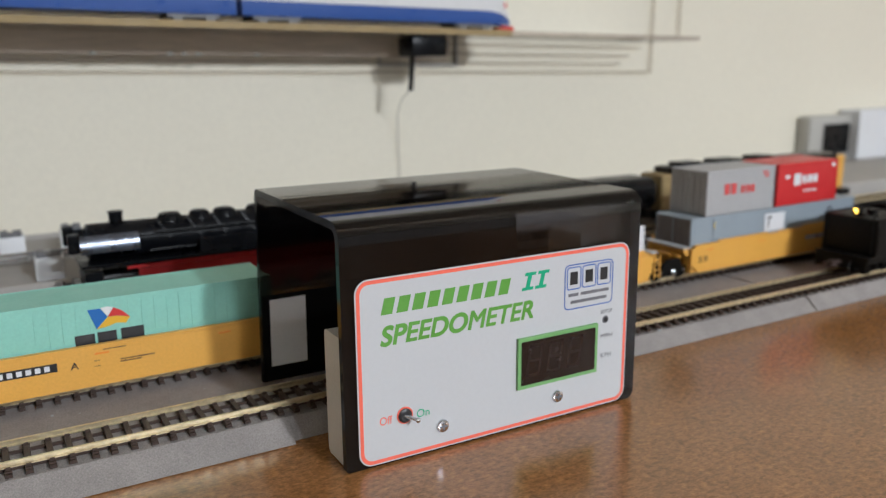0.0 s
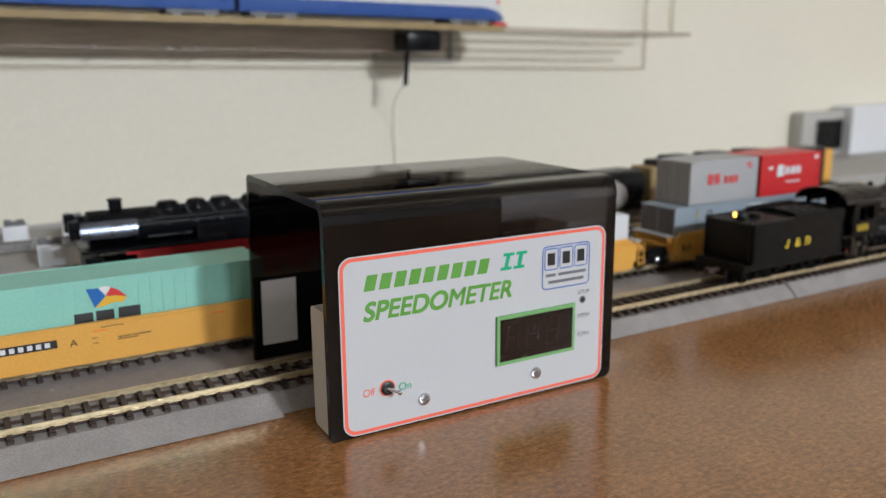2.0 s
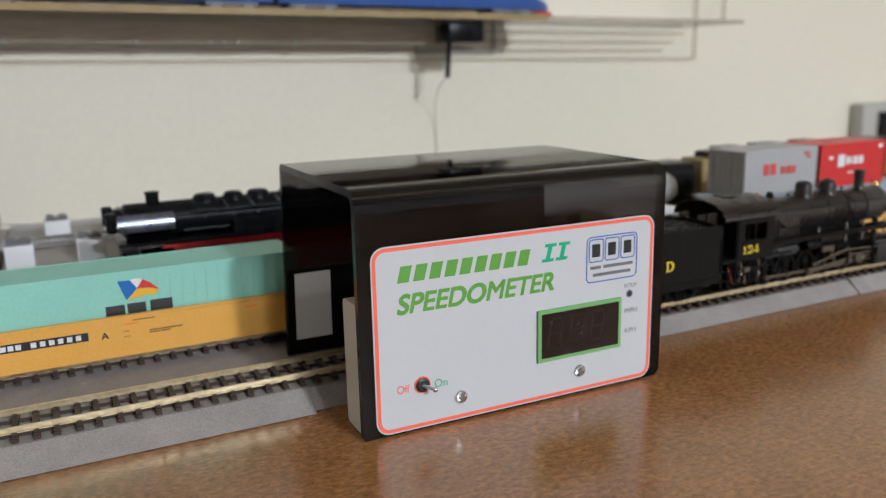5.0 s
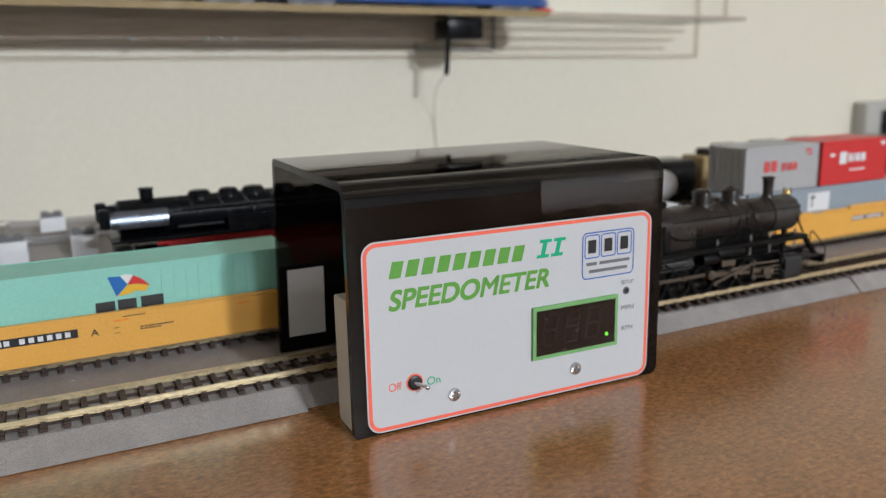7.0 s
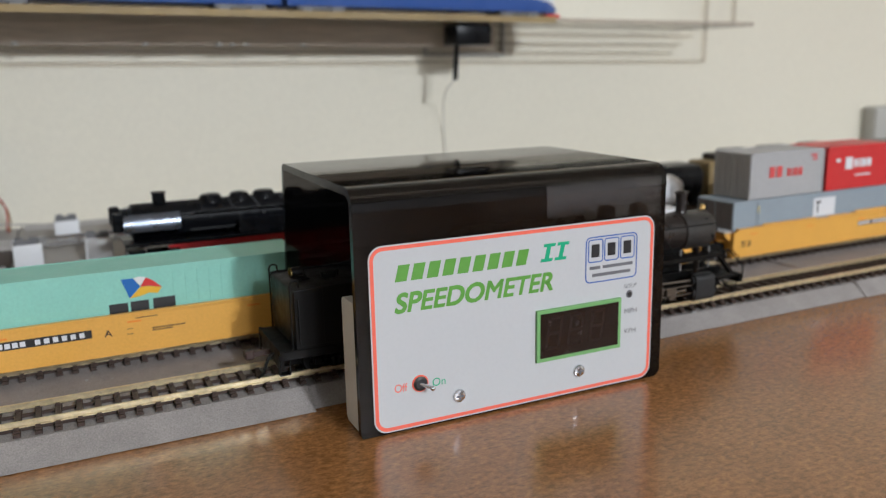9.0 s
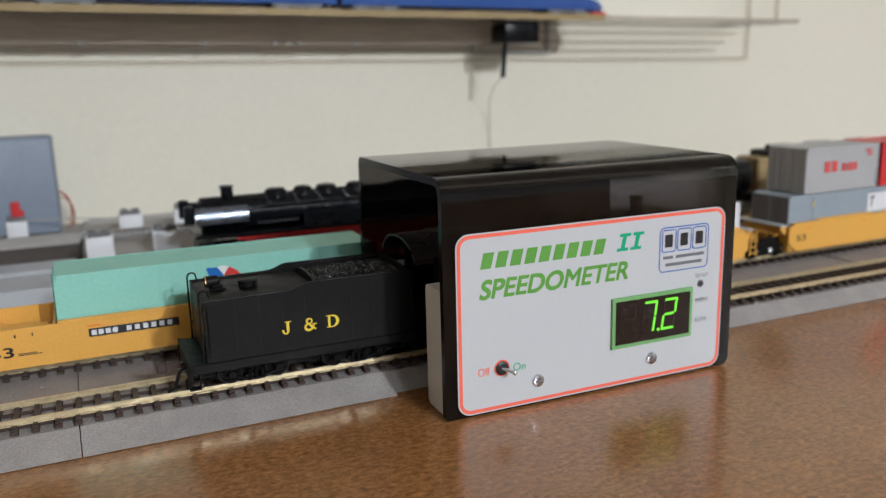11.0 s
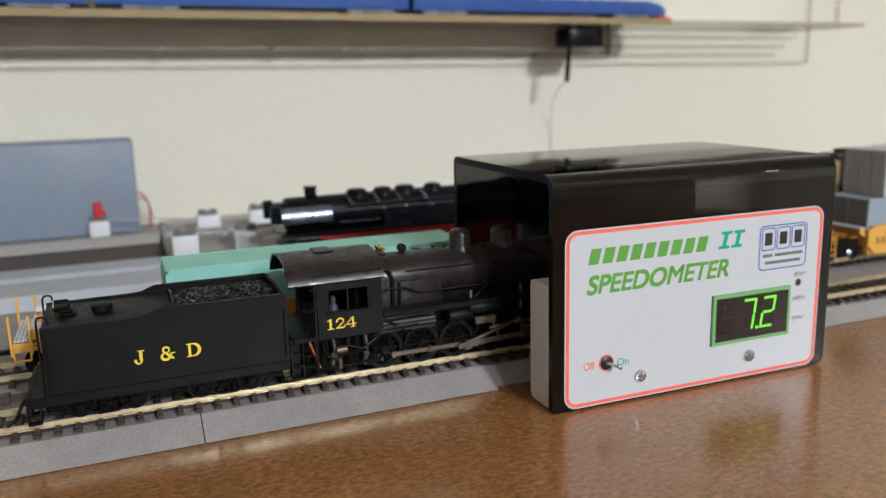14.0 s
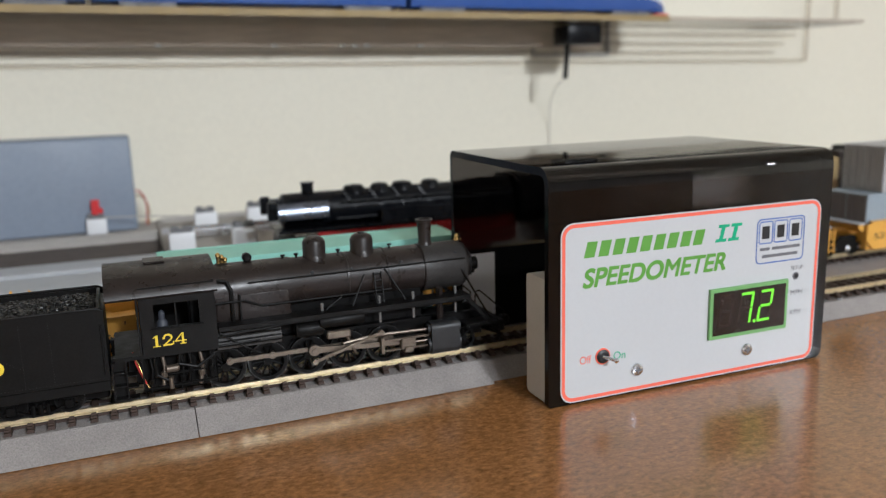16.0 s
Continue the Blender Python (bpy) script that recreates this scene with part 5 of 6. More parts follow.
    for s in (-1, 1):
        bm = bmesh.new()
        yy0, yy1 = s * hw - 0.0004, s * hw + 0.0004
        box(bm, 0.0610, 0.0855, yy0, yy1, 0.0300, 0.0388)
        box(bm, 0.0610, 0.0855, yy0, yy1, 0.0468, 0.0530)
        box(bm, 0.0610, 0.0648, yy0, yy1, 0.0388, 0.0468)
        box(bm, 0.0806, 0.0855, yy0, yy1, 0.0388, 0.0468)
        side = part("cab_side", bm, M_BLACK, e)
        bm = bmesh.new()
        for a, b in ((0.0648, 0.0654), (0.0722, 0.0727), (0.0800, 0.0806)):
            box(bm, a, b, yy0 + 0.0001, yy1 - 0.0001, 0.0388, 0.0468)
        box(bm, 0.0640, 0.0812, s * (hw + 0.0004), s * (hw + 0.0014), 0.0380, 0.0386)
        part("window_frame", bm, M_BLACK, side)
    bm = bmesh.new()
    box(bm, 0.0848, 0.0855, -hw, hw, 0.0300, 0.0535)
    part("cab_front", bm, M_BLACK, e)
    bm = bmesh.new()
    box(bm, 0.0520, 0.0855, -hw, hw, 0.0285, 0.0299)
    box(bm, 0.0780, 0.0845, -0.0070, 0.0070, 0.0299, 0.0480)
    part("cab_floor", bm, M_BLACK, e, "cab floor and boiler backhead")
    bm = bmesh.new()
    turned(bm, [(0.0006, 0.0300), (0.0018, 0.0330), (0.0018, 0.0395), (0.0010, 0.0405), (0.0011, 0.0418), (0.0010, 0.0430), (0.0003, 0.0436)], (0.0680, -0.0120, 0), "z", 12)
    part("cab_figure", bm, M_FIGURE, e, "tiny plain dark grey figurine", smooth=True)
    for sign, a, b in (("1", 0.0640, 0.0667), ("2", 0.0673, 0.0711), ("4", 0.0713, 0.0752)):
        serif_letter("cab_numeral", sign, M_YTEXT, e, a, b, 0.0322, 0.0362, -hw - 0.0005)
    # injector, pipes and tubes below the cab
    for s in (-1, 1):
        bm = bmesh.new()
        path_rod(bm, [(0.0640, s * 0.0135, 0.0300), (0.0645, s * 0.0140, 0.0215), (0.0700, s * 0.0142, 0.0180)], 0.0005, 8)
        path_rod(bm, [(0.0730, s * 0.0138, 0.0300), (0.0720, s * 0.0142, 0.0245), (0.0780, s * 0.0142, 0.0225), (0.0840, s * 0.0138, 0.0260)], 0.0006, 8)
        path_rod(bm, [(0.0620, s * 0.0150, 0.0284), (0.1000, s * 0.0150, 0.0292)], 0.0004, 8)
        part("injector_pipe", bm, M_BLACK, e)
        bm = bmesh.new()
        turned(bm, [(0.0010, -0.0030), (0.0014, -0.0026), (0.0014, 0.0010), (0.0008, 0.0016)], (0.0705, s * 0.0142, 0.0232), "x", 12)
        turned(bm, [(0.0008, 0.0160), (0.0008, 0.0200), (0.0012, 0.0204)], (0.0690, s * 0.0142, 0), "z", 10)
        part("injector", bm, M_ROD, e, "dull brown injector", smooth=True)
        bm = bmesh.new()
        box(bm, 0.0600, 0.0606, s * 0.0160 - 0.0005, s * 0.0160 + 0.0005, 0.0180, 0.0520)
        part("cab_post", bm, M_BLACK, e)
        bm = bmesh.new()
        path_rod(bm, [(0.0850, s * 0.0140, 0.0345), (0.0950, s * 0.0150, 0.0270), (0.1000, s * 0.0145, 0.0240)], 0.0004, 8)
        part("cab_hand_rail", bm, M_BLACK, e)
    bm = bmesh.new()
    box(bm, 0.0600, 0.0852, -0.0095, 0.0095, 0.0140, 0.0284, 0.0006, 1)
    part("cab_underframe", bm, M_GEARBLK, e)
    for s in (-1, 1):
        for x, z0, r in ((0.0628, 0.0150, 0.0005), (0.0668, 0.0170, 0.0007), (0.0728, 0.0150, 0.0005), (0.0755, 0.0175, 0.0006), (0.0792, 0.0160, 0.0007), (0.0826, 0.0170, 0.0005)):
            bm = bmesh.new()
            path_rod(bm, [(x, s * 0.0128, 0.0284), (x + 0.0006, s * 0.0134, 0.0235), (x - 0.0004, s * 0.0130, z0)], r, 7)
            turned(bm, [(r + 0.0004, z0 + 0.0030), (r + 0.0006, z0 + 0.0034), (r + 0.0006, z0 + 0.0046), (r + 0.0004, z0 + 0.0050)], (x + 0.0002, s * 0.0132, 0), "z", 8)
            part("drain_pipe", bm, M_GEARBLK if r < 0.0007 else M_ROD, e)
        for x0, x1, z in ((0.0612, 0.0845, 0.0168), (0.0640, 0.0800, 0.0210)):
            bm = bmesh.new()
            rod(bm, (x0, s * 0.0136, z), (x1, s * 0.0136, z + 0.0004), 0.0005, 7)
            part("feed_pipe", bm, M_GEARBLK, e)
    # firebox and ash pan
    bm = bmesh.new()
    box(bm, 0.0855, 0.1130, -0.0098, 0.0098, 0.0330, 0.0460, 0.0015, 3)
    part("firebox", bm, M_SOOT, e, smooth=True)
    bm = bmesh.new()
    prism(bm, [(-0.0110, 0.0330), (-0.0135, 0.0290), (-0.0120, 0.0265), (0.0120, 0.0265), (0.0135, 0.0290), (0.0110, 0.0330)], "x", 0.0855, 0.1080)
    ash = part("ash_pan", bm, M_ASHPAN, e, "dusty grey ash pan")
    for k in range(3):
        bm = bmesh.new()
        box(bm, 0.0858, 0.1078, -0.0139, -0.0125, 0.0279 + 0.0017 * k, 0.0282 + 0.0017 * k)
        part("seam_strip", bm, M_BLACK, ash)
    # running boards, pipes and rails
    for s in (-1, 1):
        bm = bmesh.new()
        box(bm, 0.0860, 0.1810, min(s * 0.0085, s * 0.0165), max(s * 0.0085, s * 0.0165), 0.0352, 0.0359)
        box(bm, 0.0860, 0.1810, s * 0.0163 - 0.0003, s * 0.0163 + 0.0003, 0.0343, 0.0359)
        part("running_board", bm, M_BLACK, e)
        bm = bmesh.new()
        path_rod(bm, [(0.0870, s * 0.0150, 0.0322), (0.1100, s * 0.0150, 0.0336), (0.1790, s * 0.0150, 0.0336)], 0.0004, 6)
        path_rod(bm, [(0.0860, s * 0.0112, 0.0430), (0.0960, s * 0.0112, 0.0430), (0.1020, s * 0.0108, 0.0403), (0.1480, s * 0.0105, 0.0403), (0.1510, s * 0.0105, 0.0405)], 0.00045, 6)
        path_rod(bm, [(0.0865, s * 0.0090, 0.0510), (0.0905, s * 0.0100, 0.0503), (0.0918, s * 0.0104, 0.0470), (0.0918, s * 0.0110, 0.0360)], 0.0007, 8)
        path_rod(bm, [(0.0945, s * 0.0112, 0.0455), (0.0945, s * 0.0115, 0.0360)], 0.0004, 6)
        part("piping", bm, M_BLACK, e)
        bm = bmesh.new()
        path_rod(bm, [(0.0980, s * 0.0098, 0.0490), (0.1820, s * 0.0096, 0.0490)], 0.0003, 6)
        for x in (0.102, 0.122, 0.142, 0.162, 0.181):
            rod(bm, (x, s * 0.0085, 0.0486), (x, s * 0.0097, 0.0490), 0.0003, 6)
        part("boiler_hand_rail", bm, M_BLACK, e)
        bm = bmesh.new()
        for dx in (0.0, 0.0028):
            rod(bm, (0.1445 + dx, s * 0.0125, 0.0360), (0.1445 + dx, s * 0.0100, 0.0475), 0.0003, 6)
        for i in range(5):
            u = i / 4.5 + 0.06
            rod(bm, (0.1445, s * (0.0125 - 0.0025 * u), 0.0360 + 0.0115 * u), (0.1473, s * (0.0125 - 0.0025 * u), 0.0360 + 0.0115 * u), 0.00028, 6)
        part("ladder", bm, M_BLACK, e)
        bm = bmesh.new()
        path_rod(bm, [(0.1490, s * 0.0090, 0.0485), (0.1560, s * 0.0120, 0.0360)], 0.0004, 6)
        path_rod(bm, [(0.1320, s * 0.0100, 0.0400), (0.1250, s * 0.0120, 0.0360)], 0.0003, 6)
        path_rod(bm, [(0.1410, s * 0.0092, 0.0470), (0.1350, s * 0.0125, 0.0362)], 0.0003, 6)
        part("sand_pipes", bm, M_BLACK, e)
        for x in (0.1235, 0.1455, 0.1590, 0.1700, 0.1765):
            bm = bmesh.new()
            turned(bm, [(0.0005, 0.0285), (0.0005, 0.0360), (0.0006, 0.0385), (0.0003, 0.0388)], (x, s * 0.0122, 0), "z", 8)
            part("bracket", bm, M_POST if x != 0.17 else M_SOOT, e)
        bm = bmesh.new()
        turned(bm, [(0.0014, 0.0262), (0.0014, 0.0390)], (0.1703, s * 0.0108, 0), "z", 12)
        part("steam_pipe", bm, M_SOOT, e, smooth=True)
        bm = bmesh.new()
        turned(bm, [(0.0024, -0.0050), (0.0028, -0.0040), (0.0028, 0.0040), (0.0024, 0.0050)], (0.1180, s * 0.0130, 0.0300), "x", 16)
        turned(bm, [(0.0024, -0.0085), (0.0027, -0.0080), (0.0027, 0.0080), (0.0024, 0.0085)], (0.1300, s * 0.0135, 0.0322), "x", 16)
        part("air_tank", bm, M_BLACK, e, smooth=True)
        # cylinder block and guides
        bm = bmesh.new()
        prism(bm, rounded(s * 0.0150 - 0.0034, s * 0.0150 + 0.0034, 0.0140, 0.0268, 0.0026), "x", 0.1640, 0.1755)
        for x0, x1 in ((0.1630, 0.1640), (0.1755, 0.1765)):
            turned(bm, [(0.0030, x0), (0.0030, x1)], (0, s * 0.0150, 0.0178), "x", 18)
            turned(bm, [(0.0022, x0), (0.0022, x1)], (0, s * 0.0150, 0.0240), "x", 16)
        part("cylinder", bm, M_STEELBLK, e, "dark steel cylinder block", smooth=True)
        bm = bmesh.new()
        box(bm, 0.1450, 0.1640, s * 0.0152 - 0.0007, s * 0.0152 + 0.0007, 0.0214, 0.0222)
        box(bm, 0.1450, 0.1640, s * 0.0152 - 0.0007, s * 0.0152 + 0.0007, 0.0176, 0.0182)
        box(bm, 0.1444, 0.1456, s * 0.0152 - 0.0010, s * 0.0152 + 0.0010, 0.0170, 0.0232)
        part("crosshead_guide", bm, M_ROD, e)
        bm = bmesh.new()
        path_rod(bm, [(0.1300, s * 0.0150, 0.0232), (0.1420, s * 0.0150, 0.0245), (0.1640, s * 0.0150, 0.0240)], 0.0006, 8)
        path_rod(bm, [(0.1310, s * 0.0148, 0.0270), (0.1330, s * 0.0148, 0.0225), (0.1345, s * 0.0148, 0.0190)], 0.0006, 8)
        box(bm, 0.1240, 0.1330, s * 0.0148 - 0.0008, s * 0.0148 + 0.0008, 0.0255, 0.0285, 0.0004, 1)
        part("valve_gear", bm, M_ROD, e, "dull brown valve gear")
        # front steps and braces
        bm = bmesh.new()
        path_rod(bm, [(0.1800, s * 0.0090, 0.0455), (0.1935, s * 0.0100, 0.0215)], 0.0004, 6)
        prism(bm, [(0.1785, 0.0352), (0.1880, 0.0245), (0.1895, 0.0245), (0.1800, 0.0359)], "y", s * 0.0150 - 0.0014, s * 0.0150 + 0.0014)
        path_rod(bm, [(0.1830, s * 0.0160, 0.0310), (0.1835, s * 0.0160, 0.0365), (0.1850, s * 0.0160, 0.0370), (0.1955, s * 0.0160, 0.0275), (0.1955, s * 0.0160, 0.0215)], 0.0003, 6)
        part("front_step", bm, M_BLACK, e)
    # frame, pilot, coupler, headlight
    bm = bmesh.new()
    for s in (-1, 1):
        box(bm, 0.0580, 0.1900, s * 0.0055 - 0.0012, s * 0.0055 + 0.0012, 0.0165, 0.0262)
    box(bm, 0.0560, 0.0840, -0.0080, 0.0080, 0.0215, 0.0284)
    box(bm, 0.1090, 0.1640, -0.0068, 0.0068, 0.0250, 0.0385)
    box(bm, 0.0850, 0.1640, -0.0100, 0.0100, 0.0262, 0.0275)
    part("main_frame", bm, M_GEARBLK, e)
    bm = bmesh.new()
    box(bm, 0.1800, 0.1945, -0.0150, 0.0150, 0.0222, 0.0232)
    box(bm, 0.1935, 0.1958, -0.0162, 0.0162, 0.0192, 0.0236, 0.0003, 1)
    part("pilot_beam", bm, M_BLACK, e)
    bm = bmesh.new()
    for i in range(11):
        y = -0.0130 + 0.0026 * i
        rod(bm, (0.1950, y, 0.0198), (0.1965 + 0.0040 * (1 - abs(y) / 0.013), y * 0.85, 0.0132), 0.0004, 6)
    path_rod(bm, [(0.1962, -0.0112, 0.0132), (0.2005, 0, 0.0130), (0.1962, 0.0112, 0.0132)], 0.0005, 6)
    part("pilot", bm, M_BLACK, e)
    bm = bmesh.new()
    box(bm, 0.1958, 0.2020, -0.0012, 0.0012, 0.0180, 0.0196)
    box(bm, 0.2015, 0.2052, -0.0021, 0.0021, 0.0172, 0.0204, 0.0005, 1)
    part("coupler", bm, M_BLACK, e)
    bm = bmesh.new()
    turned(bm, [(0.0020, 0.0), (0.0026, 0.0008), (0.0026, 0.0036), (0.0028, 0.0040)], (0.1868, 0, 0.0442), "x", 20)
    box(bm, 0.1872, 0.1896, -0.0018, 0.0018, 0.0405, 0.0420)
    hl = part("headlight", bm, M_BLACK, e, smooth=True)
    bm = bmesh.new()
    turned(bm, [(0.0023, 0.0), (0.0023, 0.0002)], (0.19085, 0, 0.0442), "x", 18)
    part("glass", bm, M_STEEL, hl)
    bm = bmesh.new()
    path_rod(bm, [(0.0575, -0.0120, 0.0300), (0.0582, -0.0128, 0.0265), (0.0596, -0.0138, 0.0225), (0.0610, -0.0140, 0.0190)], 0.0003, 8)
    part("wire", bm, M_HOSE, e, "thin red connecting wire")
    bm = bmesh.new()
    path_rod(bm, [(0.0578, -0.0112, 0.0300), (0.0590, -0.0118, 0.0255), (0.0606, -0.0132, 0.0200), (0.0618, -0.0136, 0.0170)], 0.0003, 8)
    part("connecting_wire", bm, M_BRASS, e)
    for x in (0.0570, 0.0600):
        bm = bmesh.new()
        for z in (0.0150, 0.0190, 0.0230):
            box(bm, x - 0.0022, x + 0.0016, -0.0165, -0.0125, z, z + 0.0005)
        if x == 0.0570:
            box(bm, x - 0.0022, x - 0.0018, -0.0165, -0.0130, 0.0150, 0.0285)
            part("cab_step", bm, M_BLACK, e)
        else:
            bm.free()
    # wheels and rods
    R1, Z1 = 0.0073, RAIL_Z + 0.0073
    axles = [0.0880, 0.1030, 0.1180, 0.1330, 0.1478]
    for i, x in enumerate(axles):
        wheelset(e, x, R1, Z1, 12, M_GEARBLK)
    wheelset(e, 0.1810, 0.0046, RAIL_Z + 0.0046, 8, M_GEARBLK)
    for s in (-1, 1):
        bm = bmesh.new()
        y = s * 0.0122
        for a, b in zip(axles, axles[1:]):
            box(bm, a, b, y - 0.0004, y + 0.0004, -0.0008, 0.0008)
        for x in axles:
            turned(bm, [(0.0013, -0.0007), (0.0013, 0.0007)], (x, y, 0), "y", 14)
            turned(bm, [(0.0007, -0.0012), (0.0007, 0.0012)], (x, y, 0), "y", 10)
        bmesh.ops.recalc_face_normals(bm, faces=bm.faces)
        rd = part("side_rod", bm, M_ROD, e, "dull brown coupling rod")
        RODS.append((rd, 0.0032, R1, Z1))
        bm = bmesh.new()
        y = s * 0.0142
        prism(bm, [(0.0, -0.0012), (MAIN, -0.0007), (MAIN, 0.0007), (0.0, 0.0012)], "y", y - 0.0004, y + 0.0004)
        turned(bm, [(0.0021, -0.0007), (0.0021, 0.0007)], (0, y, 0), "y", 16)
        turned(bm, [(0.0010, -0.0014), (0.0010, 0.0014)], (0, y, 0), "y", 12)
        bmesh.ops.recalc_face_normals(bm, faces=bm.faces)
        main = part("main_rod", bm, M_ROD, e, "dull brown main rod")
        bm = bmesh.new()
        y = s * 0.0154
        box(bm, -0.0030, 0.0030, y - 0.0012, y + 0.0012, -0.0023, 0.0023, 0.0004, 1)
        box(bm, -0.0018, 0.0018, y - 0.0016, y + 0.0016, -0.0034, -0.0010, 0.0003, 1)
        rod(bm, (0.0030, y, 0), (0.0095, y, 0), 0.0005, 8)
        cross = part("crosshead", bm, M_ROD, e, "brown cast crosshead")
        bm = bmesh.new()
        y = s * 0.0160
        prism(bm, [(0.0, -0.0006), (ECC, -0.0006), (ECC, 0.0006), (0.0, 0.0006)], "y", y - 0.0003, y + 0.0003)
        for x in (0.0, ECC):
            turned(bm, [(0.0011, -0.0006), (0.0011, 0.0006)], (x, y, 0), "y", 12)
        bmesh.ops.recalc_face_normals(bm, faces=bm.faces)
        ecc = part("eccentric_rod", bm, M_ROD, e, "slim brown eccentric rod")
        GEAR.append((main, cross, ecc, axles[2], R1, Z1))
    return e


TENDER, ENGINE = tender(), locomotive()


# ---- rear engine and rolling stock ----
def rear_engine():
    e = thing("rear_steam_engine", on_track(0.03, Y3), "black heavy steam engine with red frame and bright smoke deflectors", "locomotive")
    ZA, R = 0.0470, 0.0098
    o = -0.03
    bm = bmesh.new()
    turned(bm, [(0.0060, -0.0545 + o), (R, -0.0525 + o), (R, 0.060 + o), (R + 0.0012, 0.064 + o), (R + 0.0012, 0.090 + o)], (0, 0, ZA), "x", 32)
    part("boiler", bm, M_LOCOBLK, e, smooth=True)
    bm = bmesh.new()
    box(bm, -0.058 + o, 0.092 + o, -0.0150, 0.0150, 0.0362, 0.0376)
    box(bm, -0.050 + o, 0.088 + o, -0.0080, 0.0080, 0.0342, 0.0361)
    part("running_board", bm, M_LOCOBLK, e)
    for s in (-1, 1):
        bm = bmesh.new()
        curve = [(0.0072 + 0.0086 * math.cos(radians(q)), 0.0462 + 0.0086 * math.sin(radians(q))) for q in range(-16, 53, 6)]
        inner = [(0.0072 + 0.0080 * math.cos(radians(q)), 0.0462 + 0.0080 * math.sin(radians(q))) for q in range(50, -17, -6)]
        prism(bm, [(s * y, z) for y, z in curve + inner], "x", -0.0575 + o, -0.0290 + o)
        part("smoke_deflector", bm, M_SILVER, e, "bright curved smoke deflector plate", smooth=True)
        bm = bmesh.new()
        box(bm, 0.0020 + o, 0.0900 + o, s * 0.0142 - 0.0006, s * 0.0142 + 0.0006, 0.0378, 0.0462, 0.0004, 1)
        part("side_skirt", bm, M_LOCOBLK, e, "flat black side skirt")
        bm = bmesh.new()
        box(bm, -0.0630 + o, -0.0575 + o, s * 0.0120 - 0.0020, s * 0.0120 + 0.0020, 0.0440, 0.0545, 0.0010, 2)
        part("front_plate", bm, M_LOCOBLK, e)
        for x0, x1, z in ((-0.024, 0.000, 0.0420), (-0.020, 0.088, 0.0515)):
            bm = bmesh.new()
            rod(bm, (x0 + o, s * 0.0128, z), (x1 + o, s * 0.0128, z), 0.0007, 8)
            part("side_pipe", bm, M_LOCOBLK, e)
        bm = bmesh.new()
        box(bm, -0.030 + o, 0.090 + o, s * 0.0125 - 0.0006, s * 0.0125 + 0.0006, 0.0185, 0.0330)
        box(bm, -0.036 + o, 0.088 + o, s * 0.0147 - 0.0006, s * 0.0147 + 0.0006, 0.0338, 0.0352)
        part("side_frame", bm, M_LOCORED, e, "red painted side frame")
        bm = bmesh.new()
        turned(bm, [(0.0058, -0.0090), (0.0058, 0.0090)], (-0.036 + o, s * 0.0145, 0.0235), "x", 18)
        part("cylinder", bm, M_LOCOBLK, e, smooth=True)
        for i in range(5):
            bm = bmesh.new()
            turned(bm, [(0.0078, -0.0011), (0.0078, 0.0011)], (-0.012 + 0.0190 * i + o, s * GAUGE, RAIL_Z + 0.0078), "y", 22)
            part("driving_wheel", bm, M_LOCORED, e, "red spoked driving wheel")
    bm = bmesh.new()
    turned(bm, [(0.0035, 0.0555), (0.0035, 0.0615), (0.0040, 0.0618), (0.0040, 0.0625), (0.0028, 0.0626)], (-0.0375 + o, 0, 0), "z", 20)
    part("chimney", bm, M_LOCOBLK, e, smooth=True)
    for x, w in ((-0.010, 0.0062), (0.006, 0.0055), (0.020, 0.0062), (0.038, 0.0055)):
        bm = bmesh.new()
        turned(bm, [(w + 0.001, 0.0545), (w, 0.0575), (w - 0.0012, 0.0590), (0.001, 0.0596)], (x + o, 0, 0), "z", 20)
        part("dome", bm, M_LOCOBLK, e, smooth=True)
    bm = bmesh.new()
    for x in (-0.018, -0.002, 0.012, 0.028):
        path_rod(bm, [(x + o, -0.006, 0.0565), (x + 0.006 + o, -0.0098, 0.0470)], 0.0008, 6)
    path_rod(bm, [(-0.028 + o, -0.0104, 0.0500), (0.085 + o, -0.0112, 0.0500)], 0.0004, 6)
    part("piping", bm, M_LOCOBLK, e)
    bm = bmesh.new()
    box(bm, 0.090 + o, 0.118 + o, -0.0165, 0.0165, 0.0300, 0.0560, 0.002, 2)
    prism(bm, [(-0.0172, 0.0550), (-0.0120, 0.0585), (0, 0.0600), (0.0120, 0.0585), (0.0172, 0.0550)], "x", 0.089 + o, 0.121 + o)
    part("cab", bm, M_LOCOBLK, e)
    bm = bmesh.new()
    box(bm, -0.0605 + o, -0.0565 + o, -0.0160, 0.0160, 0.0200, 0.0255, 0.0004, 1)
    box(bm, -0.0565 + o, -0.0480 + o, -0.0120, 0.0120, 0.0205, 0.0330)
    for s in (-1, 1):
        turned(bm, [(0.0026, -0.0655 + o), (0.0026, -0.0645 + o), (0.0010, -0.0645 + o), (0.0010, -0.0605 + o)], (0, s * 0.0100, 0.0230), "x", 14)
    part("buffer_beam", bm, M_LOCOBLK, e)
    bm = bmesh.new()
    for i in range(2):
        turned(bm, [(0.0048, -0.0135), (0.0048, 0.0135)], (-0.052 + 0.004 * i + o, 0, RAIL_Z + 0.0048), "y", 18)
    part("leading_wheels", bm, M_LOCORED, e)
    return e


rear_engine()


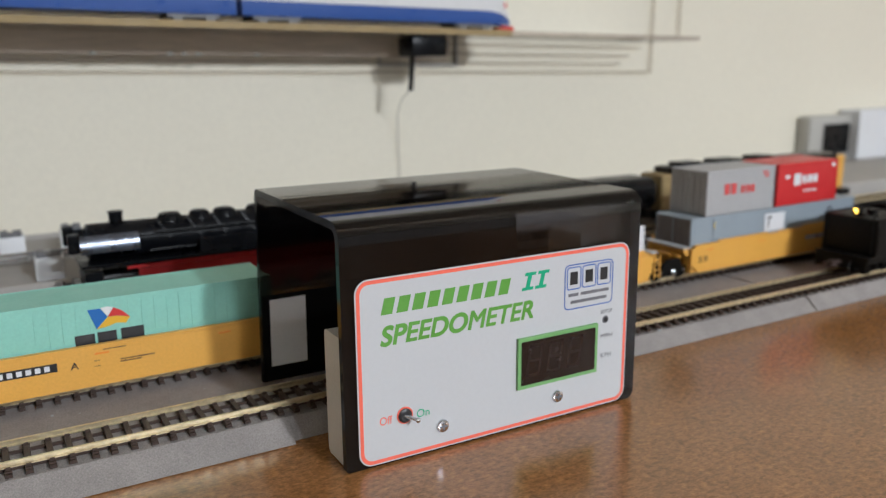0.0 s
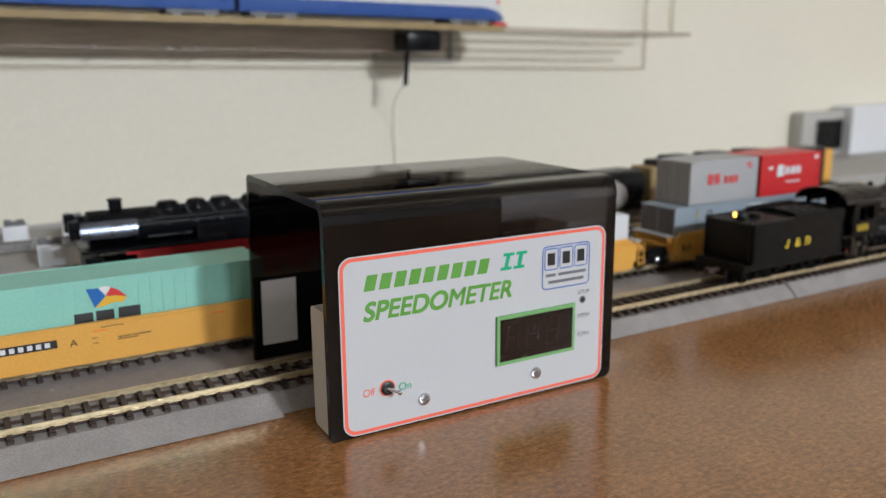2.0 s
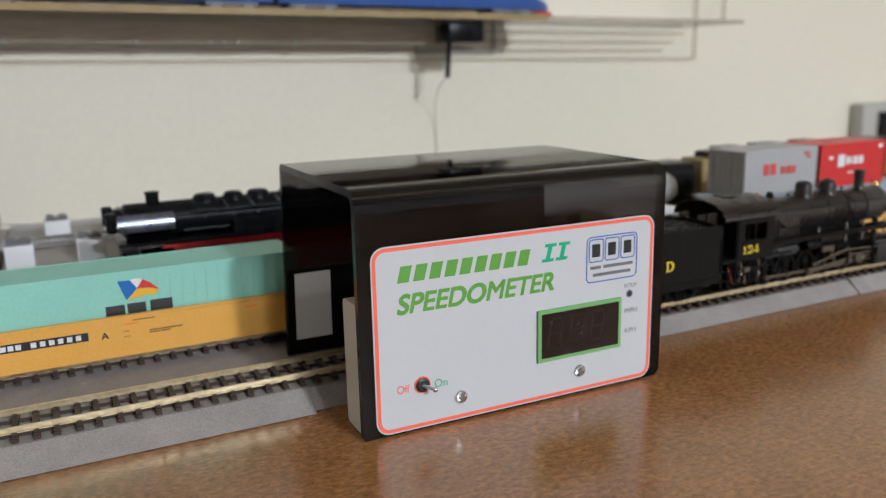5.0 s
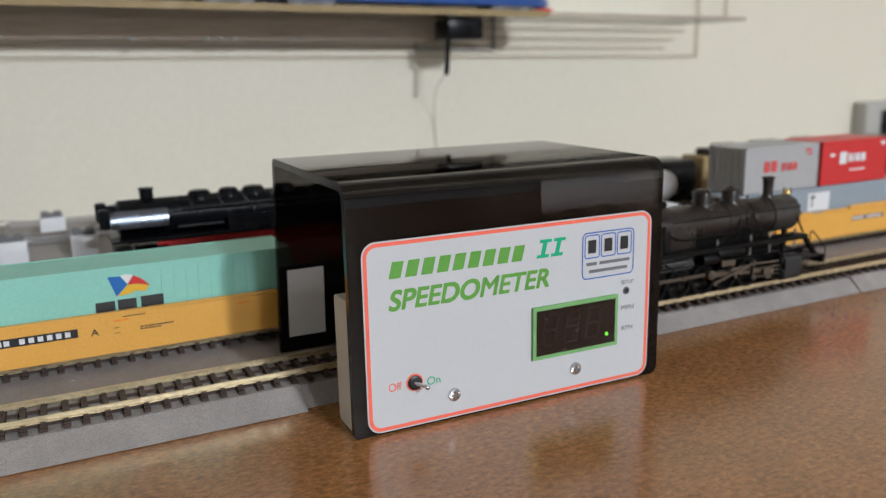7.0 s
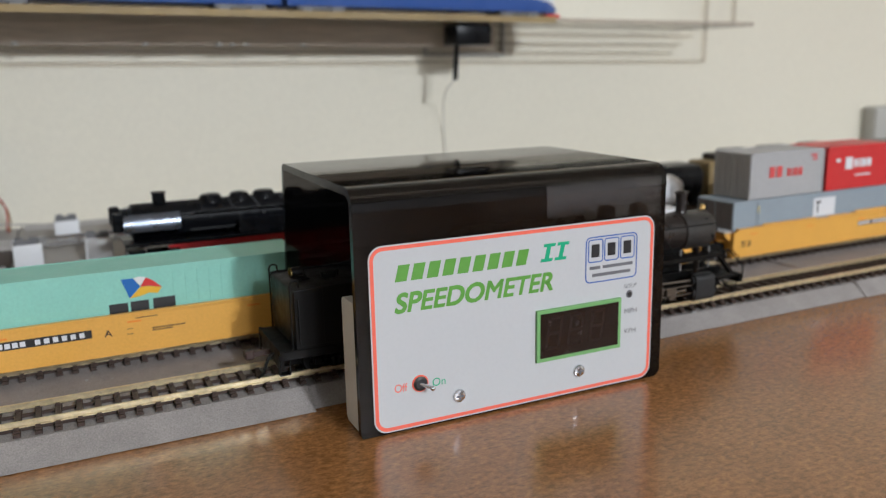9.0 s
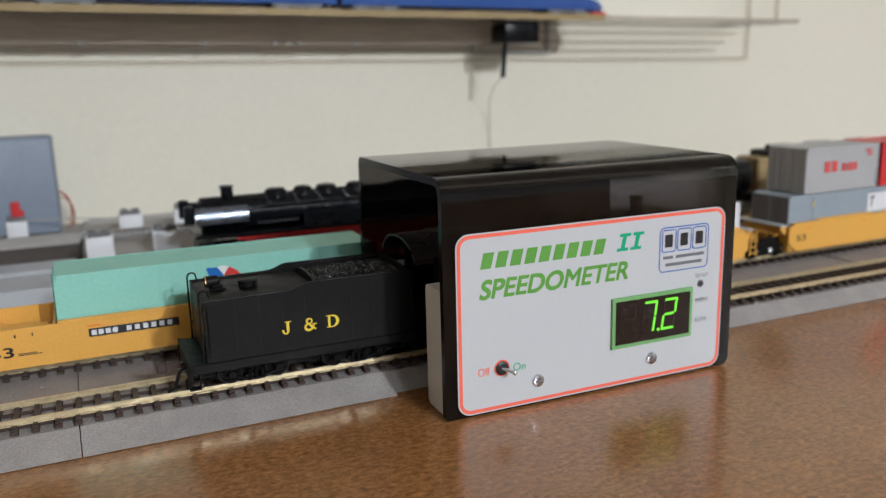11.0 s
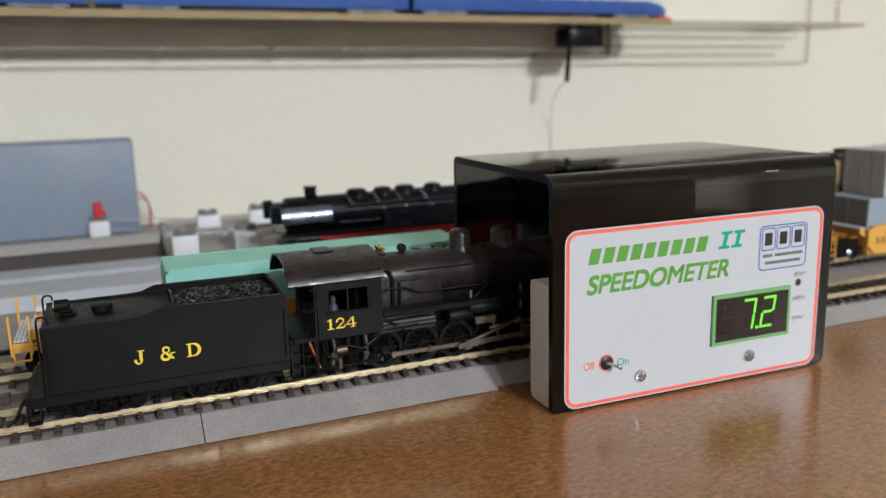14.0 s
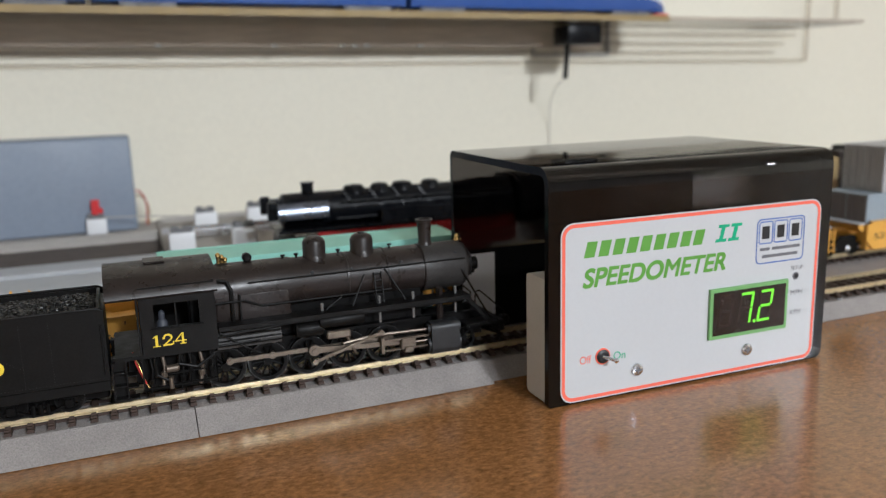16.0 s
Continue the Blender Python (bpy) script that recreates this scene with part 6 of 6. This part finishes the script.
def rear_tender(x0, x1):
    mid, L = (x0 + x1) / 2, (x1 - x0) / 2
    t = thing("tub_tender", on_track(mid, Y3), "black rounded tub tender standing on the rear track", "tender")
    bm = bmesh.new()
    ol = [(-0.0120, 0.0290), (0.0120, 0.0290), (0.0165, 0.0360), (0.0168, 0.0480), (0.0120, 0.0535), (-0.0120, 0.0535), (-0.0168, 0.0480), (-0.0165, 0.0360)]
    prism(bm, ol, "x", -L, L)
    bmesh.ops.bevel(bm, geom=[e for e in bm.edges], offset=0.0028, segments=3, profile=0.5, affect="EDGES")
    part("tub", bm, M_LOCOBLK, t, smooth=True)
    bm = bmesh.new()
    box(bm, -L + 0.004, L - 0.004, -0.0130, 0.0130, 0.0235, 0.0292)
    part("underframe", bm, M_LOCOBLK, t)
    for dx in (-L * 0.55, L * 0.55):
        truck(t, dx)


rear_tender(0.125, 0.215)
rear_tender(0.235, 0.340)


def yellow_diesel(x0, x1):
    mid, L = (x0 + x1) / 2, (x1 - x0) / 2
    d = thing("diesel_engine", on_track(mid, Y3), "yellow diesel engine with a dark weathered roof on the rear track", "locomotive")
    bm = bmesh.new()
    box(bm, -L, L, -0.0160, 0.0160, 0.0205, 0.0262, 0.0006, 1)
    part("underframe", bm, M_LOCOBLK, d)
    # Yellow end standing in shade; the darkening is put in by the tan colour.
    bm = bmesh.new()
    box(bm, -L + 0.004, -L + 0.016, -0.0120, 0.0120, 0.0263, 0.0540, 0.0015, 2)
    part("hood_end", bm, M_TAN, d, "yellow hood end toned tan for shade")
    bm = bmesh.new()
    box(bm, L - 0.0139, L - 0.001, -0.0090, 0.0090, 0.0263, 0.0555, 0.0015, 2)
    part("cab", bm, M_YELLOW, d, "yellow painted cab end")
    bm = bmesh.new()
    box(bm, -L + 0.0162, L - 0.0142, -0.0105, 0.0105, 0.0263, 0.0585, 0.0015, 2)
    part("hood", bm, M_SOOT, d, "dark weathered hood")
    for x, w in ((-L + 0.040, 0.011), (-L + 0.082, 0.013), (-L + 0.125, 0.010)):
        bm = bmesh.new()
        box(bm, x - w, x + w, -0.0080, 0.0080, 0.0580, 0.0612, 0.0008, 2)
        part("roof_fan", bm, M_LOCOBLK, d)
    for dx in (-L * 0.62, L * 0.62):
        truck(d, dx)


yellow_diesel(0.345, 0.578)

# small white tank wagon, half hidden beside the arch
w = thing("tank_wagon", on_track(0.2085, 0.1640), "long cream tank wagon standing beyond the well cars", "freight car")
bm = bmesh.new()
turned(bm, [(0.0030, -0.0735), (0.0080, -0.0715), (0.0100, -0.0670), (0.0100, 0.0670), (0.0080, 0.0715), (0.0030, 0.0735)], (0, 0, 0.0445), "x", 28)
part("tank", bm, M_WHITE, w, "cream white tank barrel", smooth=True)
bm = bmesh.new()
box(bm, -0.072, 0.072, -0.0110, 0.0110, 0.0205, 0.0265)
for sx in (-0.055, 0.055):
    box(bm, sx - 0.003, sx + 0.003, -0.0070, 0.0070, 0.0264, 0.0370)
part("underframe", bm, M_BLACK, w)
for sx in (-0.052, 0.052):
    truck(w, sx)
track(0.1640, 0.05, 0.34, "short model railway siding carrying a tank wagon", near=(0.05, 0.34))

# ---- rear ledge, platform, sidings ----
bm = bmesh.new()
box(bm, -0.1160, 0.95, 0.2520, 0.4045, 0.0003, 0.0200, 0.001)
solid("rear_ledge", bm, M_LEDGE, "grey raised ledge along the wall", "ledge")
plat = thing("platform_strip", pose(-0.37, 0.2510, 0.0003), "pale grey long platform strip with a dark groove", "platform")
bm = bmesh.new()
box(bm, -0.25, 0.25, -0.0330, 0.0030, 0.0, 0.0150, 0.0006, 1)
part("front_board", bm, M_PLATE, plat)
bm = bmesh.new()
box(bm, -0.25, 0.25, 0.0032, 0.0100, 0.0, 0.0120)
part("groove", bm, M_INK, plat, "dark groove")
bm = bmesh.new()
box(bm, -0.25, 0.25, 0.0102, 0.0360, 0.0, 0.0158, 0.0006, 1)
part("rear_board", bm, M_PLATE, plat)
bm = bmesh.new()
box(bm, -0.62, -0.1165, 0.2880, 0.3560, 0.0003, 0.0150, 0.0006, 1)
solid("dark_roadbed", bm, M_DARKBED, "dark brown ballast strip behind the platform", "roadbed")
bm = bmesh.new()
box(bm, -0.62, -0.1165, 0.3565, 0.4045, 0.0003, 0.0190, 0.0006, 1)
solid("wall_ledge", bm, M_LEDGE, "grey ledge along the wall", "ledge")
for y, z, xa, xb in ((0.2880, 0.0280, -0.116, 0.40), (0.3100, 0.0203, -0.112, 0.40), (0.3420, 0.0153, -0.60, -0.118), (0.3520, 0.0153, -0.60, -0.118), (0.3850, 0.0203, -0.112, 0.30)):
    bm = bmesh.new()
    prism(bm, [(a + y, b * 1.6 + z) for a, b in rail_profile(0)], "x", xa, xb)
    solid("siding_rail", bm, M_STEEL if y < 0.33 else M_LEDGE, "thin bright siding rail fixed to the ledge", "rail", group="siding rails")


def switch_block(x, y, z0, z1, w, red=False):
    b = thing("signal_block", pose(x, y, z0), "white signal block with a grey top fitting" + (" and red lever" if red else ""), "signal block", "signal blocks")
    h = z1 - z0
    bm = bmesh.new()
    box(bm, -w / 2, w / 2, -0.005, 0.005, 0, h, 0.0006, 2)
    part("block", bm, M_WHITE, b, "white plastic block", smooth=True)
    bm = bmesh.new()
    box(bm, -w * 0.42, w * 0.42, -0.004, 0.004, h, h + 0.0022, 0.0004, 1)
    box(bm, -w * 0.40, -w * 0.12, -0.003, 0.003, h + 0.0022, h + 0.0036)
    box(bm, w * 0.08, w * 0.38, -0.003, 0.003, h + 0.0022, h + 0.0034)
    part("fitting", bm, M_TGREY, b, "dark grey fitting")
    if red:
        bm = bmesh.new()
        box(bm, -0.0025, 0.0030, -0.002, 0.002, h + 0.0024, h + 0.0130, 0.0008, 2)
        box(bm, 0.0020, 0.0050, -0.002, 0.002, h + 0.0024, h + 0.0070, 0.0008, 1)
        part("lever", bm, M_REDC, b, "red lever")


bm = bmesh.new()
path_rod(bm, [(-0.1520, 0.3600, 0.0310), (-0.1250, 0.3500, 0.0312), (-0.0900, 0.3380, 0.0300)], 0.0005, 6)
solid("signal_wire", bm, M_LEDGE, "thin pale wire running between two signal blocks", "wire")
switch_block(-0.1060, 0.2600, 0.0202, 0.0330, 0.0150)
switch_block(-0.0690, 0.2610, 0.0202, 0.0330, 0.0150)
switch_block(-0.0850, 0.3350, 0.0202, 0.0330, 0.0150)
switch_block(-0.0500, 0.3350, 0.0202, 0.0340, 0.0140)
switch_block(-0.1560, 0.3660, 0.0192, 0.0300, 0.0130, True)

for x in (-0.108, -0.02, 0.08, 0.18, 0.28, 0.38):
    bm = bmesh.new()
    box(bm, x - 0.002, x + 0.002, 0.2855, 0.2905, 0.0202, 0.0279)
    solid("rail_chair", bm, M_TGREY, "small grey chair holding the siding rail", "rail chair", group="rail chairs")

# blue-grey cabinet at the wall
c = thing("control_cabinet", pose(-0.249, 0.3860, 0.0193), "slate blue-grey control cabinet against the wall", "cabinet")
bm = bmesh.new()
box(bm, -0.120, 0.120, -0.0180, 0.0180, 0, 0.0660, 0.0022, 3)
part("body", bm, M_CABINET, c, smooth=True)
for k, (dx, rz) in enumerate(((0.0, 0.030), (0.0025, 0.026))):
    bm = bmesh.new()
    path_rod(bm, [(0.1195 + dx * 0.3, -0.004 + dx, rz - 0.004)] + [(0.1205 + 0.0070 * math.sin(radians(q)) + dx * 0.5, -0.004 + dx, rz - 0.017 + 0.0135 * math.cos(radians(q))) for q in range(0, 121, 20)] + [(0.1265 + dx * 0.5, -0.004 + dx, 0.0010)], 0.0006, 8)
    part("cable", bm, M_HOSE if k == 0 else M_TAN, c, "looped thin cable")

# far cabinets beyond the containers
c = thing("beige_cabinet", pose(0.76000, 0.3910, 0.0203), "beige cabinet with a dark square window on the ledge", "cabinet")
bm = bmesh.new()
box(bm, 0.0, 0.0840, -0.0060, 0.0125, 0, 0.0537, 0.003, 3)
part("body", bm, M_BEIGE, c, smooth=True)
bm = bmesh.new()
box(bm, 0.0225, 0.0745, -0.0068, -0.0061, 0.0062, 0.0452, 0.0003, 1)
part("window_frame", bm, M_LEDGE, c)
bm = bmesh.new()
box(bm, 0.0240, 0.0730, -0.0075, -0.0069, 0.0077, 0.0437, 0.0003, 1)
part("window", bm, M_LOCOBLK, c, "dark square window")
bm = bmesh.new()
box(bm, 0.8350, 1.05, 0.3720, 0.4020, 0.0203, 0.0800, 0.002)
solid("white_carton", bm, M_WHITE, "plain bluish white carton on the ledge", "carton")

# ---- wall shelf with display train ----
SH = pose(0, 0, 0, 0, 0.62, 0)
sh = thing("wall_shelf", SH, "clear acrylic wall shelf with a tan front strip", "shelf")
bm = bmesh.new()
box(bm, -1.2, 0.475, 0.3000, 0.4040, 0.1618, 0.1648)
part("shelf_plate", bm, M_GLASS, sh, "clear acrylic plate").visible_shadow = False
# Added brown strip: the shadow of shelf and train, drawn as a solid.
bm = bmesh.new()
box(bm, -1.2, 0.265, 0.3880, 0.3960, 0.1455, 0.1616)
part("shelf_shade", bm, M_SHELFUNDER, sh, "brown strip standing for shade under the plate")
bm = bmesh.new()
box(bm, -1.2, 0.300, 0.3360, 0.3660, 0.1650, 0.1668)
part("track_strip", bm, M_TAN, sh, "tan track strip")
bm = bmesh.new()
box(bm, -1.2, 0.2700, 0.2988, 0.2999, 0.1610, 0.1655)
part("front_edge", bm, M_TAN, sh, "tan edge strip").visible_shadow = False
bm = bmesh.new()
box(bm, 0.2702, 0.4740, 0.2988, 0.2999, 0.1622, 0.1644)
part("plain_edge", bm, M_SHELFUNDER, sh, "thin brown-grey sheet edge").visible_shadow = False
for y, z, x1 in ((0.3995, 0.1330, 0.512), (0.3995, 0.1410, 0.472), (0.3995, 0.1490, 0.484), (0.3995, 0.1575, 0.498)):
    bm = bmesh.new()
    box(bm, -1.2, x1, y, y + 0.003, z, z + 0.0018)
    part("lower_lip", bm, M_PALEEDGE, sh, "pale translucent lip")
for x, z in ((0.5130, 0.1330), (0.5500, 0.1670)):
    bm = bmesh.new()
    box(bm, x, x + 0.0018, 0.3995, 0.4030, z, 0.30)
    part("end_frame", bm, M_PALEEDGE, sh, "thin pale end frame")
for x in (-0.105, -0.022, 0.030, 0.040, 0.050, 0.094):
    bm = bmesh.new()
    turned(bm, [(0.0020, 0.0), (0.0024, 0.0015), (0.0010, 0.0030)], (x, 0.3845, 0.1452), "z", 12)
    part("clip", bm, M_BEIGE, sh, "small pale clip")

plug = thing("power_adapter", pose(0.2300, 0.3580, 0.1390), "black power adapter under the shelf with a hanging cable", "power adapter")
bm = bmesh.new()
box(bm, -0.0210, 0.0110, -0.0130, 0.0130, 0.0045, 0.0202, 0.002, 2)
part("body", bm, M_LOCOBLK, plug, smooth=True)
bm = bmesh.new()
rod(bm, (-0.0170, -0.001, -0.0225), (-0.0150, -0.001, 0.0050), 0.0021, 10)
part("strain_relief", bm, M_LOCOBLK, plug)
bm = bmesh.new()
path_rod(bm, [(-0.0170, 0.0, -0.0220), (-0.0175, 0.015, -0.030), (-0.0120, 0.034, -0.043), (-0.0070, 0.0450, -0.066), (-0.0055, 0.0450, -0.090), (-0.0055, 0.0450, -0.1185)], 0.0004, 8)
part("cable", bm, M_BEIGE, plug, "thin grey cable")
fr = thing("outlet_frame", pose(0.2060, 0.4045, 0.1330), "pale grey outlet frame on the wall", "outlet")
bm = bmesh.new()
for b in ((0.0, 0.078, -0.004, 0, 0.003, 0.0050), (0.0, 0.0022, -0.004, 0, 0.0050, 0.028), (0.0758, 0.078, -0.004, 0, 0.0050, 0.028)):
    box(bm, *b)
part("rim", bm, M_BEIGE, fr)


def display_train():
    t = thing("display_train", SH @ pose(0, 0.3500, 0.0), "blue and white express model train standing on the shelf", "model train")
    x1 = 0.3020
    for k, (a, b, nose) in enumerate(((0.0700, x1, True), (-0.1450, 0.0660, False), (-0.3600, -0.1490, False))):
        bm = bmesh.new()
        xb = b - 0.030 if nose else b
        side = [(-0.0145, 0.1720), (0.0145, 0.1720), (0.0155, 0.1760), (0.0155, 0.1820), (-0.0155, 0.1820), (-0.0155, 0.1760)]
        prism(bm, side, "x", a, xb)
        if nose:
            n = 8
            rings = []
            for i in range(n + 1):
                u = i / n
                s = (1 - u ** 2.2) * 0.93 + 0.07
                zt = 0.1820 - 0.0060 * u ** 1.5
                rings.append([bm.verts.new((xb + (b - xb) * u, y * s, z if z < 0.18 else zt)) for y, z in side])
            for r0, r1 in zip(rings, rings[1:]):
                for i in range(6):
                    bm.faces.new((r0[i], r0[(i + 1) % 6], r1[(i + 1) % 6], r1[i]))
            bm.faces.new(rings[-1])
        car = part("blue_body", bm, M_TBLUE, t, "blue lower car body", smooth=True)
        bm = bmesh.new()
        up = [(-0.0155, 0.1822), (-0.0157, 0.1990), (-0.0130, 0.2090), (-0.0060, 0.2130), (0.0060, 0.2130), (0.0130, 0.2090), (0.0157, 0.1990), (0.0155, 0.1822)]
        prism(bm, up, "x", a, xb - 0.004 if nose else xb)
        if nose:
            rings = []
            for i in range(9):
                u = i / 8
                s = (1 - u ** 2.4) * 0.88 + 0.12
                rings.append([bm.verts.new((xb - 0.004 + (b - 0.001 - xb + 0.004) * u, y * s, 0.1822 - 0.0058 * u ** 1.5 + (z - 0.1822) * (1 - 0.94 * u ** 1.4))) for y, z in up])
            for r0, r1 in zip(rings, rings[1:]):
                for i in range(8):
                    bm.faces.new((r0[i], r0[(i + 1) % 8], r1[(i + 1) % 8], r1[i]))
        part("white_body", bm, M_TWHITE, car, "white upper car body", smooth=True)
        for bx in ((a + 0.034, xb - 0.028) if not nose else (a + 0.026, xb - 0.012)):
            bm = bmesh.new()
            box(bm, bx - 0.018, bx + 0.018, -0.0130, 0.0130, 0.1690, 0.1722, 0.0006, 1)
            for dx in (-0.011, 0.011):
                turned(bm, [(0.0045, -0.0135), (0.0045, 0.0135)], (bx + dx, 0, 0.1715), "y", 16)
            part("bogie", bm, M_TGREY, t, "grey bogie")
    bm = bmesh.new()
    box(bm, x1 - 0.014, x1 + 0.001, -0.0070, 0.0070, 0.1672, 0.1712, 0.0015, 2)
    part("nose_skirt", bm, M_REDC, t, "red nose skirt")
    bm = bmesh.new()
    box(bm, x1 - 0.020, x1 - 0.010, -0.0105, -0.0098, 0.1850, 0.1890)
    part("nose_mark", bm, M_REDT, t, "red mark on the nose")


display_train()


# ---- movement ----
def motions():
    steps = [round(0.1 * i, 1) for i in range(161)]
    for ob in (TENDER, ENGINE):
        walk(ob, [(t, on_track(along(min(t, 15.999)), Y1)) for t in steps[::2] ])
    start = along(0)
    for w, x, z, r in WHEELS:
        walk(w, [(t, pose(x, 0, z, 0, math.degrees((along(min(t, 15.999)) - start) / r), 0)) for t in steps])
    for rd, c, r, z in RODS:
        rows = []
        for t in steps:
            a = (along(min(t, 15.999)) - start) / r + 2.6
            rows.append((t, pose(c * math.cos(a), 0, z - c * math.sin(a))))
        walk(rd, rows)
    for main, cross, ecc, x0, r, z0 in GEAR:
        rows = [[], [], []]
        for t in steps:
            a = (along(min(t, 15.999)) - start) / r + 2.6
            dx, dz = 0.0032 * math.cos(a), -0.0032 * math.sin(a)
            tilt = math.asin((dz - 0.0008) / MAIN)
            rows[0].append((t, pose(x0 + dx, 0, z0 + dz, 0, math.degrees(tilt), 0)))
            rows[1].append((t, pose(x0 + dx + MAIN * math.cos(tilt), 0, z0 + 0.0008)))
            ex, ez = 0.0014 * math.cos(a + 1.9), -0.0014 * math.sin(a + 1.9)
            rows[2].append((t, pose(x0 + ex, 0, z0 + ez, 0, math.degrees(math.asin((ez - 0.0065) / ECC)), 0)))
        for ob, r3 in zip((main, cross, ecc), rows):
            walk(ob, r3)
    # lit figures sit behind the window until a reading stands; sliding imitates switching on
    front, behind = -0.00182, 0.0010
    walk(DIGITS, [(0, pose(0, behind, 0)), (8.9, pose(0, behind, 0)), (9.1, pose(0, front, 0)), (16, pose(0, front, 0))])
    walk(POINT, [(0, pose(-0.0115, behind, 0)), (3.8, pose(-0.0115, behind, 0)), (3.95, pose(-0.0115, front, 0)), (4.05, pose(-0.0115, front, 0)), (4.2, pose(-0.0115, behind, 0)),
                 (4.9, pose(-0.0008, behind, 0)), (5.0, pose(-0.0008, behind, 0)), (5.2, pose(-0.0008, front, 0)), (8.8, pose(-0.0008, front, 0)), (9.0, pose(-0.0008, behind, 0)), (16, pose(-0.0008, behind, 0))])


motions()
